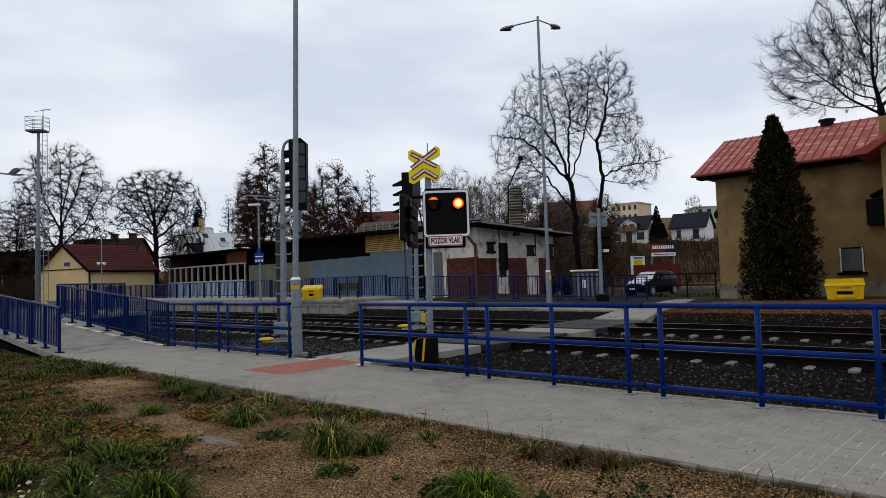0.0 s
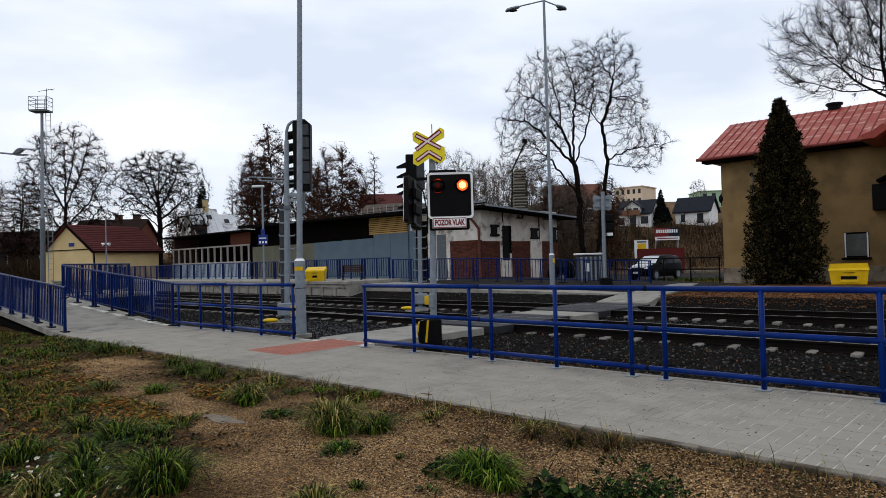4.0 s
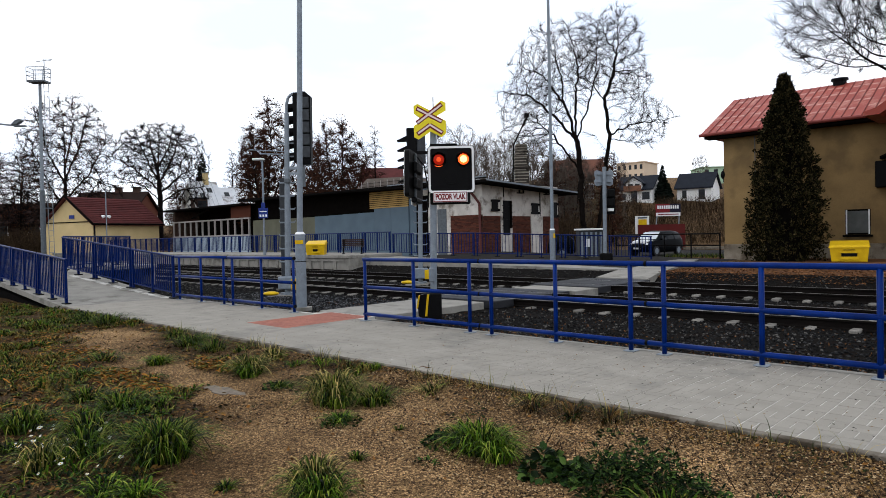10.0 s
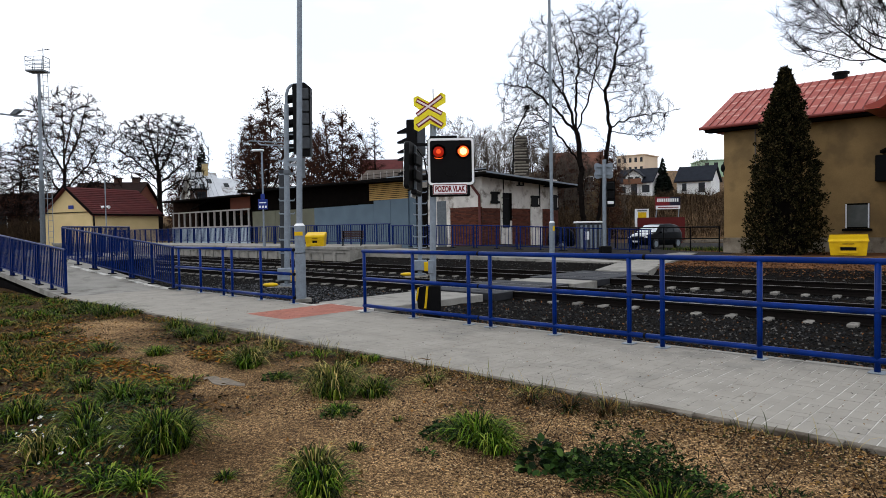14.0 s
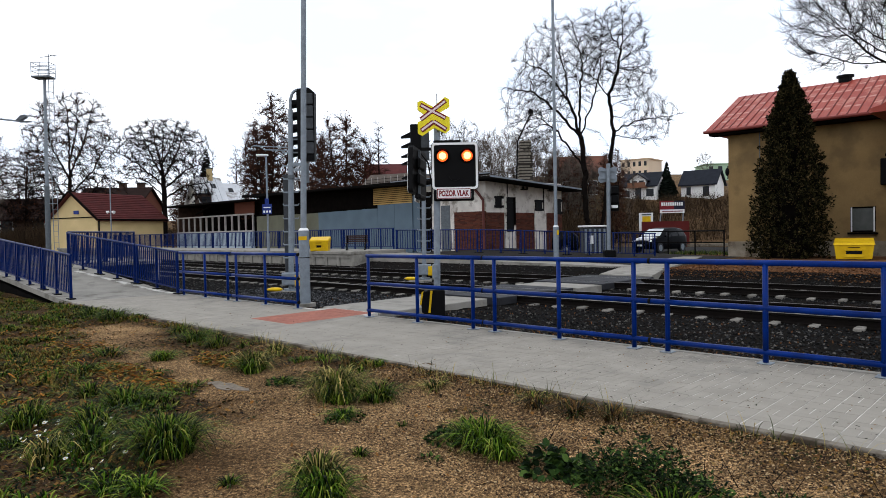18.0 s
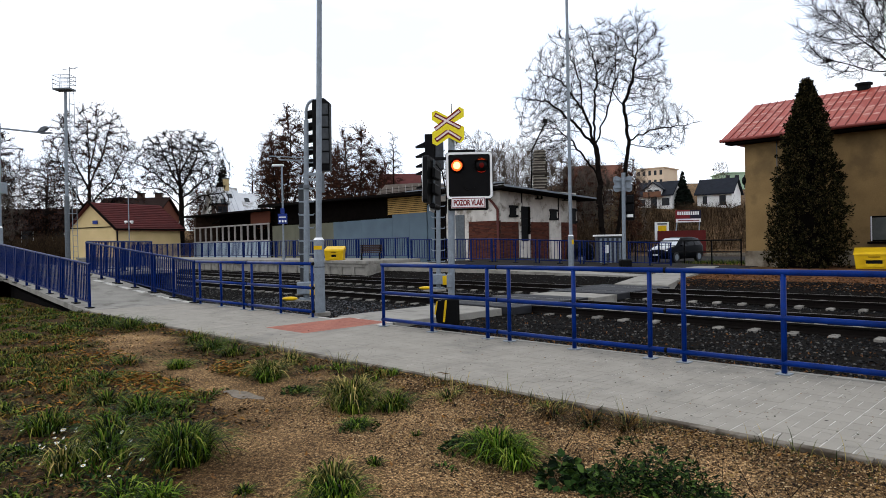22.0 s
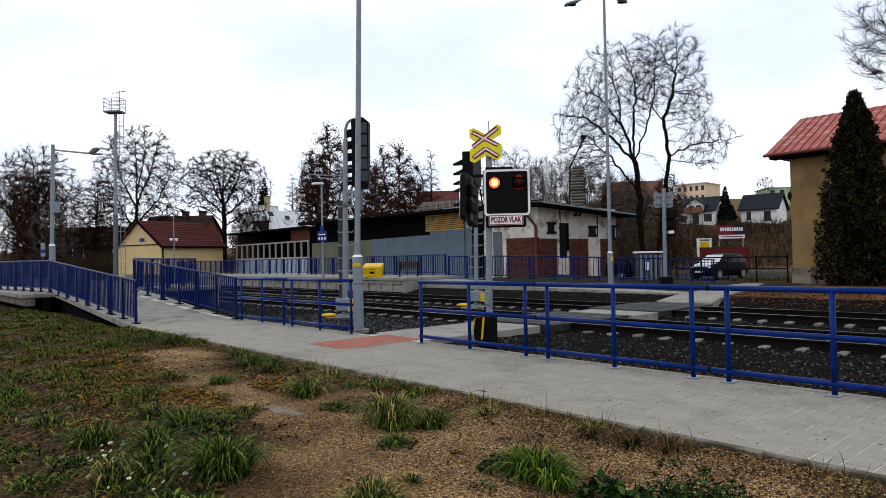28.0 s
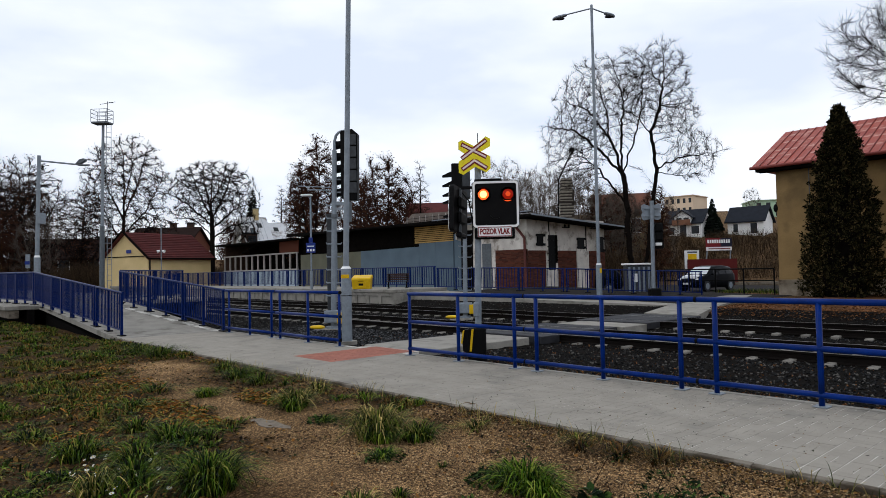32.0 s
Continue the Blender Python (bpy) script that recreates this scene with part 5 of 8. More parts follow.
part("sill_beam", Mesh().box(-64.4, SY - 0.1, 1.7, -49.9, SY + 0.06, 1.86), ALUSTRIP, shed, "pale concrete sill")
PALEBLUE = mat("pale_blue_sheet", (0.42, 0.5, 0.56), (0.3, 0.37, 0.42), 0.9, 0.6, bump=0.1)
for i in range(12):
    part("dado_panel", Mesh().box(-64.4 + i * 1.208, SY - 0.1, -0.1, -63.21 + i * 1.208, SY + 0.06, 1.69), PALEBLUE, shed, "pale blue sheet panel")
part("brace", Mesh().tube((-60, SY - 0.2, 3.5), (-56.5, SY - 0.2, 4.25), 0.07, n=6), DARKWOOD, shed)

# ---------------------------------------------------------------- station house
HY = 31.4
house = thing("house", pose(0, 0, 0), "ochre plastered two-storey house with a red sheet-metal roof", "house")
part("wall", Mesh().box(-11.85, HY, 0.72, -4.9, HY + 8, 5.75).box(-4.88, HY - 2.2, -0.2, 6, HY + 8, 6.9), PLASTER_OCHRE, house, "stained ochre plaster wall")
part("plinth", Mesh().box(-11.88, HY - 0.03, -0.3, -4.9, HY + 8.03, 0.715), PLINTH, house, "crumbling stone plinth")
part("lightning_rod", Mesh().tube((-10.45, HY - 0.05, 0.3), (-10.45, HY - 0.05, 5.7), 0.02, n=6), GREYST, house)
ew, ry, rz = HY - 0.62, HY + 3.6, 8.0
r0 = Mesh()
r0.add([(-12.65, ew, 5.86), (-4.85, ew, 5.86), (-4.85, ry, rz), (-12.65, ry, rz), (-12.65, HY + 8.6, 5.86), (-4.85, HY + 8.6, 5.86), (-12.65, ew, 5.74), (-4.85, ew, 5.74), (-4.85, HY + 8.6, 5.74), (-12.65, HY + 8.6, 5.74)],
       [(0, 1, 2, 3), (0, 3, 4), (3, 2, 5, 4), (6, 9, 8, 7), (0, 6, 7, 1), (0, 4, 9, 6), (4, 5, 8, 9), (1, 7, 8, 5, 2)])
roof = part("roof", r0, ROOFRED, house, "red painted sheet-metal roof")
for i in range(21):
    x = -12.3 + i * 0.36
    top = Vector((x, ry, rz + 0.02))
    part("standing_seam", Mesh().tube((x, ew, 5.88), top, 0.022, n=4), ROOFSEAM, roof)
lrng = random.Random(3)
LAP = mat("faded_lap_joint", (0.56, 0.33, 0.28), (0.38, 0.14, 0.11), 6, 0.7)
for i in range(20):
    for u in (0.2, 0.42, 0.64, 0.85):
        if lrng.random() < 0.7:
            x, v = -12.28 + i * 0.36 + lrng.uniform(.0, .06), u + lrng.uniform(-.03, .03)
            y, z = lerp(ew, ry, v), lerp(5.86, rz, v) + 0.004
            part("lap_joint", Mesh().add([(x, y, z), (x + .26, y, z), (x + .25, y + .17, z + .0865), (x + .02, y + .14, z + .0712), (x, y - .01, z - .02), (x + .26, y - .01, z - .02)], [(0, 1, 2, 3), (0, 4, 5, 1)]), LAP, roof, "faded sheet lap")
part("gutter", Mesh().tube((-12.7, ew - 0.07, 5.78), (-4.9, ew - 0.07, 5.78), 0.075, n=10), ROOFSEAM, house, "red gutter")
part("eaves_board", Mesh().box(-12.5, ew + 0.02, 5.6, -4.9, HY - 0.002, 5.735), DARKWOOD, house)
part("roof_vent", Mesh().tube((-7.9, ry, rz - 0.1), (-7.9, ry, rz + 0.15), 0.28, n=12).tube((-7.9, ry, rz + 0.15), (-7.9, ry, rz + 0.24), 0.36, n=12), BLACK, house, "squat dark roof vent")
part("wing_eave", Mesh().prism([(-5.7, 5.65), (-5.3, 5.75), (-3.9, 6.7), (2, 8.5), (2, 8.3), (-3.8, 6.4), (-5.2, 5.5), (-5.7, 5.5)], HY - 2.8, HY + 8), ROOFRED, house, "red sheet edge of the wing roof")


def house_window(x0, x1, z0, z1, glass):
    w = part("window", Mesh().box(x0 - 0.07, HY - 0.025, z0 - 0.07, x1 + 0.07, HY - 0.002, z1 + 0.07), DARKWOOD, house, "dark framed window")
    part("pane", Mesh().box(x0, HY - 0.035, z0, x1, HY - 0.026, z1), glass, w)
    part("sill", Mesh().box(x0 - 0.15, HY - 0.16, z0 - 0.16, x1 + 0.15, HY - 0.0, z0 - 0.075), DARKWOOD, w)
    part("frame_side", Mesh().box(x0 - 0.05, HY - 0.05, z0 - 0.05, x0, HY - 0.026, z1 + 0.05).box(x1, HY - 0.05, z0 - 0.05, x1 + 0.05, HY - 0.026, z1 + 0.05), WHITE, w)


house_window(-6.85, -6.1, 1.15, 2.05, GLASSL)
hb = part("awning_box", Mesh().box(-5.8, HY - 0.4, 2.95, -4.9, HY - 0.003, 4.0, 0.03), BLACK, house, "dark projecting box with a pitched top")
part("box_roof", Mesh().prism([(-5.6, 4.05), (-4.9, 4.4), (-4.9, 4.5), (-5.6, 4.15)], HY - 0.6, HY), DARKWOOD, hb)
part("insulator", Mesh().ball((-11.9, HY + 0.05, 3.95), 0.12, 0.12, 0.2, 8, 6), BLACK, house)
solid("garden_bank", Mesh().box(-9.75, 20.6, -0.4, 14, 31.4, 0.1, 0.05), BANK, "low earth bank before the house", "bank", kind="structure")

# iron fence beside the house
fe = thing("pipe_fence", pose(0, 0, 0), "rusty pipe fence along the parking area", "fence")
for i in range(5):
    p = V(9.6, 37.0, 0.0).lerp(V(13.3, 32.0, 0.0), i / 4)
    part("post", Mesh().tube((p.x, p.y, 0.0), (p.x, p.y, 1.25), 0.04, n=6), BLACK, fe)
a, b = V(9.6, 37.0, 0.0), V(13.3, 32.0, 0.0)
for z in (1.22, 0.65):
    part("rail", Mesh().tube((a.x, a.y, z), (b.x, b.y, z), 0.035, n=6), BLACK, fe)

# ---------------------------------------------------------------- yellow hut and the left side
HUT = VP(-30.66, 58.0, -0.42, 0.0) @ Matrix.Diagonal((1.415, 1.415, 1.37, 1))
hut = thing("hut", HUT, "pale yellow plastered hut with a brown-red tiled roof", "hut")
# local x: long side to the right; gable faces left-front
ga = Vector((-0.9, 0.44, 0)).normalized() * 4.6
lo = Vector((0.44, 0.9, 0)).normalized() * 4.95
cn = [Vector((0, 0, 0)), lo, lo + ga, ga]
hw = Mesh()
hw.add([(p.x, p.y, z) for z in (-0.6, 2.75) for p in cn] + [tuple(ga * 0.5 + Vector((0, 0, 4.28))), tuple(ga * 0.5 + lo + Vector((0, 0, 4.28)))],
       [(0, 1, 5, 4), (1, 2, 6, 9, 5), (2, 3, 7, 6), (3, 0, 4, 8, 7)])
part("wall", hw, YELLOWPL, hut, "pale yellow plaster wall")
out = ga.normalized() * 0.28
fwd = lo.normalized() * 0.25
ridge0, ridge1 = ga * 0.5 - fwd + Vector((0, 0, 4.4)), ga * 0.5 + lo + fwd + Vector((0, 0, 4.4))
for s, base in ((-1, Vector((0, 0, 0))), (1, ga)):
    e0, e1 = base + out * s - fwd + Vector((0, 0, 2.55)), base + lo + out * s + fwd + Vector((0, 0, 2.55))
    up = Vector((0, 0, 0.09))
    q = Mesh().add([e0, e1, ridge1, ridge0, e0 - up, e1 - up, ridge1 - up, ridge0 - up], [(0, 1, 2, 3), (4, 7, 6, 5), (0, 4, 5, 1), (1, 5, 6, 2), (3, 2, 6, 7), (0, 3, 7, 4)])
    sl_ = part("roof_slope", q, TILEROOF, hut, "brown-red tiled roof slope")
    if s < 0:
        for r in range(14):
            u = r / 14
            a0, a1 = e0.lerp(ridge0, u), e1.lerp(ridge1, u)
            part("tile_course", Mesh().tube(a0 + Vector((0, 0, 0.02)), a1 + Vector((0, 0, 0.02)), 0.035, n=5), TILEROOF, sl_)
    part("gutter", Mesh().tube(e0, e1, 0.06, n=6), DARKWOOD, hut)
for s in (0, 1):
    b0 = (Vector((0, 0, 0)) if s == 0 else ga) + out * (-1 if s == 0 else 1) - fwd + Vector((0, 0, 2.6))
    part("verge_board", Mesh().tube(b0, ridge0 + Vector((0, 0, 0.05)), 0.07, n=4), DARKWOOD, hut)
gn = -lo.normalized()
c0 = ga * 0.42 + gn * 0.03
part("gable_sign", Mesh().box(-0.24, -0.03, 2.95, 0.24, 0.0, 3.18, m=Matrix.Translation(c0) @ Matrix.Rotation(math.atan2(ga.y, ga.x) + math.pi, 4, "Z")), SIGNBLUE, hut, "small blue sign")
part("string_course", Mesh().tube(gn * 0.02 + Vector((0, 0, 2.72)), ga + gn * 0.02 + Vector((0, 0, 2.72)), 0.04, n=4), DARKWOOD, hut)
part("downpipe", Mesh().tube((0.15, -0.1, 0), (0.15, -0.1, 2.5), 0.05, n=6), BLACK, hut)

fm = thing("floodlight_mast", VP(-29.0, 48.0, 0.0), "tall grey floodlight mast with a caged platform and ladder", "mast")
part("lower_tube", Mesh().tube((0, 0, -0.5), (0.05, 0, 5.3), 0.19, 0.17, n=14), GREYST, fm)
part("upper_tube", Mesh().tube((0.05, 0, 5.3), (0.15, 0, 13.0), 0.12, 0.1, n=12), GALV, fm)
ld = part("ladder", Mesh().box(0.4, 0, 0, 0.43, 0.04, 13).box(0.75, 0, 0, 0.78, 0.04, 13), GALV, fm)
for i in range(32):
    part("rung", Mesh().tube((0.42, 0.02, 0.4 + i * 0.4), (0.76, 0.02, 0.4 + i * 0.4), 0.015, n=5), GALV, ld)
for i in range(9):
    part("ladder_hoop", Mesh().path([(0.42, 0, 4 + i), (0.35, -0.35, 4 + i), (0.6, -0.5, 4 + i), (0.83, -0.35, 4 + i), (0.76, 0, 4 + i)], 0.015, 5), GALV, ld)
part("platform", Mesh().box(-0.45, -0.6, 13.0, 0.8, 0.25, 13.12), GREYST, fm)
for x, y in ((-0.45, -0.6), (0.8, -0.6), (0.8, 0.25), (-0.45, 0.25), (0.2, -0.6), (0.2, 0.25)):
    part("cage_post", Mesh().tube((x, y, 13.1), (x, y, 14.05), 0.02, n=5), GALV, fm)
for z in (13.45, 13.75, 14.05):
    part("cage_rail", Mesh().path([(-0.45, -0.6, z), (0.8, -0.6, z), (0.8, 0.25, z), (-0.45, 0.25, z), (-0.45, -0.6, z)], 0.02, 5), GALV, fm)
part("antenna", Mesh().tube((0.5, 0, 13.1), (0.5, 0, 14.75), 0.025, n=5).tube((-0.1, 0, 14.55), (1.1, 0, 14.7), 0.02, n=5).tube((0.8, -0.3, 14.6), (0.8, 0.3, 14.7), 0.02, n=5), GREYST, fm)

lp = thing("lamp_post", VP(-21.3, 30.0, 0.5), "galvanised platform lamp post with a long arm", "lamp post")
part("lower_tube", Mesh().tube((0, 0, 0), (0, 0, 1.95), 0.14, n=14), GALV, lp)
part("collar", Mesh().tube((0, 0, 1.95), (0, 0, 2.05), 0.14, 0.1, n=14), WHITE, lp)
part("upper_tube", Mesh().tube((0, 0, 2.05), (0.1, 0, 6.8), 0.095, 0.08, n=12), GALV, lp)
part("arm", Mesh().tube((0.1, 0, 6.55), (2.45, 0, 6.25), 0.04, n=8), GALV, lp)
part("lamp_head", Mesh().box(2.05, -0.08, 6.24, 2.6, 0.08, 6.3, 0.02).prism([(1.95, 6.34), (2.2, 6.34), (2.42, 6.5), (2.36, 6.58), (2.15, 6.54)], -0.1, 0.1), GREYST, lp, "grey lamp head")
part("cabinet", Mesh().box(0.12, -0.15, 3.55, 0.34, 0.15, 4.05, 0.02), GALV, lp, "grey equipment box")
part("panel", Mesh().box(-0.4, -0.25, 1.45, -0.2, -0.2, 2.1), GALV, lp, "white notice board")
part("panel_head", Mesh().box(-0.42, -0.27, 1.62, -0.18, -0.255, 1.78), SIGNBLUE, lp, "blue strip")

thin = thing("antenna_post", VP(-19.3, 38.0, 0.6), "thin white pole with small loudspeakers", "pole")
part("pole", Mesh().tube((0, 0, 0), (0, 0, 4.0), 0.03, n=8), GALV, thin)
part("arm", Mesh().tube((-0.35, 0, 3.95), (0.02, 0, 4.0), 0.025, n=6), WHITE, thin)
for s in (-1, 1):
    part("loudspeaker", Mesh().tube((s * 0.08, 0, 2.35), (s * 0.22, -0.05, 2.3), 0.05, 0.1, n=8), WHITE, thin)

# ---------------------------------------------------------------- parking area
car = thing("car", VP(14.2, 44.5, -0.24, 220), "black estate car parked on the asphalt", "car")


CAR = [(-2.16, .62, .42, .74, .45, .8), (-2.08, .76, .32, .96, .58, 1.22), (-1.75, .85, .25, 1.02, .62, 1.5), (-1.0, .88, .22, 1.02, .65, 1.58), (-0.3, .88, .22, 1.0, .66, 1.58), (0.3, .88, .22, .99, .65, 1.5),
       (0.75, .88, .22, .98, .7, 1.26), (1.15, .87, .22, .96, .78, 1.0), (1.75, .84, .25, .86, .7, .92), (2.08, .74, .3, .72, .56, .78), (2.2, .58, .38, .58, .4, .62)]


def car_body():
    """Rounded sections along the car: half width, sill, belt, half roof width, roof."""
    m = Mesh()
    for x, w, z0, zb, wt, zt in CAR:
        half = [(w * .9, z0), (w * .99, z0 + .12), (w, (z0 + zb) / 2), (w * .97, zb), (lerp(w * .97, wt, .55), lerp(zb, zt, .6)), (wt, zt - .06), (wt * .8, zt)]
        m.v += [(x, -a, b) for a, b in half] + [(x, a, b) for a, b in reversed(half)]
    n = 14
    for k in range(len(CAR) - 1):
        for i in range(n):
            j = (i + 1) % n
            m.f.append((k * n + i, k * n + j, k * n + n + j, k * n + n + i))
    m.f += [tuple(range(n - 1, -1, -1)), tuple(range(len(m.v) - n, len(m.v)))]
    return m


def car_side(x, u):
    """Half width and height on the glass band of the car's side."""
    for a, b in zip(CAR, CAR[1:]):
        if a[0] <= x <= b[0]:
            f = (x - a[0]) / (b[0] - a[0])
            w, zb, wt, zt = (lerp(a[k], b[k], f) for k in (1, 3, 4, 5))
            return lerp(w * .97, wt, u * .9) + 0.012, lerp(zb, zt - .06, u)
    return 0.6, 1.0


def fit_car(car, glass):
    body = part("body", car_body(), CARBLACK, car, smooth=True)
    ws = [(1.1, -.72, 1.06), (1.1, .72, 1.06), (0.74, .64, 1.285), (0.36, .56, 1.505), (0.36, -.56, 1.505), (0.74, -.64, 1.285)]
    part("windscreen", Mesh().add([(x + .012, y, z + .012) for x, y, z in ws], [(0, 1, 2, 5), (5, 2, 3, 4)]), glass, car, "windscreen with the reflected sky in its pale colour")
    hood = [(1.16, .7, 1.03), (1.75, .62, .935), (2.06, .5, .8)]
    part("bonnet", Mesh().add([(x, s * y, z) for x, y, z in hood for s in (-1, 1)] + [(x, 0, z + .03) for x, y, z in hood], [(0, 6, 7, 2), (6, 1, 3, 7), (2, 7, 8, 4), (7, 3, 5, 8)]), BONNET, car, "glossy bonnet that mirrors the sky", smooth=True)
    for s in (-1, 1):
        for x0, x1 in ((-0.02, 0.7), (-0.85, -0.1), (-1.7, -0.95)):
            q = []
            for x, u in ((x0, .06), (x1, .06), (min(x1, 0.3), .92), (x0, .92)):
                w, z = car_side(x, u)
                q.append((x, s * w, z))
            part("side_window", Mesh().add(q, [(0, 1, 2, 3)]), CARSIDE, car, "dark side window")
        part("headlight", Mesh().ball((1.98, s * 0.6, 0.74), 0.14, 0.13, 0.08, 8, 6), WHITE, car, "clear headlight")
        part("mirror", Mesh().ball((0.85, s * 0.96, 1.06), 0.08, 0.1, 0.07, 8, 5), CARBLACK, car)
        for x in (-1.32, 1.32):
            wh = part("wheel", Mesh().tube((x, s * 0.68, 0.33), (x, s * 0.9, 0.33), 0.33, n=18), RUBBER, car, "black tyre")
            part("rim", Mesh().tube((x, s * 0.9, 0.33), (x, s * 0.91, 0.33), 0.2, n=14), GALV, wh, "silver rim")
    part("number_plate", Mesh().box(2.2, -0.26, 0.45, 2.22, 0.26, 0.56), WHITE, car, "plain white plate")


fit_car(car, CARGLASS)
car.scale = (1, 1, 1.04)
c2 = thing("car", VP(6.4, 43.5, -0.24, 170), "dark car half hidden behind the blue balustrade", "car")
fit_car(c2, CARGLASS)

bb = thing("billboard", VP(20.3, 60.0, 0.3), "roadside billboard on slanting legs", "billboard")
part("panel", Mesh().box(-1.12, 0, 2.4, 1.12, 0.06, 3.5), SIGNR, bb, "dark red and blue panel")
part("dark_field", Mesh().box(0.15, -0.02, 2.75, 1.12, -0.003, 3.5), mat("navy_panel", (0.012, 0.012, 0.03), (0.008, 0.008, 0.02), 2, 0.6), bb, "dark navy field")
part("lower_field", Mesh().box(-1.1, -0.02, 2.4, 1.1, -0.003, 2.72), WHITE, bb, "white lower strip")
for i in range(10):
    part("lettering", Mesh().box(-0.98 + i * 0.198, -0.03, 3.06, -0.84 + i * 0.198, -0.003, 3.36), WHITE, bb, "white bar of lettering")
part("stripe", Mesh().box(-0.9, -0.03, 2.52, 0.95, -0.021, 2.6), SIGNR, bb)
for x, dx in ((-1.0, -0.35), (1.0, -0.2)):
    part("leg", Mesh().tube((x, 0.03, 2.4), (x + dx, 0.03, -0.4), 0.05, n=6), GALV, bb)
rw = thing("boundary_wall", VP(19.0, 58.0, 0.0), "dark red painted wall", "wall")
part("wall", Mesh().box(-2.0, 0, -0.5, 2.1, 0.2, 1.95), REDWALL, rw)
solid("road_kerb", Mesh().box(20.6, 0, 0, 24.6, 0.3, 0.26, 0.03), KERBM, "pale kerb along the back of the parking area", "kerb", kind="structure", at=VP(0, 57, -0.3))
po = thing("poster_board", VP(17.8, 59.5, 0.3), "white poster board with a yellow picture", "poster board")
part("board", Mesh().box(-0.62, 0, 0.8, 0.62, 0.08, 2.45), WHITE, po)
part("picture", Mesh().box(-0.35, -0.02, 1.25, 0.4, -0.003, 2.15), YELLOW, po, "yellow picture")
part("heading", Mesh().box(-0.4, -0.02, 2.22, 0.45, -0.003, 2.36), GREYST, po, "grey bar of lettering")
for x in (-0.5, 0.5):
    part("leg", Mesh().box(x - 0.04, 0.02, -0.5, x + 0.04, 0.06, 0.8), BLACK, po)
kiosk = thing("switch_cabinet", VP(7.25, 33.0, 0.0), "pale grey ribbed equipment cabinet", "cabinet")
part("body", Mesh().box(-0.6, -0.4, -0.1, 0.6, 0.4, 1.5, 0.02), DARKST, kiosk)
part("roof", Mesh().box(-0.68, -0.5, 1.51, 0.68, 0.5, 1.6, 0.02), WHITEWALL, kiosk)
for i in range(5):
    part("rib", Mesh().box(-0.52 + i * 0.23, -0.43, 0.0, -0.42 + i * 0.23, -0.401, 1.42), GALV, kiosk)
part("notice", Mesh().box(-0.35, -0.445, 0.7, -0.1, -0.431, 1.1), WHITE, kiosk)


# ---------------------------------------------------------------- distant houses
def gable_house(at, w, d, eave, ridge, wall_m, roof_m, label, windows=(), over=0.4, base=-3.0):
    """Ridge along local x, front at y = 0."""
    t = thing("house", at, label, "house", "houses on the slope")
    m = Mesh().add([(0, 0, base), (w, 0, base), (w, d, base), (0, d, base), (0, 0, eave), (w, 0, eave), (w, d, eave), (0, d, eave), (0, d / 2, ridge), (w, d / 2, ridge)],
                   [(0, 1, 5, 4), (1, 2, 6, 9, 5), (2, 3, 7, 6), (3, 0, 4, 8, 7)])
    part("wall", m, wall_m, t)
    k = over * (ridge - eave) / (d / 2)
    for s in (0, 1):
        e = -over if s == 0 else d + over
        a = [(-over, e, eave - k), (w + over, e, eave - k), (w + over, d / 2, ridge + 0.02), (-over, d / 2, ridge + 0.02)]
        part("roof", Mesh().add(a + [(x, y, z + 0.2) for x, y, z in a], [(0, 1, 2, 3), (4, 7, 6, 5), (0, 4, 5, 1), (1, 5, 6, 2), (2, 6, 7, 3), (3, 7, 4, 0)]), roof_m, t)
    for x0, z0, x1, z1 in windows:
        wd = part("window", Mesh().box(x0 - 0.08, -0.06, z0 - 0.08, x1 + 0.08, -0.002, z1 + 0.08), WHITE, t)
        part("pane", Mesh().box(x0, -0.08, z0, x1, -0.061, z1), GLASSD, wd, "dark pane")
    return t


h1 = gable_house(VP(28.9, 110, 5.95, -34), 5.6, 6.0, 2.3, 4.4, WHITEWALL, SLATE, "white family house with a dark roof and a balcony", [(0.4, 0.5, 1.4, 1.6), (4.1, 0.5, 5.3, 1.7), (2.3, 0.1, 3.3, 1.9)])
dm = part("dormer", Mesh().prism([(1.5, 2.0), (4.1, 2.0), (4.1, 3.2), (2.8, 4.2), (1.5, 3.2)], -0.3, 3.0), WHITEWALL, h1, "white dormer with two windows")
for x in (1.9, 3.0):
    part("pane", Mesh().box(x, -0.34, 2.15, x + 0.8, -0.301, 3.1), GLASSD, dm)
part("dormer_roof", Mesh().prism([(1.1, 3.15), (2.8, 4.4), (4.5, 3.15), (4.5, 3.0), (2.8, 4.2), (1.1, 3.0)], -0.7, 3.0), SLATE, dm)
part("balcony", Mesh().box(1.4, -1.2, 1.9, 4.3, -0.31, 2.05).box(1.4, -1.2, 2.06, 4.3, -1.14, 2.75), mat("brown_balcony", (0.2, 0.09, 0.05), (0.15, 0.07, 0.04), 2, 0.8), h1, "brown wooden balcony")
gable_house(VP(38.7, 110, 6.0, -37), 5.4, 5.2, 2.4, 4.6, WHITEWALL, SLATE, "pale house with a dark slate roof", [(0.9, 0.6, 1.6, 1.9), (3.5, 0.3, 4.5, 1.9)])


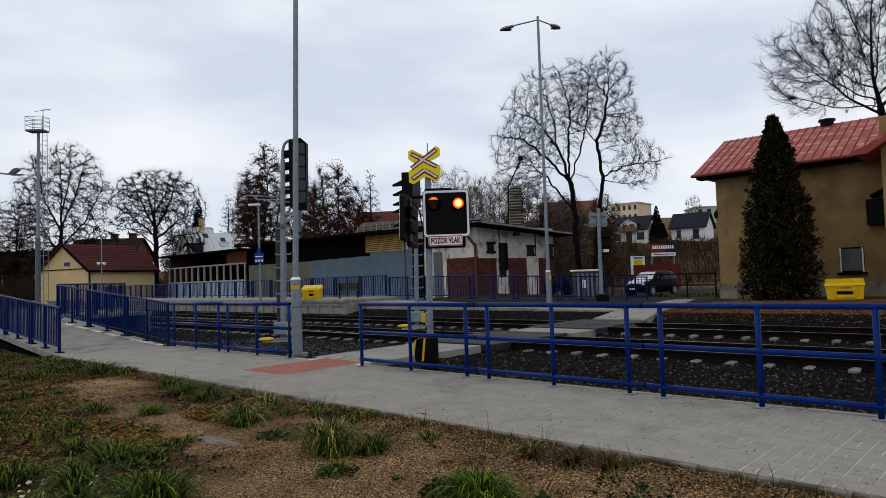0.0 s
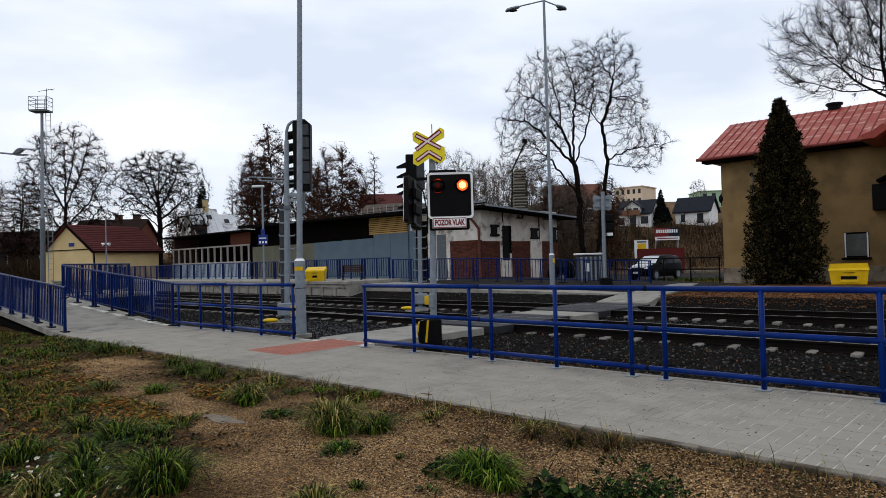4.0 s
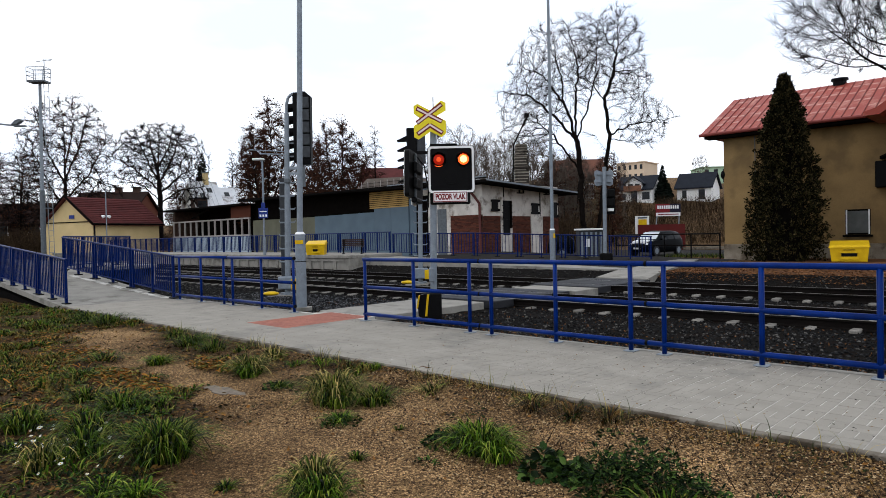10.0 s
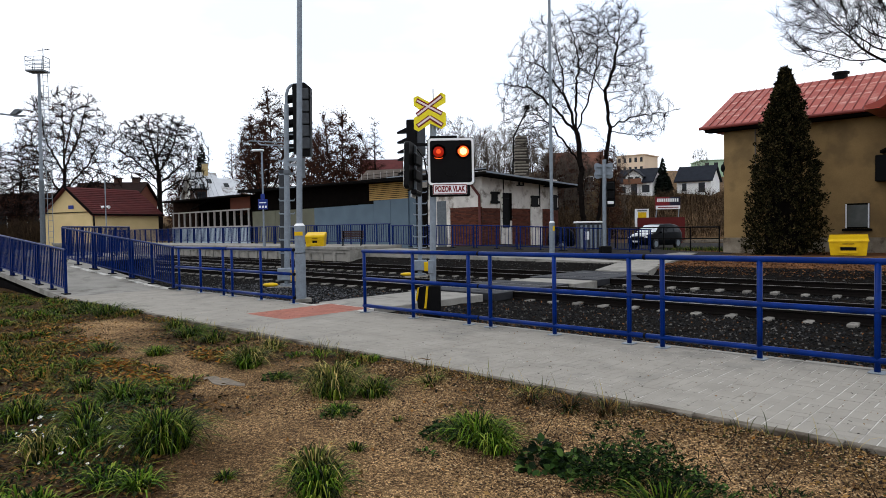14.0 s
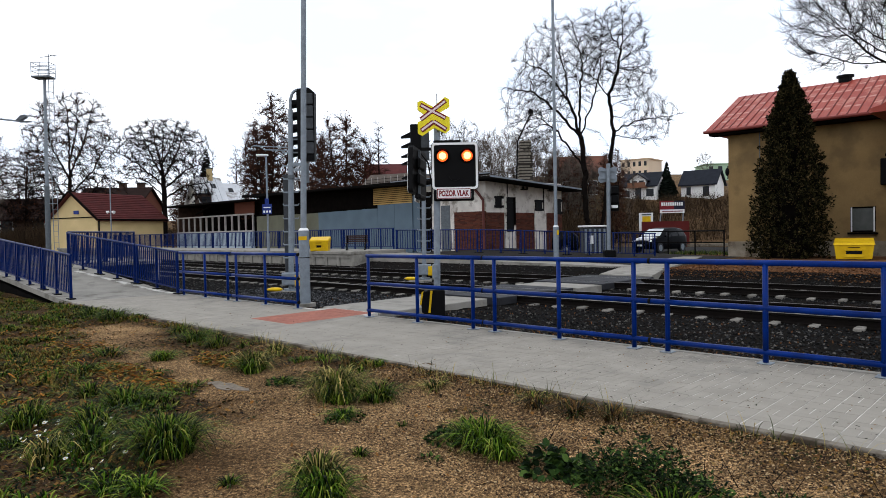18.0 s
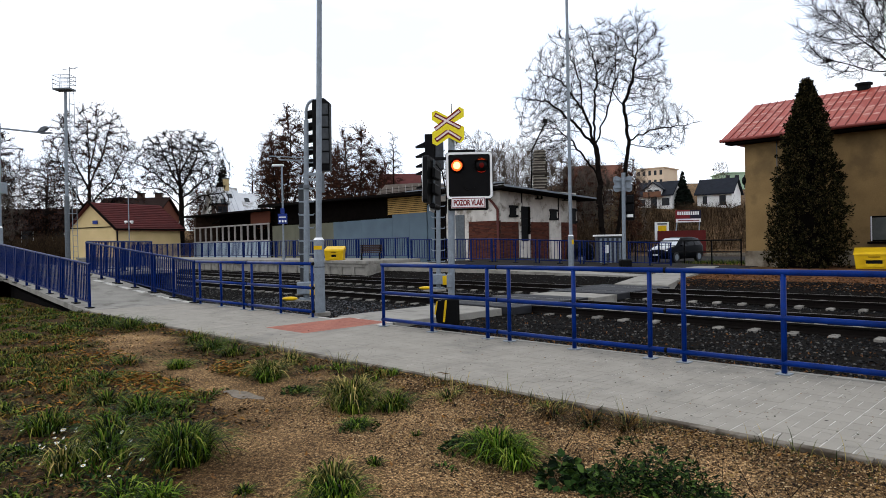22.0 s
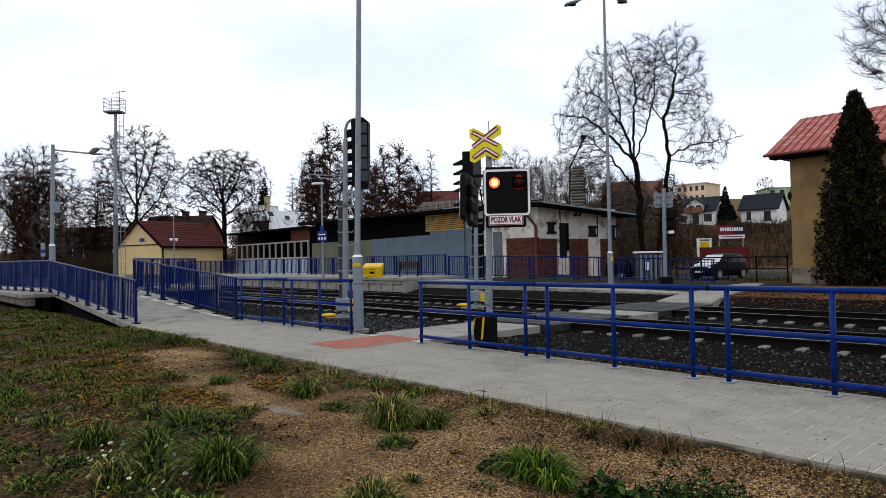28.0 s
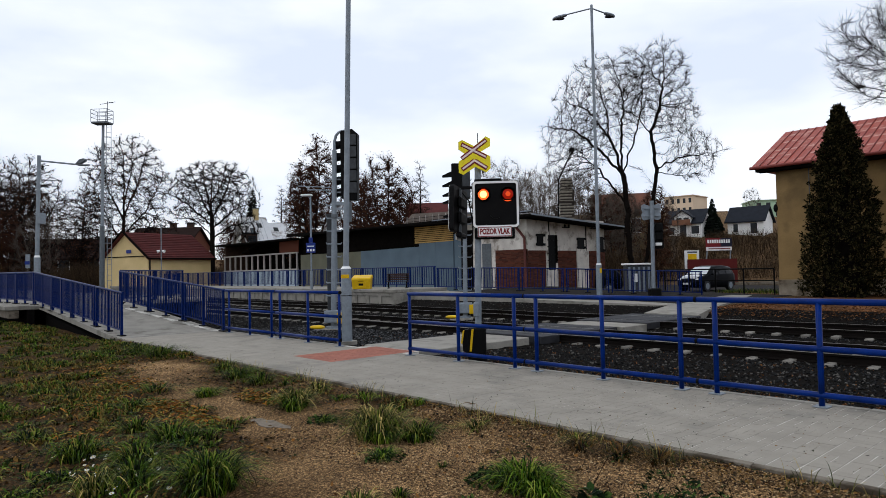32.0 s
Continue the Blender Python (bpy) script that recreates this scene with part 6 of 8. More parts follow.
def block(at, w, d, h, m, label, rows, cols):
    t = thing("apartment_block", at, label, "apartment block")
    part("wall", Mesh().box(0, 0, -12, w, d, h), m, t)
    part("roof", Mesh().box(-0.3, -0.3, h, w + 0.3, d + 0.3, h + 0.22), m, t)
    for r in range(rows):
        for c in range(cols):
            x, z = (c + 0.3) * w / cols, h - 1.75 - r * 2.4
            part("window", Mesh().box(x, -0.06, z, x + w / cols * 0.45, -0.002, z + 1.2), GLASSD, t)
    return t


block(VP(46.6, 178, 12, -40), 7.6, 9, 7.3, YBLOCK, "cream-coloured apartment block on the hill", 3, 5)
block(VP(71.0, 182, 12, -4), 9.6, 10, 6.3, GBLOCK, "pale green apartment block on the hill", 3, 4)
gable_house(VP(13.0, 80, 0.5, -6), 6.3, 8, 7.4, 9.8, mat("old_ochre_wall", (0.2, 0.14, 0.07), (0.1, 0.07, 0.04), 0.7, 0.95, bump=0.2), mat("faded_orange_tiles", (0.14, 0.052, 0.03), (0.08, 0.032, 0.02), 1, 0.85), "old house with a faded orange roof behind the trees", [(1, 5.0, 2, 6.6), (4, 5.0, 5, 6.6)])
gable_house(VP(-9.3, 76, 0.5, 0), 4.2, 7, 6.0, 8.9, BRICKS, TILEROOF, "house with a dark red roof behind the shed", [])
PALEROOF = mat("weathered_pale_sheet", (0.72, 0.73, 0.74), (0.55, 0.56, 0.58), 0.9, 0.6, bump=0.2, spots=(0.25, 0.23, 0.21), spot_scale=0.8)
wh = gable_house(VP(-27.4, 75.2, 0.5, 38), 2.6, 7, 4.0, 7.7, WHITEWALL, PALEROOF, "house with a pale roof and a yellow chimney", [])
for x, v in ((0.5, 0.45), (1.5, 0.62)):
    y, z = 3.5 * v, 4.0 + 3.7 * v + 0.24
    part("skylight", Mesh().add([(x, y, z), (x + 0.6, y, z), (x + 0.6, y + 0.55, z + 0.58), (x, y + 0.55, z + 0.58)], [(0, 1, 2, 3)]), GLASSD, wh, "dark roof window")
part("chimney", Mesh().box(1.4, 3.1, 6.8, 1.95, 3.65, 8.9), YELLOWPL, wh, "yellow chimney")
part("chimney_cap", Mesh().box(1.34, 3.04, 8.9, 2.01, 3.71, 9.02), GREYST, wh)
wd_ = part("dormer", Mesh().box(-0.35, 0.5, 4.3, 0.9, 2.6, 5.7), BROWNBOARD, wh, "dark brown boarded dormer")
part("dormer_roof", Mesh().box(-0.5, 0.3, 5.7, 1.05, 2.8, 5.82), SLATE, wd_)
for x in (-0.25, 0.3):
    part("pane", Mesh().box(x, 0.47, 4.75, x + 0.5, 0.499, 5.45), GLASSD, wd_)
for i in range(5):
    part("roof_seam", Mesh().tube((0.2 + i * 0.52, 0.0, 4.25), (0.2 + i * 0.52, 3.45, 7.9), 0.014, n=4), GALV, wh)
wing = gable_house(VP(-25.6, 77.9, 0.5, 38), 2.4, 6.4, 4.0, 7.1, WHITEWALL, PALEROOF, "lower wing with a pale sheet roof", [])
part("skylight", Mesh().add([(0.8, 2.0, 6.18), (1.4, 2.0, 6.18), (1.4, 2.55, 6.71), (0.8, 2.55, 6.71)], [(0, 1, 2, 3)]), GLASSD, wing, "dark roof window")
part("verge", Mesh().tube((-0.4, 0.0, 4.3), (-0.4, 3.2, 7.4), 0.07, n=4), BLACK, wing, "dark verge board")
OLDTILES = mat("dark_brown_tiles", (0.024, 0.013, 0.011), (0.016, 0.01, 0.008), 2, 0.9, spec=0.05)
bh = gable_house(VP(-50.8, 90, 1, 4), 8.6, 9, 4.9, 7.4, BRICKS, OLDTILES, "large dark-roofed house far behind the hut", [])
for x in (4.4, 6.9):
    part("chimney", Mesh().box(x, 4.2, 7.0, x + 0.9, 4.8, 8.15), BROWNBOARD, bh, "sooty brick chimney")
    part("chimney_cap", Mesh().box(x - 0.1, 4.1, 8.151, x + 1.0, 4.9, 8.27), OLDTILES, bh, "dark chimney cap")
gable_house(VP(-66, 88, 1, 10), 16, 9, 3.2, 6.0, BROWNBOARD, OLDTILES, "dark brown house behind bare trees", [(2, 1, 3.4, 3), (6, 1, 7.4, 3), (10, 1, 11.4, 3)])
ch = thing("chimney_stack", VP(7.2, 60, 1.3), "old brick chimney stack above the shed", "chimney")
PALECOURSE = mat("pale_sooty_brick", (0.3, 0.27, 0.22), (0.17, 0.15, 0.12), 5, 0.9, bump=0.4)
DARKCOURSE = mat("dark_sooty_brick", (0.055, 0.045, 0.038), (0.03, 0.025, 0.022), 5, 0.95, bump=0.4, spec=0.1)
crng = random.Random(71)
part("shaft", Mesh().box(-0.6, 0.05, -1.8, 0.6, 1.15, 7.1), DARKCOURSE, ch, "sooty brick shaft")
for i in range(14):
    z, o = 3.4 + i * 0.27, crng.uniform(0.0, 0.03)
    part("brick_course", Mesh().box(-0.63 - o, 0.02 - o, z, crng.uniform(0.3, 0.63) + o, 1.18, z + crng.uniform(0.1, 0.17)), PALECOURSE, ch, "pale weathered brick course")
part("band", Mesh().box(-0.72, -0.1, 6.0, 0.72, 1.3, 6.16), DARKCOURSE, ch)
part("neck", Mesh().box(-0.5, 0.1, 7.1, 0.5, 1.1, 8.2), PALECOURSE, ch)
for i in range(4):
    part("brick_course", Mesh().box(-0.52, 0.07, 7.18 + i * 0.26, 0.52, 1.13, 7.28 + i * 0.26), DARKCOURSE, ch)

fl = thing("flue_pipe", VP(6.21, 59, 0.3), "tall blackened steel flue pipe with a cap", "flue")
part("pipe", Mesh().path([(0, 0, -0.6), (0.02, 0, 5.5), (0.16, 0, 9.0), (0.75, 0, 10.2), (1.35, 0, 11.4)], 0.065, 8), BLACK, fl)
part("cap", Mesh().box(1.13, -0.22, 11.4, 1.57, 0.22, 11.75, 0.04), BLACK, fl, "dark square cap")


# ---------------------------------------------------------------- bare trees
def colonise(rng, stem, crown, n, step, kill, limbs=(), spread=0.0):
    """Nodes and parents of a branching that grows from a stem and its main limbs into the open space of a crown."""
    nodes, parent, head = [], [], []
    for a, b in zip(stem, stem[1:]):
        a, b = np.array(a, float), np.array(b, float)
        k = max(1, int(round(np.linalg.norm(b - a) / step)))
        for i in range(k):
            nodes.append(a + (b - a) * i / k + np.array([rng.gauss(0, .03), rng.gauss(0, .03), 0]) * (len(nodes) > 1))
            parent.append(len(nodes) - 2)
            head.append((b - a) / np.linalg.norm(b - a))
    trunk_n = len(nodes)
    for limb in limbs:
        lean = rng.uniform(-0.35, 0.35)
        start = np.array([limb[0][0], 0.0, limb[0][1]])
        k = min(range(len(nodes)), key=lambda i: np.linalg.norm(nodes[i] - start))
        far = 0.0
        for x, z in limb[1:]:
            a = nodes[k]
            far += abs(x - a[0]) + 0.3 * abs(z - a[2])
            b = np.array([x, lean * far, z])
            cuts = max(1, int(round(np.linalg.norm(b - a) / step)))
            for i in range(cuts):
                nodes.append(a + (b - a) * (i + 1) / cuts + np.array([rng.gauss(0, .04), rng.gauss(0, .04), rng.gauss(0, .04)]))
                parent.append(k)
                head.append((b - a) / np.linalg.norm(b - a))
                k = len(nodes) - 1
    pts = []
    total = sum(c[6] for c in crown)
    for cx, cy, cz, rx, ry, rz, share in crown:
        for i in range(int(n * share / total)):
            v = np.array([rng.gauss(0, 1), rng.gauss(0, 1), rng.gauss(0, 1)])
            v = v / np.linalg.norm(v) * rng.random() ** 0.42
            pts.append((cx + v[0] * rx, cy + v[1] * ry, cz + v[2] * rz))
    pts = np.array(pts)
    near = np.full(len(pts), 1e9)
    who = np.zeros(len(pts), int)

    def update(k0):
        for k in range(k0, len(nodes)):
            d = np.linalg.norm(pts - nodes[k], axis=1)
            m = d < near
            near[m] = d[m]
            who[m] = k
    update(trunk_n // 2 if limbs else trunk_n // 3)
    alive = np.ones(len(pts), bool)
    hub = lerp(np.array(stem[0], float), np.array(stem[-1], float), 0.6)
    for it in range(90):
        alive &= near > kill
        if not alive.any():
            break
        idx = np.where(alive)[0]
        pull = {}
        for i in idx:
            v = pts[i] - nodes[who[i]]
            pull.setdefault(int(who[i]), []).append(v / (np.linalg.norm(v) + 1e-9))
        k0 = len(nodes)
        for k, vs in pull.items():
            v = np.mean(vs, axis=0) + 0.35 * head[k] + np.array([rng.gauss(0, .09), rng.gauss(0, .09), rng.gauss(0, .08) + 0.06])
            if spread:
                out = nodes[k] - hub
                v = v + 0.1 * spread * out / (np.linalg.norm(out) + 1e-9)
            v = v / (np.linalg.norm(v) + 1e-9)
            q = nodes[k] + v * step * rng.uniform(.8, 1.15)
            nodes.append(q)
            parent.append(k)
            head.append(v)
        update(k0)
    return nodes, parent, head, trunk_n


def tree_meshes(seed, stem, crown, n, step, kill, trunk_r, fine, twigs, twig_len, leaves=0, limb_lines=(), rise=0.2, spread=0.0):
    rng = random.Random(seed)
    nodes, parent, head, trunk_n = colonise(rng, stem, crown, n, step, kill, limb_lines, spread)
    count = [0] * len(nodes)
    kids = [[] for _ in nodes]
    for k, p in enumerate(parent):
        if p >= 0:
            kids[p].append(k)
    for k in range(len(nodes) - 1, -1, -1):
        count[k] = max(1, count[k])
        if parent[k] >= 0:
            count[parent[k]] += count[k]
    power = math.log(trunk_r / fine) / math.log(count[0])
    rad = [fine * c ** power * (1.0 if k < trunk_n else 0.92 if limb_lines else 0.7) for k, c in enumerate(count)]
    trunk, limbs, fine_m, leaf = Mesh(), [], Mesh(), Mesh()
    owner = {}
    for k, p in enumerate(parent):
        if p < 0:
            owner[k] = trunk
            continue
        o = owner[p]
        if k >= trunk_n and (o is trunk):
            big = max(kids[p], key=lambda c: count[c])
            if not (k == big and rad[k] > 0.5 * trunk_r and p >= trunk_n - 1):
                o = Mesh()
                limbs.append(o)
        owner[k] = o
        thick = rad[k] > fine * 2.6 or o is trunk
        r0 = min(rad[p], rad[k] * 1.35)
        (o if thick else fine_m).tube(nodes[p], nodes[k], r0, rad[k], 8 if o is trunk else 5 if thick else 3, cap=False)
    hub = Vector(stem[0]).lerp(Vector(stem[-1]), 0.6)
    tips = [k for k in range(trunk_n, len(nodes)) if count[k] < 9]
    ends = []
    for i in range(twigs):
        k = rng.choice(tips)
        p = Vector(nodes[k]).lerp(Vector(nodes[parent[k]]), rng.random())
        d = (Vector(head[k]) + Vector((rng.gauss(0, 1), rng.gauss(0, 1), rng.gauss(0, 1))).normalized() * 0.62 + (p - hub).normalized() * 0.6 * spread).normalized()
        ln = twig_len * rng.uniform(.35, 1.25)
        up = Vector((0, 0, rise * rng.uniform(.3, 1.5)))
        bits = ((fine * .8, 1.0),) if fine > 0.012 else ((fine * .78, .5), (fine * .6, .5)) if fine > 0.0105 else ((fine * .75, .36), (fine * .62, .34), (fine * .5, .3))
        for b, (q, cut) in enumerate(bits):
            m1 = p + d * ln * cut
            if b < len(bits) - 1:
                fine_m.tube(p, m1, q, q * .8, 3, cap=False)
            else:
                s0 = d.orthogonal().normalized() * q * 1.1
                s1 = d.cross(s0)
                fine_m.add([p + s0, p - s0 * .5 + s1 * .87, p - s0 * .5 - s1 * .87, m1], [(0, 1, 3), (1, 2, 3), (2, 0, 3)])
            p, d = m1, (d + up + Vector((rng.gauss(0, .1), rng.gauss(0, .1), rng.gauss(0, .1)))).normalized()
            ends.append(p)
    for i in range(leaves):
        p = rng.choice(ends) + Vector((rng.uniform(-.12, .12), rng.uniform(-.12, .12), rng.uniform(-.15, .08)))
        s = rng.uniform(0.035, 0.085)
        a, b = Vector((rng.uniform(-1, 1), rng.uniform(-1, 1), rng.uniform(-1, 1))).normalized() * s, Vector((rng.uniform(-1, 1), rng.uniform(-1, 1), rng.uniform(-1, 1))).normalized() * s
        leaf.add([p - a, p + b, p + a, p - b], [(0, 1, 2, 3)])
    return trunk, limbs, fine_m, leaf


def tree(at, seed, label, stem, crown, name="tree", twig_mat=None, n=600, step=0.45, kill=0.6, trunk_r=0.22, fine=0.008, twigs=3500, twig_len=0.6, leaves=0, limb_lines=(), rise=0.2, spread=0.0):
    trunk, limbs, fine_m, leaf = tree_meshes(seed, stem, crown, n, step, kill, trunk_r, fine, twigs, twig_len, leaves, limb_lines, rise, spread)
    t = thing(name, at, label, "tree")
    part("trunk", trunk, BARK, t, smooth=True)
    for m in limbs:
        if m.f:
            part("limb", m, BARK, t)
    part("crown", fine_m, twig_mat or TWIG, t, "fine bare twigs")
    if leaves:
        part("leaves", leaf, DEADLEAF, t, "last withered leaves")
    return t


PALETWIG = mat("pale_twigs", (0.12, 0.098, 0.08), (0.07, 0.056, 0.046), 2, 0.95, spec=0.05)
# two-stemmed tree by the crossing
tree(VP(8.6, 40, -0.1), 11, "tall bare deciduous tree beside the parking area",
     [(-0.1, 0, -0.3), (-0.25, 0, 3.0), (-0.3, 0, 5.0), (-0.5, 0, 7.2)],
     [(-2.0, 0, 10.9, 2.6, 2.6, 3.4, 5), (-3.3, 0.2, 8.8, 2.05, 2.0, 2.7, 4.0), (0.0, 0, 11.8, 1.5, 1.9, 3.0, 1.5)], n=3200, step=0.27, kill=0.3, trunk_r=0.165, fine=0.0067, twigs=11500, twig_len=0.52,
     limb_lines=[[(-0.5, 7.2), (-1.1, 9.4), (-1.2, 11.0), (-2.0, 13.4)], [(-0.5, 7.2), (-0.5, 9.7), (-0.2, 11.5), (-0.8, 14.3)], [(-0.5, 7.2), (0.3, 9.3), (0.6, 10.8), (0.7, 13.7)], [(-0.2, 11.5), (0.9, 13.2)],
                 [(-0.5, 7.2), (-1.9, 8.6), (-3.2, 9.6), (-5.0, 9.9)], [(-0.35, 5.2), (-1.8, 7.1), (-2.9, 8.1)], [(-1.1, 9.4), (-2.4, 11.1), (-4.0, 12.0)]], rise=0.17, spread=0.45)
tree(VP(9.5, 40.4, -0.1), 23, "tall bare deciduous tree with upswept limbs",
     [(-0.5, 0, -0.3), (-0.1, 0, 1.5), (0.4, 0, 5.2), (0.7, 0, 7.4), (0.4, 0, 9.4), (1.0, 0, 11.2), (1.3, 0, 13.0), (1.3, 0, 14.7)],
     [(1.1, 0, 12.3, 1.85, 2.0, 2.9, 5), (2.7, 0, 8.2, 1.75, 1.5, 1.8, 2.6), (1.9, 0, 10.3, 1.35, 1.5, 1.5, 1.9), (-0.4, 0.2, 12.0, 1.1, 1.5, 2.2, 0.8)], n=2300, step=0.27, kill=0.3, trunk_r=0.115, fine=0.0067, twigs=9500, twig_len=0.52,
     limb_lines=[[(0.7, 7.3), (1.9, 7.9), (4.5, 8.2)], [(0.7, 7.1), (2.1, 6.9)], [(1.0, 11.4), (1.8, 12.1), (2.6, 12.4)], [(0.9, 11.2), (2.1, 11.3), (3.0, 11.5)],
                 [(1.2, 12.1), (0.4, 13.5), (0.2, 14.4)], [(0.4, 9.4), (-0.2, 10.5), (-1.4, 11.2)], [(0.6, 6.4), (-0.1, 7.3), (-0.9, 7.6)], [(1.4, 12.8), (2.3, 13.8)]], rise=0.17, spread=0.4)
# large tree behind the house
tree(VP(27.6, 37, 0), 5, "large spreading bare tree behind the red roof",
     [(0, 0, -0.3), (-0.6, 0, 5), (-2.0, 0, 8.2)], [(-4.9, 0, 12.6, 4.2, 3.5, 2.9, 4), (-1, 0, 15, 5.5, 4, 4.8, 4)], n=2500, step=0.42, kill=0.5, trunk_r=0.28, fine=0.0098, twigs=10500, twig_len=0.95)
# left cluster
t1 = tree(VP(-38.95, 69, 0.8), 31, "bare tree with withered reddish leaves", [(0, 0, -0.3), (-0.3, 0, 5), (-0.2, 0, 10.5), (-0.3, 0, 14.5)],
          [(0, 0, 10.3, 4.8, 4, 5.7, 5), (-1.5, 0, 5.0, 4.2, 3, 2.2, 1), (3.0, 0, 5.6, 2.6, 2.5, 2.0, .8)],
          limb_lines=[[(-0.2, 4.0), (-1.8, 6.6), (-3.4, 10.2)], [(-0.3, 5.0), (1.8, 7.6), (3.5, 11.0)], [(-0.3, 6.6), (-1.5, 10.0), (-2.2, 13.6)], [(-0.3, 7.0), (1.2, 10.6), (1.9, 14.0)], [(-0.2, 3.5), (2.6, 5.4), (4.2, 7.0)], [(-0.2, 3.4), (-2.8, 5.0), (-4.6, 6.4)], [(-0.2, 9.0), (0.7, 12.0), (0.8, 15.2)]],
          n=1700, step=0.42, kill=0.5, trunk_r=0.25, fine=0.0165, twigs=13500, twig_len=0.8, leaves=6500, spread=0.4)
t2 = tree(VP(-30.6, 71.8, 0.8), 37, "bare spreading tree behind the yellow hut", [(0, 0, -0.3), (0, 0, 5), (-0.1, 0, 8.2), (0.1, 0, 11.4)],
          [(0.1, 0, 9.7, 4.5, 3.8, 2.6, 6), (0.2, 0, 7.2, 4.9, 3.6, 1.7, 3), (2.9, 0, 5.0, 1.9, 1.8, 1.1, .8)],
          limb_lines=[[(0, 4.6), (-2.0, 6.3), (-4.7, 7.2)], [(0, 5.6), (-2.4, 7.7), (-4.5, 9.0)], [(0, 6.6), (-1.5, 9.1), (-2.3, 11.3)], [(0, 4.3), (1.9, 5.6), (4.2, 5.9)], [(0, 5.3), (2.1, 7.2), (4.7, 8.3)], [(0, 6.5), (1.6, 9.0), (2.4, 11.2)], [(0, 7.6), (-0.7, 9.8), (-0.8, 11.8)], [(0, 8.0), (0.9, 10.0), (1.2, 12.0)]],
          n=2000, step=0.34, kill=0.38, trunk_r=0.27, fine=0.0155, twigs=14500, twig_len=0.66, leaves=900, spread=0.3)
t2.scale = (1.08, 1.08, 1.09)
t3 = tree(VP(-16.2, 61, 0.5), 41, "slender bare tree behind the goods shed", [(0, 0, -0.3), (0, 0, 3.0), (0.2, 0, 8.0)],
          [(0.5, 0, 8.5, 2.0, 2, 5.2, 4), (-1.0, 0, 8.0, 1.5, 1.5, 3.6, 2), (0, 0, 4, 2.4, 2, 2.4, 1.5)],
          limb_lines=[[(0, 2.6), (-0.8, 6.0), (-1.1, 10.6)], [(0, 2.9), (1.2, 6.4), (2.0, 10.8)], [(0, 4.5), (0.7, 9.0), (0.6, 13.2)], [(0, 3.4), (-1.4, 5.6), (-2.0, 8.6)]],
          n=1100, step=0.4, kill=0.45, trunk_r=0.18, fine=0.017, twigs=9000, twig_len=0.85, leaves=5200, twig_mat=TWIGRED, spread=0.4)
t4 = tree(VP(-9.6, 61, 0.5), 43, "bushy bare tree with reddish twigs", [(0, 0, -0.3), (0, 0, 2.0), (0.2, 0, 6.0)],
          [(0, 0, 7.0, 2.9, 2.6, 4.9, 4), (1.2, 0, 4.5, 2.6, 2, 3.0, 2), (-1.8, 0, 5, 1.5, 1.6, 3, 1)],
          limb_lines=[[(0, 1.8), (-1.2, 5.0), (-2.2, 8.4)], [(0, 2.0), (1.4, 5.0), (2.6, 8.0)], [(0, 2.6), (0.5, 7.0), (0.6, 11.2)], [(0, 2.2), (-0.6, 7.0), (-0.9, 10.4)], [(0, 1.5), (2.2, 3.6), (3.4, 5.4)]],
          n=1100, step=0.4, kill=0.45, trunk_r=0.18, fine=0.017, twigs=9500, twig_len=0.85, leaves=7000, twig_mat=TWIGRED, spread=0.4)
t5 = tree(VP(-6.5, 64, 0.5), 47, "thin bare larch with short branches", [(0, 0, -0.3), (0, 0, 5), (0.1, 0, 12)],
          [(0, 0, 5.0, 1.5, 1.4, 4.4, 2), (0, 0, 8.5, .8, .8, 3.6, 1)], n=650, step=0.35, kill=0.4, trunk_r=0.13, fine=0.011, twigs=3200, twig_len=0.5, twig_mat=TWIGRED)
t6 = tree(VP(2.6, 72, 0.8), 53, "rounded bare tree behind the shed roof", [(0, 0, -0.3), (0, 0, 2.2)],
          [(0, 0, 7.0, 3.4, 3, 4.6, 4), (0, 0, 3.8, 3.0, 3, 2.4, 1)], n=620, step=0.5, kill=0.6, trunk_r=0.15, fine=0.0106, twigs=3200, twig_len=1.1, twig_mat=PALETWIG, rise=0.4)
for src, r, d, k, a in ((t4, -12.8, 66, .95, 60), (t4, -8.6, 66, .85, 140), (t3, -18.0, 64, .9, 80), (t6, 5.4, 74, 1, 90), (t6, 8.4, 72, 1, 200), (t6, 10.8, 78, 1.05, 280), (t6, -0.2, 78, .95, 30), (t6, 4.0, 70, .95, 310), (t6, 7.0, 80, 1.1, 150), (t6, 9.6, 70, .95, 20), (t4, 1.2, 76, .9, 100), (t6, 1.4, 74, 1.17, 130),
                        (t1, -47, 74, .72, 100), (t1, -53, 72, .8, 300), (t1, -58, 78, .9, 20), (t3, -50, 66, .7, 150), (t6, -47, 66, .75, 250),
                        (t5, -26.6, 84, .95, 10), (t6, -22.5, 84, .9, 70), (t4, -35, 88, .7, 270), (t6, 13.0, 66, .8, 120), (t4, 14.5, 74, .8, 220), (t4, 11.5, 70, .75, 120),
                        (t1, -50, 68, .95, 40), (t1, -56, 64, .85, 130), (t3, -60, 64, .9, 50), (t6, 12.4, 68, .9, 190), (t3, 16.4, 66, .7, 90), (t6, 17.8, 70, .8, 300), (t6, 69, 178, .7, 20), (t6, 77, 172, .8, 200)):
    tw = copy_thing(src, VP(r, d, ground_z(*V(r, d).xy) - 0.1, a))
    tw.scale = (k, k, k)


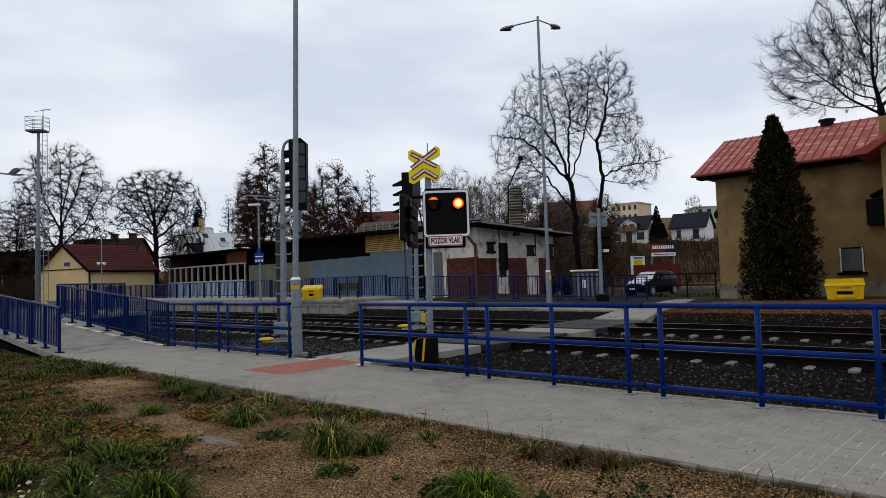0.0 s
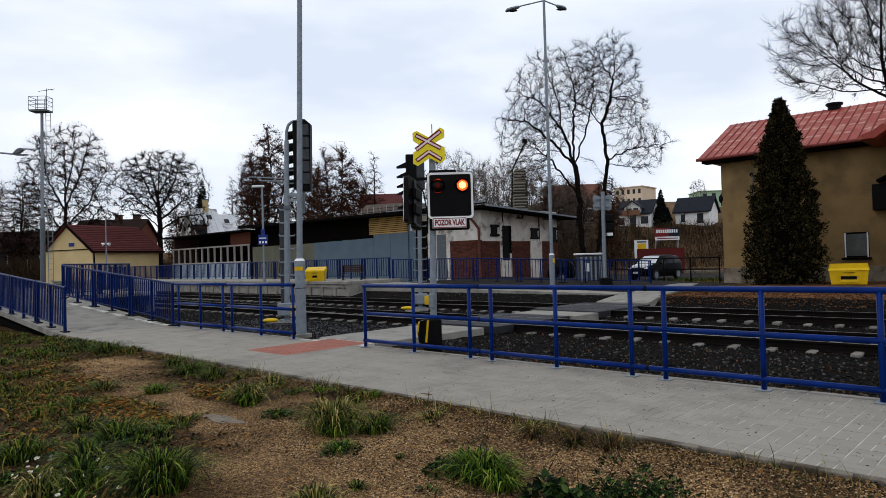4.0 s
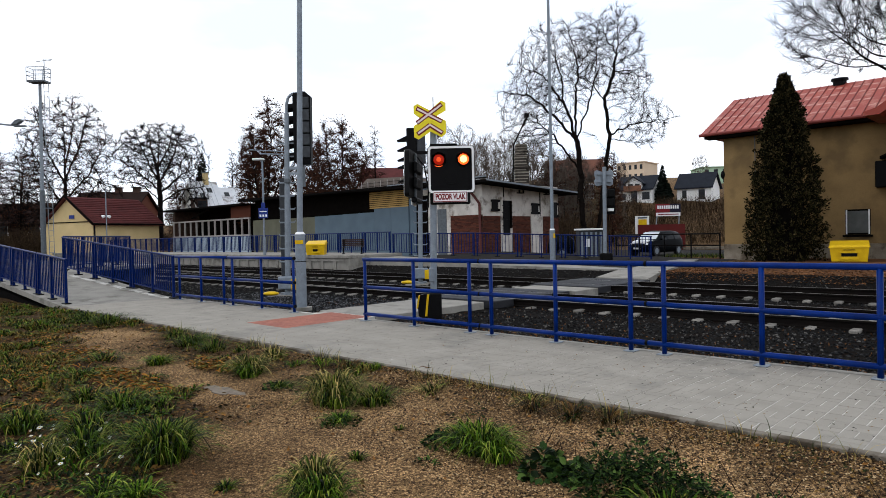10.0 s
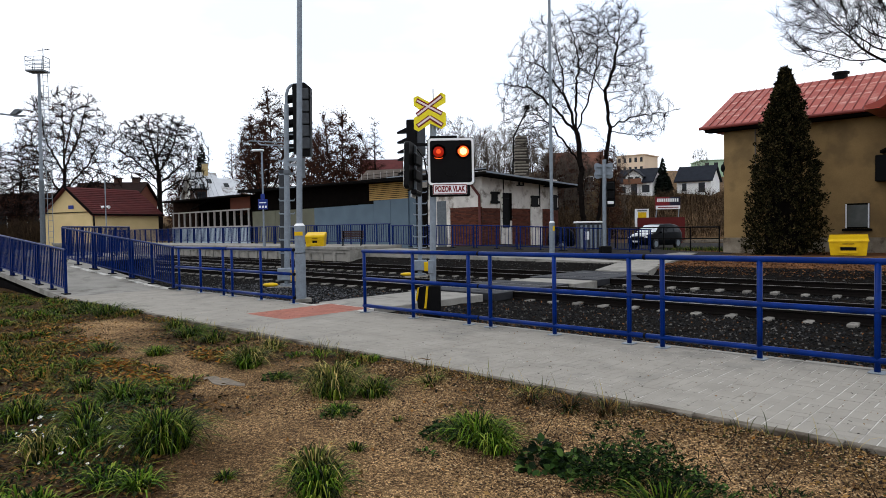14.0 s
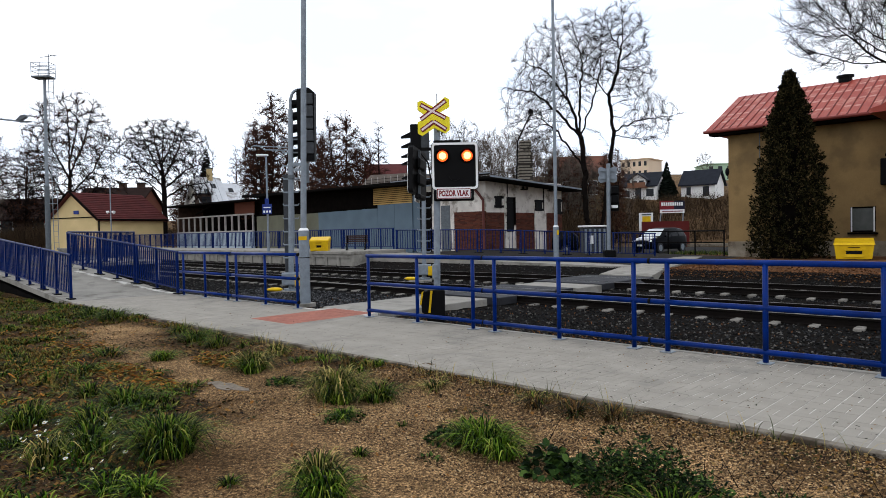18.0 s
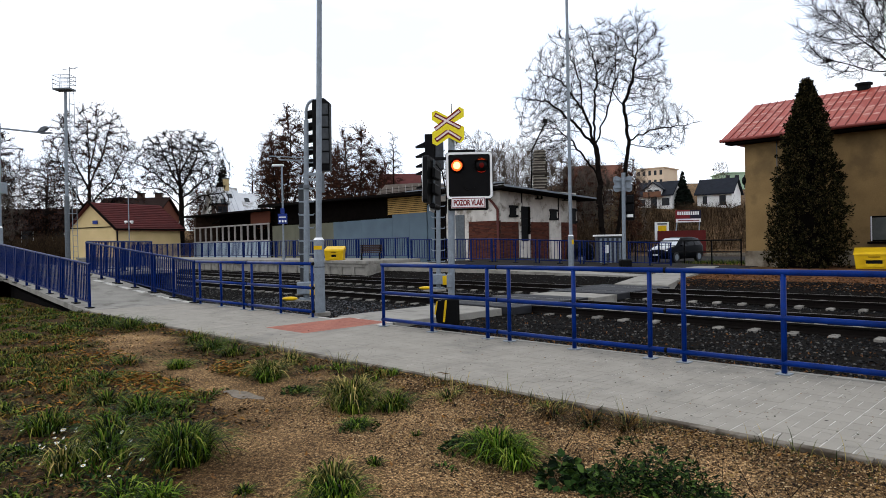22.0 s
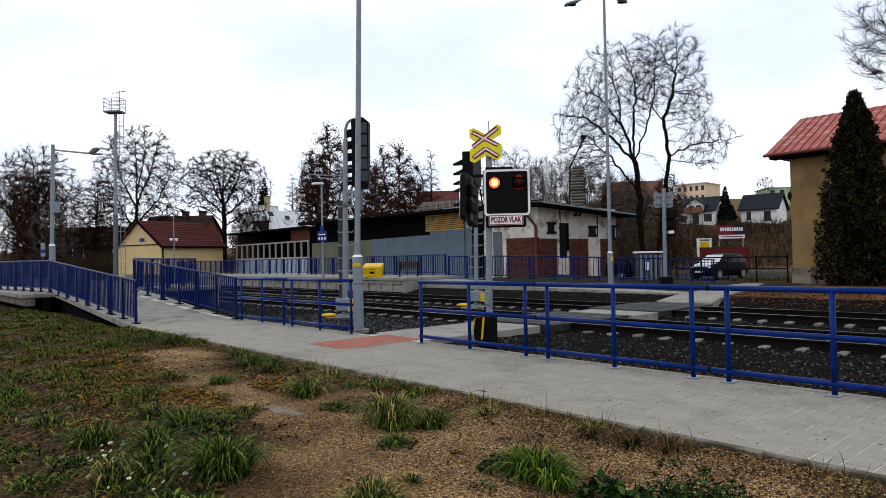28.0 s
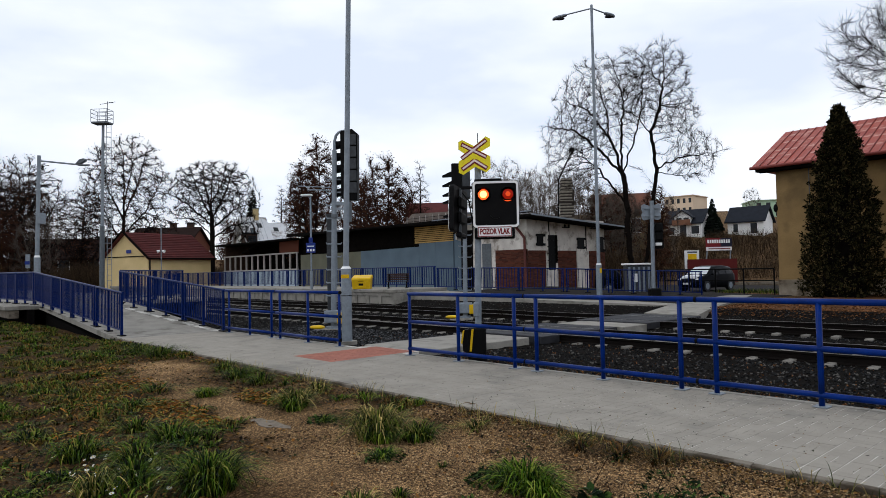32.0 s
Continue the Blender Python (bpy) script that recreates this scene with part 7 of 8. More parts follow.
# ---------------------------------------------------------------- evergreens
def conifer(at, h, rad, n, seed, material, label, shape, size):
    rng = random.Random(seed)
    t = thing("conifer", at, label, "tree")
    part("trunk", Mesh().tube((0, 0, -0.2), (0, 0, h * 0.9), 0.13, 0.02, 8), BARK, t)
    m = Mesh()
    clumps = n // 30
    for c in range(clumps):
        u = rng.random() ** 0.85
        ac = rng.uniform(0, 2 * math.pi)
        lump = 0.86 + 0.3 * noise.noise((math.cos(ac) * 1.6, math.sin(ac) * 1.6, u * 9.0)) + 0.1 * noise.noise((math.cos(ac) * 4, math.sin(ac) * 4, u * 22.0))
        rc = rad * shape(u) * lump * rng.uniform(0.62, 1.12)
        base = Vector((rc * math.cos(ac), rc * math.sin(ac), h * u))
        out = Vector((math.cos(ac), math.sin(ac), rng.uniform(-.1, 1.5))).normalized()
        side = out.cross(Vector((rng.uniform(-1, 1), rng.uniform(-1, 1), rng.uniform(-1, 1)))).normalized()
        ln = rng.uniform(0.16, 0.42) * (1.0 - 0.6 * u)
        for i in range(30):
            f = rng.random()
            p = base + out * ln * f + side * ln * rng.uniform(-.55, .55) * (1 - 0.5 * f) + Vector((rng.gauss(0, .025), rng.gauss(0, .025), rng.gauss(0, .05)))
            if p.z < 0.03:
                continue
            d = (out * 0.7 + Vector((rng.gauss(0, .6), rng.gauss(0, .6), rng.gauss(0.1, .7)))).normalized()
            s = d.cross(Vector((rng.uniform(-1, 1), rng.uniform(-1, 1), rng.uniform(-1, 1)))).normalized()
            k = size * rng.uniform(0.4, 1.15)
            m.add([p - s * k * 0.1, p + d * k * 0.5 - s * k * 0.26, p + d * k, p + d * k * 0.45 + s * k * 0.26, p + s * k * 0.1], [(0, 1, 2, 3, 4)])
    # solid near-black core: the shade deep in the crown, given as colour
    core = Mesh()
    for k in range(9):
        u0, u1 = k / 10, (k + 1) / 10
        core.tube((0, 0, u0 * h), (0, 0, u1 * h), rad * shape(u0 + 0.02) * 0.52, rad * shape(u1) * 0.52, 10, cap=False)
    part("crown_core_shade", core, DARKWOOD, t, "near-black core for the shaded inside of the crown")
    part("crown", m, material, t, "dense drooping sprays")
    return t


conifer(VP(13.9, 27, -0.05), 7.55, 1.45, 54000, 3, THUJA, "tall dark evergreen before the ochre house", lambda u: np.interp(u, (0, .12, .45, .7, .86, .94, 1), (.88, 1.0, .84, .56, .29, .13, .02)), 0.125)


def spruce(at, h, rad, seed, label):
    rng = random.Random(seed)
    t = thing("spruce", at, label, "tree")
    part("trunk", Mesh().tube((0, 0, -1), (0, 0, h), 0.16, 0.02, 6), BARK, t)
    m = Mesh()
    for lv in range(34):
        z = h * (0.12 + 0.86 * lv / 34)
        R = rad * (1 - z / h) + 0.15
        for k in range(13):
            a = rng.uniform(0, 6.28)
            tip = Vector((R * math.cos(a), R * math.sin(a), z - R * 0.35 + rng.uniform(-.1, .2)))
            base = Vector((0, 0, z))
            s = Vector((-math.sin(a), math.cos(a), 0)) * R * 0.26
            m.add([base, base.lerp(tip, .55) + s, tip, base.lerp(tip, .55) - s], [(0, 1, 2, 3)])
            m.add([base + Vector((0, 0, .1)), base.lerp(tip, .5) - Vector((0, 0, .3 * R)), tip], [(0, 1, 2)])
    part("crown", m, SPRUCE, t)
    return t


spruce(VP(35.7, 108, 5.4), 6.8, 2.0, 4, "dark spruce between the hillside houses")
spruce(VP(39.4, 116, 5.9), 3.8, 1.5, 9, "small dark spruce on the slope")
spruce(VP(-28.9, 80, 1.0), 11.3, 2.5, 6, "dark spruce behind the pale roof")


# ---------------------------------------------------------------- brush on the slopes
def brush(n, place, hmin, hmax, seed, material, label):
    """Thickets of upright stems and side twigs."""
    rng = random.Random(seed)
    m = Mesh()
    for i in range(n):
        r, d = place(rng)
        p = V(r, d)
        z = ground_z(p.x, p.y)
        h = rng.uniform(hmin, hmax)
        for k in range(9):
            a = rng.uniform(0, 6.28)
            o = Vector((math.cos(a), math.sin(a), 0))
            b0 = Vector((p.x, p.y, z - 0.1)) + o * rng.uniform(0, .5)
            b1 = b0 + o * h * rng.uniform(.15, .6) + Vector((0, 0, h * rng.uniform(.6, 1)))
            w = rng.uniform(0.015, 0.05) * (0.3 + d / 180)
            s = Vector((-o.y, o.x, 0)) * w
            m.add([b0 - s, b0 + s, b1], [(0, 1, 2)])
            mid = b0.lerp(b1, .55)
            for q in range(2):
                e = mid + Vector((rng.uniform(-1, 1), rng.uniform(-1, 1), rng.uniform(.2, 1))) * h * .35
                m.add([mid - s * .7, mid + s * .7, e], [(0, 1, 2)])
    solid("brush", m, material, label, "undergrowth", kind="stuff")


DRYBUSH = island_mat("dry_thicket", [(0.03, 0.02, 0.013), (0.1, 0.068, 0.04), (0.015, 0.011, 0.008), (0.2, 0.15, 0.09)], 0.95, 0.03)
brush(1500, lambda g: (g.uniform(8, 50), g.uniform(66, 104)), 0.8, 2.6, 1, BUSH, "leafless brown undergrowth on the slope")
brush(560, lambda g: (g.uniform(-75, -22), g.uniform(68, 86)), 0.6, 2.2, 2, DRYBUSH, "leafless brown undergrowth behind the station")
brush(800, lambda g: (g.uniform(-78, -34), g.uniform(84, 97)), 1.0, 3.0, 6, BUSH, "leafless woodland edge behind the hut")
brush(260, lambda g: (g.uniform(-18, 2), g.uniform(62, 72)), 2.0, 6.0, 3, BUSH, "reddish thicket behind the shed")
brush(1500, lambda g: (g.uniform(-72, -35.5), g.uniform(63, 72)), 1.0, 4.6, 5, BUSH, "dense leafless thicket behind the mast")
brush(160, lambda g: (g.uniform(9.5, 14), g.uniform(56, 66)), 1.5, 5.0, 4, BUSH, "brown thicket behind the parking area")


# ---------------------------------------------------------------- near ground cover
def scatter_stones(n, place, smin, smax, seed, material, name, label, category, flat=0.65):
    rng = random.Random(seed)
    base = [Vector(v) for v in ((0, 0, 1), (1, 0, 0), (0, 1, 0), (-1, 0, 0), (0, -1, 0), (0, 0, -1))]
    faces = [(0, 1, 2), (0, 2, 3), (0, 3, 4), (0, 4, 1), (5, 2, 1), (5, 3, 2), (5, 4, 3), (5, 1, 4)]
    m = Mesh()
    for i in range(n):
        x, y, z = place(rng)
        s = rng.uniform(smin, smax)
        e = Euler((rng.uniform(0, 6), rng.uniform(0, 6), rng.uniform(0, 6))).to_matrix()
        m.add([(x + q.x, y + q.y, z + q.z * flat) for q in (e @ (v * s * rng.uniform(.6, 1.25)) for v in base)], faces)
    return solid(name, m, material, label, category, kind="stuff")


def bal_z(y):
    for (a, za), (b, zb) in zip(prof, prof[1:]):
        if a <= y <= b:
            return lerp(za, zb, (y - a) / (b - a))
    return -0.2


def ballast_place(g):
    while True:
        x, y = -26 + 31 * g.random() ** 0.8, 7.42 + 12.9 * g.random() ** 1.4
        if not (CX0 - 0.3 < x < CX1 + 0.3 and y < 20):
            return x, y, bal_z(y) + 0.006


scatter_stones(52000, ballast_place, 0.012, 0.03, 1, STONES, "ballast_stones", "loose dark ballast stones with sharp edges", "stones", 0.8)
scatter_stones(5200, lambda g: (lambda x, y: (x, y, bal_z(y) + 0.012))(g.uniform(-17.5, -10.95), 7.45 + 3.4 * g.random() ** 1.2), 0.02, 0.036, 4, COARSE, "coarse_stones", "coarse grey ballast stones beside the path", "stones", 0.8)
scatter_stones(42000, lambda g: (lambda x, y: (x, y, ground_z(x, y) + 0.001))(-9 + 10.2 * g.random() ** 0.75, g.uniform(0.9, 4.8)), 0.0028, 0.0075, 2, PEBBLE, "pebbles", "small ochre pebbles on the bare soil", "pebbles")
scatter_stones(22000, lambda g: (lambda x, y: (x, y, ground_z(x, y) + 0.003))(-6 + 7.2 * g.random() ** 0.7, 4.83 - 1.9 * g.random() ** 1.5), 0.004, 0.0105, 3, CHIPS, "gravel", "coarser gravel along the kerb", "gravel")


def blades(m, c, n, rad, hmin, hmax, rng, w=0.0032, droop=1.0):
    """Blades that rise from a tuft's foot and arch over."""
    for i in range(n):
        a, r = rng.uniform(0, 6.283), rad * rng.random() ** 0.7
        x, y = c[0] + r * math.cos(a), c[1] + r * math.sin(a)
        a += rng.uniform(-.9, .9)
        step = rng.uniform(hmin, hmax) * 1.3 / 4
        o = Vector((math.cos(a), math.sin(a), 0))
        s = Vector((-o.y, o.x, 0)) * w * rng.uniform(.6, 1.5)
        up = radians(rng.uniform(58, 88))
        bend = radians(rng.uniform(25, 150)) * droop / 3
        p = Vector((x, y, ground_z(x, y) - 0.005))
        low = p.z + 0.008
        v = [p - s, p + s]
        for k in range(4):
            p = p + (o * math.cos(up) + Vector((0, 0, math.sin(up)))) * step
            p.z = max(p.z, low)
            up -= bend * (0.7 + 0.3 * k)
            f = (1.0, 0.9, 0.65)[k] if k < 3 else 0
            v += [p - s * f, p + s * f] if f else [p.copy()]
        m.add(v, [(0, 1, 3, 2), (2, 3, 5, 4), (4, 5, 7, 6), (6, 7, 8)])


def arching(m, c, n, rad, high, rng, w=0.0042):
    """A domed clump: blades rise from the middle, arch over and hang to the ground round it."""
    for i in range(n):
        a, r0 = rng.uniform(0, 6.283), rad * 0.45 * rng.random() ** 0.6
        x, y = c[0] + r0 * math.cos(a), c[1] + r0 * math.sin(a)
        a += rng.uniform(-.7, .7)
        o = Vector((math.cos(a), math.sin(a), 0))
        side = Vector((-o.y, o.x, 0)) * w * rng.uniform(.6, 1.5)
        reach = rad * rng.uniform(.3, 1.4) * (0.4 + 0.9 * r0 / rad)
        top = high * rng.uniform(.55, 1.15) * (1.0 - 0.45 * r0 / rad)
        end = rng.uniform(.6, 1.0)
        bow = rng.uniform(-.25, .25) * reach
        g = ground_z(x, y) - 0.004
        v = []
        for k in range(6):
            u = end * k / 5
            p = Vector((x, y, g)) + o * reach * u ** 1.25 * 1.3 + Vector((-o.y, o.x, 0)) * bow * u * u
            p.z = max(g + 0.006, g + top * (3.2 * u - 3.1 * u * u) / 0.826) if k else g
            f = (1.0, 1.0, 0.92, 0.75, 0.5, 0)[k]
            v += [p - side * f, p + side * f] if f else [p]
        m.add(v, [(0, 1, 3, 2), (2, 3, 5, 4), (4, 5, 7, 6), (6, 7, 9, 8), (8, 9, 10)])


grng = random.Random(77)
tufts = [(-4.62, 1.95, 0.38, 0.34, 560, 0), (-4.85, 2.12, 0.24, 0.26, 200, 0), (-5.6, 1.8, 0.3, 0.22, 260, 0), (-5.13, 1.62, 0.24, 0.22, 240, 0), (-6.2, 1.5, 0.3, 0.26, 220, 0), (-5.0, 1.3, 0.2, 0.22, 120, 1), (-3.08, 2.18, 0.21, 0.24, 280, 2), (-3.24, 2.26, 0.22, 0.25, 280, 1),
         (-4.98, 3.7, 0.37, 0.33, 520, 1), (-4.6, 3.88, 0.27, 0.21, 260, 0), (-4.8, 3.62, 0.2, 0.2, 150, 2), (-4.36, 3.3, 0.17, 0.1, 140, 2), (-6.62, 3.78, 0.29, 0.26, 300, 1), (-6.48, 3.7, 0.18, 0.2, 170, 2), (-3.02, 3.5, 0.28, 0.26, 460, 2), (-2.82, 3.45, 0.2, 0.2, 220, 2), (-3.2, 3.52, 0.22, 0.2, 220, 0),
         (-8.2, 3.45, 0.26, 0.16, 220, 2), (-7.2, 4.45, 0.22, 0.18, 110, 1), (-8.5, 4.35, 0.3, 0.2, 160, 0), (-5.85, 3.68, 0.15, 0.09, 110, 0), (-4.02, 1.55, 0.19, 0.12, 200, 2), (-4.2, 1.42, 0.18, 0.12, 110, 2), (-3.76, 1.97, 0.1, 0.06, 70, 0), (-3.79, 3.43, 0.06, 0.05, 40, 0), (-3.5, 2.78, 0.09, 0.07, 60, 0),
         (-4.42, 4.42, 0.2, 0.11, 70, 1), (-3.4, 4.62, 0.18, 0.1, 50, 1), (-1.5, 3.2, 0.3, 0.2, 160, 0), (-9.2, 4.35, 0.4, 0.2, 220, 0), (-10.0, 4.5, 0.3, 0.2, 130, 0), (-12.8, 4.5, 0.5, 0.26, 240, 0), (-13.6, 4.4, 0.4, 0.26, 200, 0), (-9.0, 3.1, 0.4, 0.14, 160, 0), (-8.0, 2.5, 0.3, 0.16, 130, 0), (-6.3, 2.3, 0.36, 0.2, 240, 0), (-6.9, 2.2, 0.3, 0.16, 150, 0)]
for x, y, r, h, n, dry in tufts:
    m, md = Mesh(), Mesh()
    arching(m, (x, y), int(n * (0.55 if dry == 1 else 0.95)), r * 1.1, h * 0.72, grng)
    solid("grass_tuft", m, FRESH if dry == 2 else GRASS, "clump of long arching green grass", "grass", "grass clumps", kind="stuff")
    if dry == 1:
        arching(md, (x - 0.04, y + 0.03), int(n * 0.6), r * 1.1, h * 0.8, grng, 0.0042)
        blades(md, (x, y), n // 14, r * 0.7, h * 0.5, h * 1.1, grng, 0.002, 0.9)
        solid("dry_tuft", md, STRAW, "clump of yellowed dry grass", "grass", "grass clumps", kind="stuff")
for x, y, r, h, n in ((-3.3, 4.52, 0.22, 0.08, 110), (-2.95, 4.55, 0.28, 0.08, 120), (-2.65, 4.6, 0.24, 0.08, 110), (-5.9, 4.6, 0.24, 0.1, 90)):
    m = Mesh()
    arching(m, (x, y), n, r, h, grng, 0.004)
    solid("dead_tuft", m, MULCH, "clump of dead blackened stalks by the kerb", "grass", "grass clumps", kind="stuff")
# worn turf on the left
ORANGE = ((-7.4, 2.6, .6), (-6.9, 3.0, .35), (-7.7, 3.85, .4), (-9.6, 2.7, .7), (-8.4, 2.2, .5), (-12.0, 3.4, .9), (-6.9, 1.9, .4))


def yellowed(x, y):
    return sum(math.exp(-((x - a) ** 2 + (y - b) ** 2) / r ** 2) for a, b, r in ORANGE)


m, md, mf = Mesh(), Mesh(), Mesh()
k = 0
while k < 9800:
    x, y = -27 + 23.4 * grng.random() ** 0.75, grng.uniform(0.7, 4.85)
    k += 1
    den = verdure(x, y)
    clump = 0.65 * noise.noise((x * 2.1, y * 2.1, 7)) + 0.5 * noise.noise((x * 0.9, y * 1.2, 17))
    if den < 0.76 + grng.uniform(-.3, .3) or clump < -0.04 + grng.uniform(-.1, .1):
        continue
    tall = grng.uniform(.75, 1.3) * (0.05 + 0.08 * smooth01(den - 0.6) + 0.08 * max(0.0, noise.noise((x * 1.7, y * 1.7, 2))) + 0.2 * max(0.0, clump - 0.06))
    dry = grng.random() < 0.2 + 0.25 * smooth01((-7 - x) / 4) + 0.3 * min(1.0, yellowed(x, y))
    lot = md if dry else mf if noise.noise((x * 1.6, y * 1.6, 31)) > 0.06 else m
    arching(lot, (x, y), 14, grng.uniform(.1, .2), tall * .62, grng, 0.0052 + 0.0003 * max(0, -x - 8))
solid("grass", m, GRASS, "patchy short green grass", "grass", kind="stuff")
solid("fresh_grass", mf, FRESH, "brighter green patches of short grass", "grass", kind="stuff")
solid("dry_grass", md, WITHERED, "yellowed grass among the green", "grass", kind="stuff")
# rotting leaves between the grass, their darkest tones standing in for shade there
m, mo = Mesh(), Mesh()
for i in range(26000):
    x, y = -18 + 14.5 * grng.random() ** 0.7, grng.uniform(0.7, 4.8)
    if verdure(x, y) < 0.25 + grng.uniform(-.2, .2):
        continue
    s = grng.uniform(0.01, 0.03)
    e = Euler((grng.uniform(-.5, .5), grng.uniform(-.5, .5), grng.uniform(0, 6.3))).to_matrix()
    z = ground_z(x, y) + grng.uniform(0.003, 0.02)
    bright = grng.random() < 0.42 * min(1.0, yellowed(x, y)) ** 1.6
    if bright:
        ln, w, b = grng.uniform(0.06, 0.16), grng.uniform(0.004, 0.009), grng.uniform(-.6, .6)
        arc = [(-.5, 0, 0), (-.2, .12 * b, .1), (.15, .1 * b, .12), (.5, -.1 * b, .0)]
        v = [Vector((x, y, z + 0.012)) + e @ (Vector(q) * ln + Vector((0, d, 0))) for q in arc for d in (-w, w)]
        mo.add(v, [(0, 1, 3, 2), (2, 3, 5, 4), (4, 5, 7, 6)])
        continue
    m.add([Vector((x, y, z)) + e @ Vector(q) * s for q in ((-1, 0, 0), (-.2, .6, .1), (1, 0, .15), (-.1, -.6, .1))], [(0, 1, 2, 3)])
# broad withered leaves flattened in patches
for cx, cy, r, n in ((-7.9, 2.8, .45, 330), (-6.8, 2.72, .42, 300), (-6.95, 3.75, .25, 90), (-8.8, 2.3, .6, 200), (-9.8, 3.0, .7, 240), (-7.4, 3.72, .35, 220), (-6.2, 1.75, .2, 40)):
    for i in range(n):
        a, q = grng.uniform(0, 6.283), r * grng.random() ** 0.7
        x, y = cx + q * math.cos(a), cy + 0.6 * q * math.sin(a)
        ln, w = grng.uniform(0.04, 0.11), grng.uniform(0.005, 0.012)
        e = Euler((grng.uniform(-.5, .5), grng.uniform(-.4, .4), grng.uniform(0, 6.3))).to_matrix()
        c = Vector((x, y, ground_z(x, y) + grng.uniform(0.012, 0.05)))
        mo.add([c + e @ Vector(v) for v in ((-ln * .5, 0, 0), (-ln * .2, w, .1 * ln), (ln * .2, w, .12 * ln), (ln * .5, 0, 0), (ln * .2, -w, .12 * ln), (-ln * .2, -w, .1 * ln))], [(0, 1, 2, 3, 4, 5)])
solid("leaf_mulch", m, MULCH, "rotting leaves and moss, darkened for the shade between the grass", "leaves", kind="stuff")
solid("orange_leaves", mo, DRYGRASS, "orange and yellow withered blades lying in the turf", "leaves", kind="stuff")
# leaf litter along the kerb
m = Mesh()
for i in range(6500):
    x = -5.5 + 7.3 * grng.random() ** 0.7
    y = 4.84 - abs(grng.gauss(0, 0.1 + 0.4 * smooth01((x + 4) / 4)))
    s = grng.uniform(0.006, 0.017)
    e = Euler((grng.uniform(-.6, .6), grng.uniform(-.6, .6), grng.uniform(0, 6.3))).to_matrix()
    z = ground_z(x, y) + grng.uniform(0.003, 0.018)
    m.add([Vector((x, y, z)) + e @ Vector(q) * s for q in ((-1, 0, 0), (-.2, .6, .1), (1, 0, .15), (-.1, -.6, .1))], [(0, 1, 2, 3)])
solid('kerb_litter', m, MULCH, 'dark brown leaf litter drifted along the kerb', 'leaves', kind='stuff')
# withered leaves caught in the ballast beside the path
m = Mesh()
for i in range(2600):
    x = -13 + 16 * grng.random() ** 0.8
    y = 7.43 + 0.6 * grng.random() ** 1.5 if i % 4 else grng.uniform(8.1, 11.4)
    if CX0 - 0.3 < x < CX1 + 0.3:
        continue
    s = grng.uniform(0.009, 0.024)
    e = Euler((grng.uniform(-.8, .8), grng.uniform(-.8, .8), grng.uniform(0, 6.3))).to_matrix()
    m.add([Vector((x, y, bal_z(y) + grng.uniform(0.02, 0.045))) + e @ Vector(q) * s for q in ((-1, 0, 0), (-.2, .6, .1), (1, 0, .15), (-.1, -.6, .1))], [(0, 1, 2, 3)])
solid("track_leaves", m, BANKLEAF, "withered tan leaves caught in the ballast", "leaves", kind="stuff")
# fallen leaves
m = Mesh()
for i in range(12000):
    x, y = -9.7 + 18.7 * grng.random() ** 1.3, grng.uniform(19.3, 24.5)
    z = 0.115 if y > 20.6 else bal_z(y) + 0.03
    s = grng.uniform(0.018, 0.048)
    e = Euler((grng.uniform(-.5, .5), grng.uniform(-.5, .5), grng.uniform(0, 6.3))).to_matrix()
    m.add([Vector((x, y, z)) + e @ Vector(q) * s for q in ((-1, 0, 0), (-.2, .55, .1), (1, 0, .15), (-.1, -.55, .1))], [(0, 1, 2, 3)])
solid('bank_leaves', m, BANKLEAF, 'thick reddish fallen leaves on the bank', 'leaves', kind='stuff')
m = Mesh()
for i in range(2600):
    x, y = grng.uniform(-13, 1.3), grng.uniform(0.9, 4.85)
    if i % 5 == 0:
        y = 4.83 - abs(grng.gauss(0, 0.12))
    if i > 2200:
        x, y = grng.uniform(-14, 2), grng.uniform(7.42, 8.2)
    z = (ground_z(x, y) if y < 5 else bal_z(y) + 0.02) + 0.006
    s = grng.uniform(0.012, 0.03)
    e = Euler((grng.uniform(-.7, .7), grng.uniform(-.7, .7), grng.uniform(0, 6.3))).to_matrix()
    m.add([Vector((x, y, z)) + e @ Vector(q) * s for q in ((-1, 0, 0), (-.2, .55, .1), (1, 0, .15), (-.1, -.55, .1))], [(0, 1, 2, 3)])
solid("fallen_leaves", m, LITTER, "scattered brown and orange fallen leaves", "leaves", kind="stuff")
m = Mesh()
for i in range(1300):
    x, y = -13 + 15.5 * grng.random() ** 0.7, grng.uniform(4.95, 7.2)
    s = grng.uniform(0.004, 0.017)
    e = Euler((grng.uniform(-.3, .3), grng.uniform(-.3, .3), grng.uniform(0, 6.3))).to_matrix()
    m.add([Vector((x, y, 0.014)) + e @ Vector(q) * s for q in ((-1, 0, 0), (-.2, .5, .1), (1, 0, .15), (-.1, -.5, .1))], [(0, 1, 2, 3)])
solid("path_litter", m, MULCH, "dark leaf scraps on the footpath", "leaves", kind="stuff")


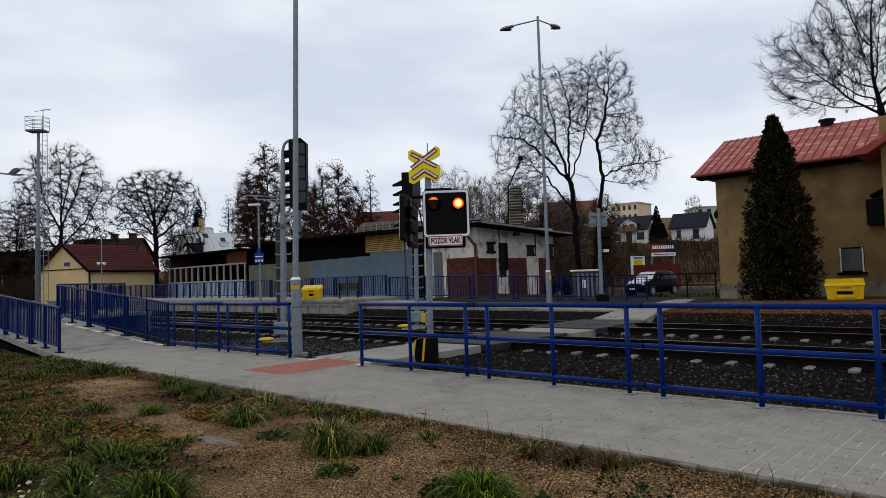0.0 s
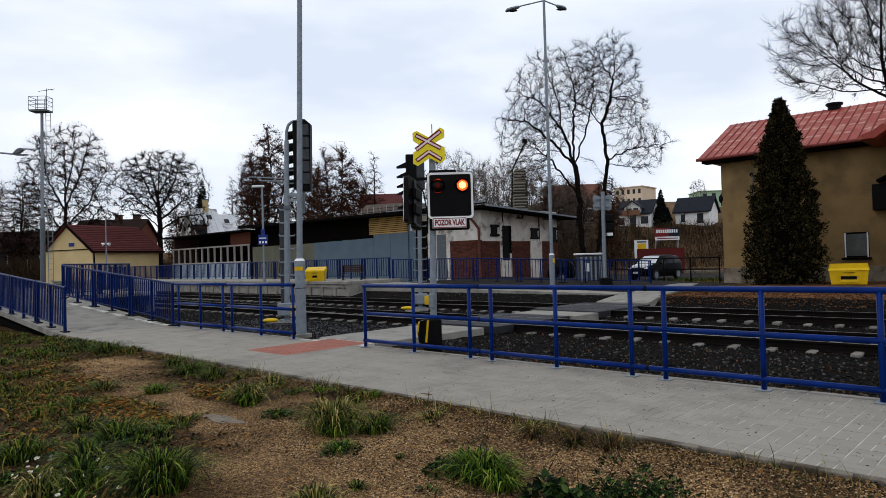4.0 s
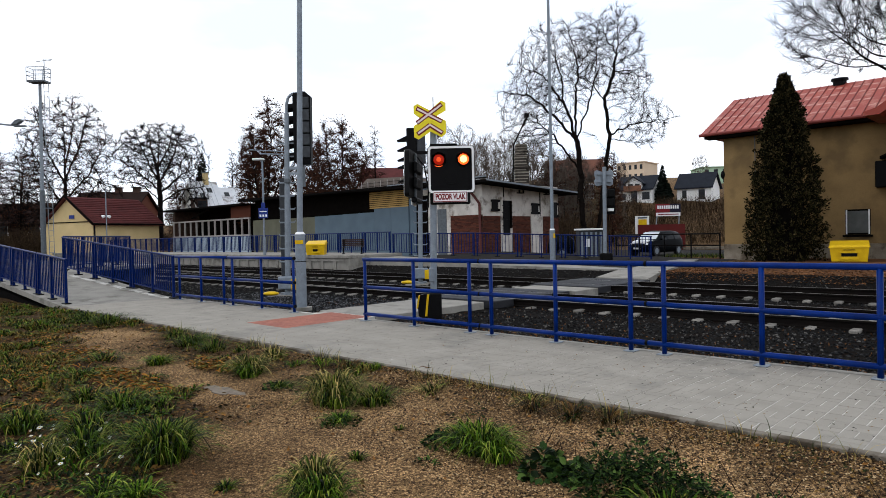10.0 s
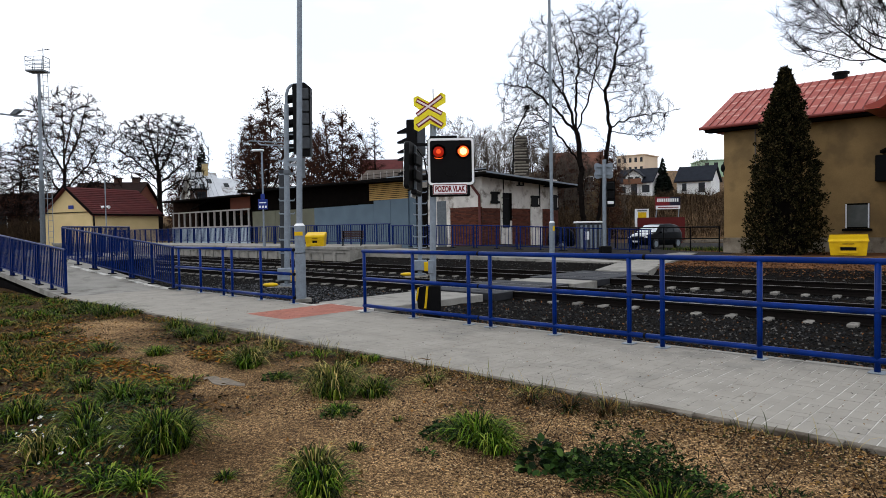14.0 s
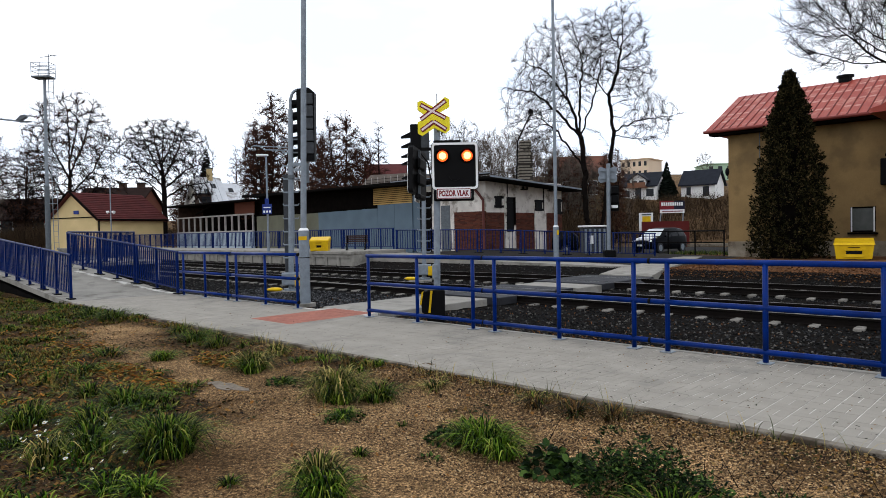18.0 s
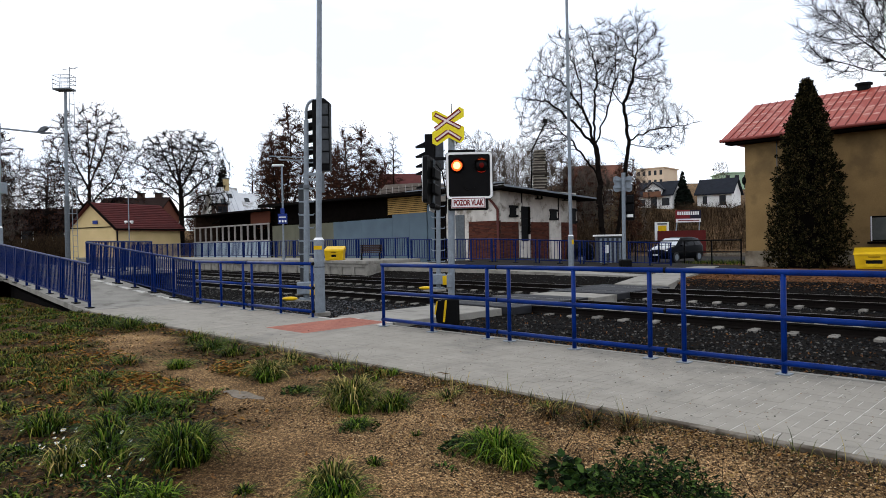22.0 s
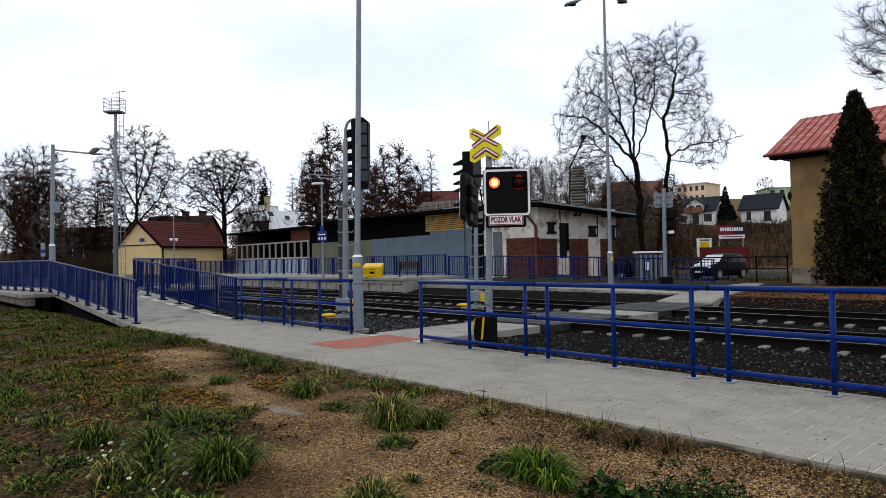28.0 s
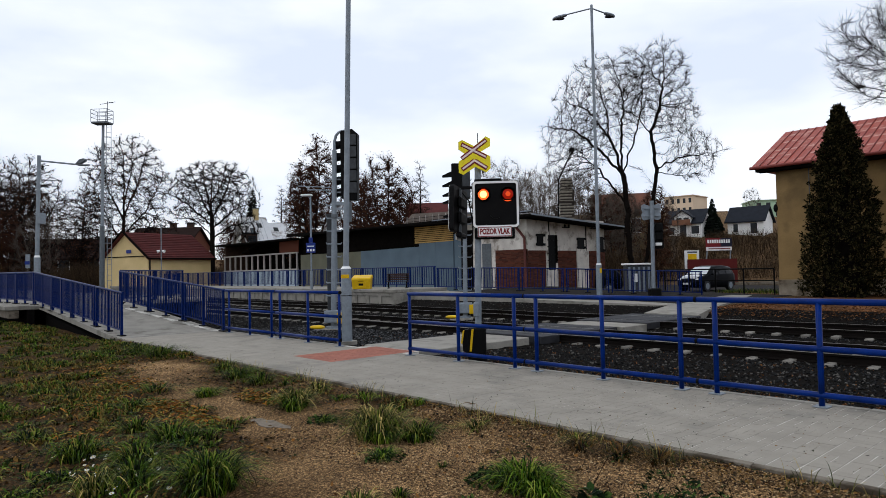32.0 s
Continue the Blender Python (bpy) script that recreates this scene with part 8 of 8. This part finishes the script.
def weed(x, y, n, rad, size, tall, seed, broad):
    """A low clump of leaves at many heights and tilts."""
    rng = random.Random(seed)
    m = Mesh()
    for i in range(n):
        a, r = rng.uniform(0, 6.283), rad * rng.random() ** 0.6
        c = Vector((x + r * math.cos(a), y + r * math.sin(a), 0))
        c.z = ground_z(c.x, c.y) + 0.01 + tall * rng.random() ** 0.7 * max(0.15, 1 - (r / rad) ** 2) * (0.7 + 0.5 * noise.noise((c.x * 9, c.y * 9, 1)))
        s = size * rng.uniform(.5, 1.3)
        e = Euler((rng.uniform(-.9, .9), rng.uniform(-1.0, .6), a + rng.uniform(-1.2, 1.2))).to_matrix()
        rim = [(-0.3, 0, 0), (0.1, broad, .06), (.62, broad, .08), (1.1, 0, -.1), (.62, -broad, .08), (0.1, -broad, .06)]
        m.add([c + e @ Vector(q) * s for q in rim] + [c + e @ Vector((.4, 0, -.05)) * s], [(i, (i + 1) % 6, 6) for i in range(6)])
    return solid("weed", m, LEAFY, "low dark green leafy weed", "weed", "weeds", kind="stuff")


for i, (x, y, n, rad, size, tall) in enumerate(((-2.42, 3.42, 190, 0.17, 0.045, 0.19), (-2.26, 3.46, 150, 0.15, 0.042, 0.17), (-3.32, 3.44, 190, 0.15, 0.034, 0.12), (-2.0, 3.4, 760, 0.22, 0.026, 0.3), (-1.85, 3.5, 950, 0.27, 0.026, 0.38), (-1.65, 3.5, 850, 0.25, 0.026, 0.36), (-1.4, 3.45, 380, 0.24, 0.024, 0.2), (-1.05, 3.7, 220, 0.26, 0.02, 0.1),
                                                 (-4.3, 3.27, 150, 0.16, 0.03, 0.07), (-5.85, 3.66, 120, 0.15, 0.034, 0.07), (-2.5, 4.35, 40, 0.09, 0.026, 0.04), (-2.9, 4.5, 36, 0.08, 0.026, 0.04), (-3.1, 3.05, 40, 0.08, 0.024, 0.04), (-6.0, 2.2, 160, 0.25, 0.03, 0.1), (-4.5, 1.4, 160, 0.22, 0.026, 0.08))):
    weed(x, y, n, rad, size, tall, 100 + i, 0.48 if size > 0.04 else 0.27)
m, stalks = Mesh(), Mesh()
for i in range(26):
    x, y = grng.gauss(-1.8, 0.5), grng.gauss(3.7, 0.25)
    z = ground_z(x, y)
    a = grng.uniform(0, 6.28)
    m.tube((x, y, z), (x + .12 * math.cos(a), y + .12 * math.sin(a), z + grng.uniform(.08, .26)), 0.0035, 0.0015, 3, cap=False)
for i in range(260):
    x = -10.5 + 9.5 * grng.random()
    y = 4.8 - abs(grng.gauss(0, 0.12))
    if noise.noise((x * 1.2, 3.0, 8)) < -0.05:
        continue
    blades(stalks, (x, y), 2, 0.05, 0.08, 0.2, grng, 0.0022, 0.6)
solid("kerb_stalks", stalks, STRAW, "thin yellow grass stalks along the kerb", "grass", kind="stuff")
solid("dead_stalks", m, TWIG, "thin dark dead stalks", "stalks", kind="stuff")
# daisies
m, my = Mesh(), Mesh()
for i in range(48):
    x, y = grng.gauss(-5.22, 0.36), grng.gauss(1.5, 0.2)
    c = Vector((x, y, ground_z(x, y) + grng.uniform(0.03, 0.08)))
    tilt = Euler((grng.uniform(.0, .9), grng.uniform(-.5, .5), grng.uniform(0, .7))).to_matrix()
    r = grng.uniform(0.012, 0.022)
    for p in range(11):
        a = p * 0.571
        m.add([c + tilt @ (Vector(q) * r) for q in ((0, 0, 0), (.75 * math.cos(a - .24), .75 * math.sin(a - .24), .18), (math.cos(a), math.sin(a), .1), (.75 * math.cos(a + .24), .75 * math.sin(a + .24), .18))], [(0, 1, 2, 3)])
    my.ball(c + tilt @ Vector((0, 0, 0.003)), r * .3, r * .3, r * .22, 6, 4)
solid("daisies", m, PETAL, "small white daisies in the grass", "flowers", kind="stuff")
solid("daisy_centres", my, YELLOW, "yellow centres of the daisies", "flowers", kind="stuff")
slabm = Mesh()
srng = random.Random(8)
for cx, cy, r in ((0, 0, .2), (.2, .03, .15), (-.2, -.02, .13), (.05, .08, .14)):
    slabm.prism([(cx + r * srng.uniform(.7, 1.15) * math.cos(6.283 * i / 9), cy + 0.55 * r * srng.uniform(.6, 1.2) * math.sin(6.283 * i / 9)) for i in range(9)], -0.02, srng.uniform(0.002, 0.005))
solid("flat_stone", slabm, PUDDLE, "flat pale stone sunk in the soil", "stone", at=pose(-6.17, 3.24, ground_z(-6.17, 3.24) + 0.004, 90, 0, 10))

# rough verge behind the pipe fence
solid("verge", Mesh().box(-18.0, 37.4, -0.3, -10.5, 41.0, -0.2, 0.03), BANK, "rough earth verge beside the parking area", "verge", kind="structure")
m = Mesh()
for i in range(2600):
    x, y = grng.uniform(-17.9, -10.6), grng.uniform(37.5, 40.9)
    a, h = grng.uniform(0, 6.28), grng.uniform(0.08, 0.3)
    o = Vector((math.cos(a), math.sin(a), 0))
    p, q = Vector((x, y, -0.21)), Vector((-o.y, o.x, 0)) * 0.012
    m.add([p - q, p + q, p + o * h * .5 + Vector((0, 0, h))], [(0, 1, 2)])
solid("verge_grass", m, GRASS, "straggling green grass on the verge", "grass", kind="stuff")

# ---------------------------------------------------------------- pavers
SQ = 0.2
R0X, R1X = P0 + 31 * SQ, P0 + 37 * SQ


def paver_mesh(m, wide, deep):
    return Mesh().box(0, 0, -0.06, wide, deep, 0.0).data("paver", m)


# pairs of blocks laid in squares, turned from square to square; wide sandy joints run across the path
GAPS = (0.001, 0.0022, 0.0034, 0.0046)
across = {g: paver_mesh(PAVER, SQ - 2 * g, SQ / 2 - 0.0014) for g in GAPS}
along = {g: paver_mesh(PAVER, SQ / 2 - 2 * g, SQ - 0.0014) for g in GAPS}
redp = paver_mesh(REDPAV, SQ - 0.004, SQ - 0.0014)
rest, rest_red = Mesh(), Mesh()
prng = random.Random(5)
rows_ = int((FENCE_Y + 0.12 - KERB_Y) / SQ)
for j in range(rows_ + 1):
    y = KERB_Y + 0.004 + j * SQ
    deep = min(SQ, FENCE_Y + 0.095 - y)
    if deep < 0.05:
        continue
    for i in range(int((P1 - P0) / SQ)):
        x = P0 + i * SQ
        dz = prng.uniform(-0.0008, 0.0012)
        if y > 5.9 and R0X - 0.01 < x < R1X - 0.01:
            if deep == SQ:
                part("red_paver", redp, REDPAV, pavement, at=pose(x + 0.002, y + 0.0007, dz))
            else:
                rest_red.box(x + 0.002, y, -0.06, x + SQ - 0.002, y + deep, dz)
            continue
        open_joint = 0.6 + 0.9 * noise.noise((x * 0.9, y * 1.3, 4)) + 0.35 * smooth01((x + 5) / 4)
        for k in (0, 1):
            g = GAPS[max(0, min(3, int(4 * open_joint * prng.uniform(.2, 1.6))))] if x > -6.4 else 0.0008
            if (i + j) % 2:
                px, py, w, d, kinds = x + g, y + k * SQ / 2 + 0.0007, SQ - 2 * g, SQ / 2 - 0.0014, across
            else:
                px, py, w, d, kinds = x + g + k * SQ / 2, y + 0.0007, SQ / 2 - 2 * g, SQ - 0.0014, along
            dz = prng.uniform(-0.0008, 0.0012)
            d = min(d, FENCE_Y + 0.095 - py)
            if d < 0.02:
                continue
            if -1.9 < x < 0.3 and y < 6.5 and deep == SQ and g in kinds:
                part("paver", kinds[g], PAVER, pavement, at=pose(px, py, dz))
            else:
                rest.box(px, py, -0.06, px + w, py + d, dz)
for j in range(rows_, int((7.76 - KERB_Y) / SQ)):
    y = KERB_Y + 0.004 + j * SQ
    if y < FENCE_Y + 0.095 - SQ:
        continue
    for i in range(6):
        y0 = max(y, FENCE_Y + 0.1)
        rest_red.box(R0X + i * SQ + 0.002, y0 + 0.0007, -0.06, R0X + (i + 1) * SQ - 0.002, y + SQ - 0.0007, prng.uniform(-0.0008, 0.0012))
pr_ = part("red_pavers", rest_red, REDPAV, pavement, "red concrete pavers before the crossing")
tagged(pr_, kind="stuff")
pv = part("pavers", rest, PAVER, pavement, "worn grey concrete pavers")
tagged(pv, kind="stuff")


# pale edging under the ramp's inner balustrade
prng2 = random.Random(12)
PALE = mat("pale_mortar_edge", (0.6, 0.58, 0.53), (0.4, 0.38, 0.34), 4, 0.9, bump=0.4, spots=(0.28, 0.26, 0.22), spot_scale=5)
for i in range(7):
    u0, u1 = i / 7, (i + prng2.uniform(.55, .95)) / 7
    a, b = Vector((-16.3, 7.36, 0)).lerp(Vector((-22.8, 6.8, 0)), u0), Vector((-16.3, 7.36, 0)).lerp(Vector((-22.8, 6.8, 0)), u1)
    w = prng2.uniform(.03, .08)
    q = [(p.x, p.y + d, ramp_z(p.x) + h) for h in (-0.02, 0.012) for p, d in ((a, -w), (b, -w * .8), (b, .1), (a, .1))]
    part("mortar_edge", Mesh().add(q, [(0, 1, 2, 3), (7, 6, 5, 4), (0, 4, 5, 1), (1, 5, 6, 2), (2, 6, 7, 3), (3, 7, 4, 0)]), PALE, ramp, "pale mortar along the ramp edge")


# ---------------------------------------------------------------- moving things
def motions():
    """The two crossing lamps flash in turn: each turns its lit side forwards and away."""
    period, half, start = 1.0235, 0.508, 0.06

    def rows(ob, phase):
        base = ob.matrix_basis.copy()
        seq = []
        k = -1
        while True:
            t_on = start + phase + k * period
            seq += [(t + t_on, a + 360.0 * k) for t, a in ((-0.075, 240.0), (-0.04, 300.0), (-0.005, 360.0), (half + 0.045, 360.0), (half + 0.08, 420.0), (half + 0.115, 480.0), (half + 0.25, 482.0), (half + 0.285, 540.0), (half + 0.32, 600.0))]
            if t_on > 33:
                break
            k += 1
        out, used = [], set()

        def angle(t):
            for (t0, a0), (t1, a1) in zip(seq, seq[1:]):
                if t0 <= t <= t1:
                    return lerp(a0, a1, (t - t0) / max(t1 - t0, 1e-6))
            return 180.0
        out.append((0.0, angle(0.0)))
        for t, a in seq:
            f = frame(t)
            if 0.02 < t < 31.98 and f not in used:
                used.add(f)
                out.append((t, a))
        out.append((32.0, angle(32.0)))
        walk(ob, [(t, base @ Matrix.Rotation(radians(a), 4, "X")) for t, a in out])

    rows(lamp_left, 0.0)
    rows(lamp_right, half)


motions()
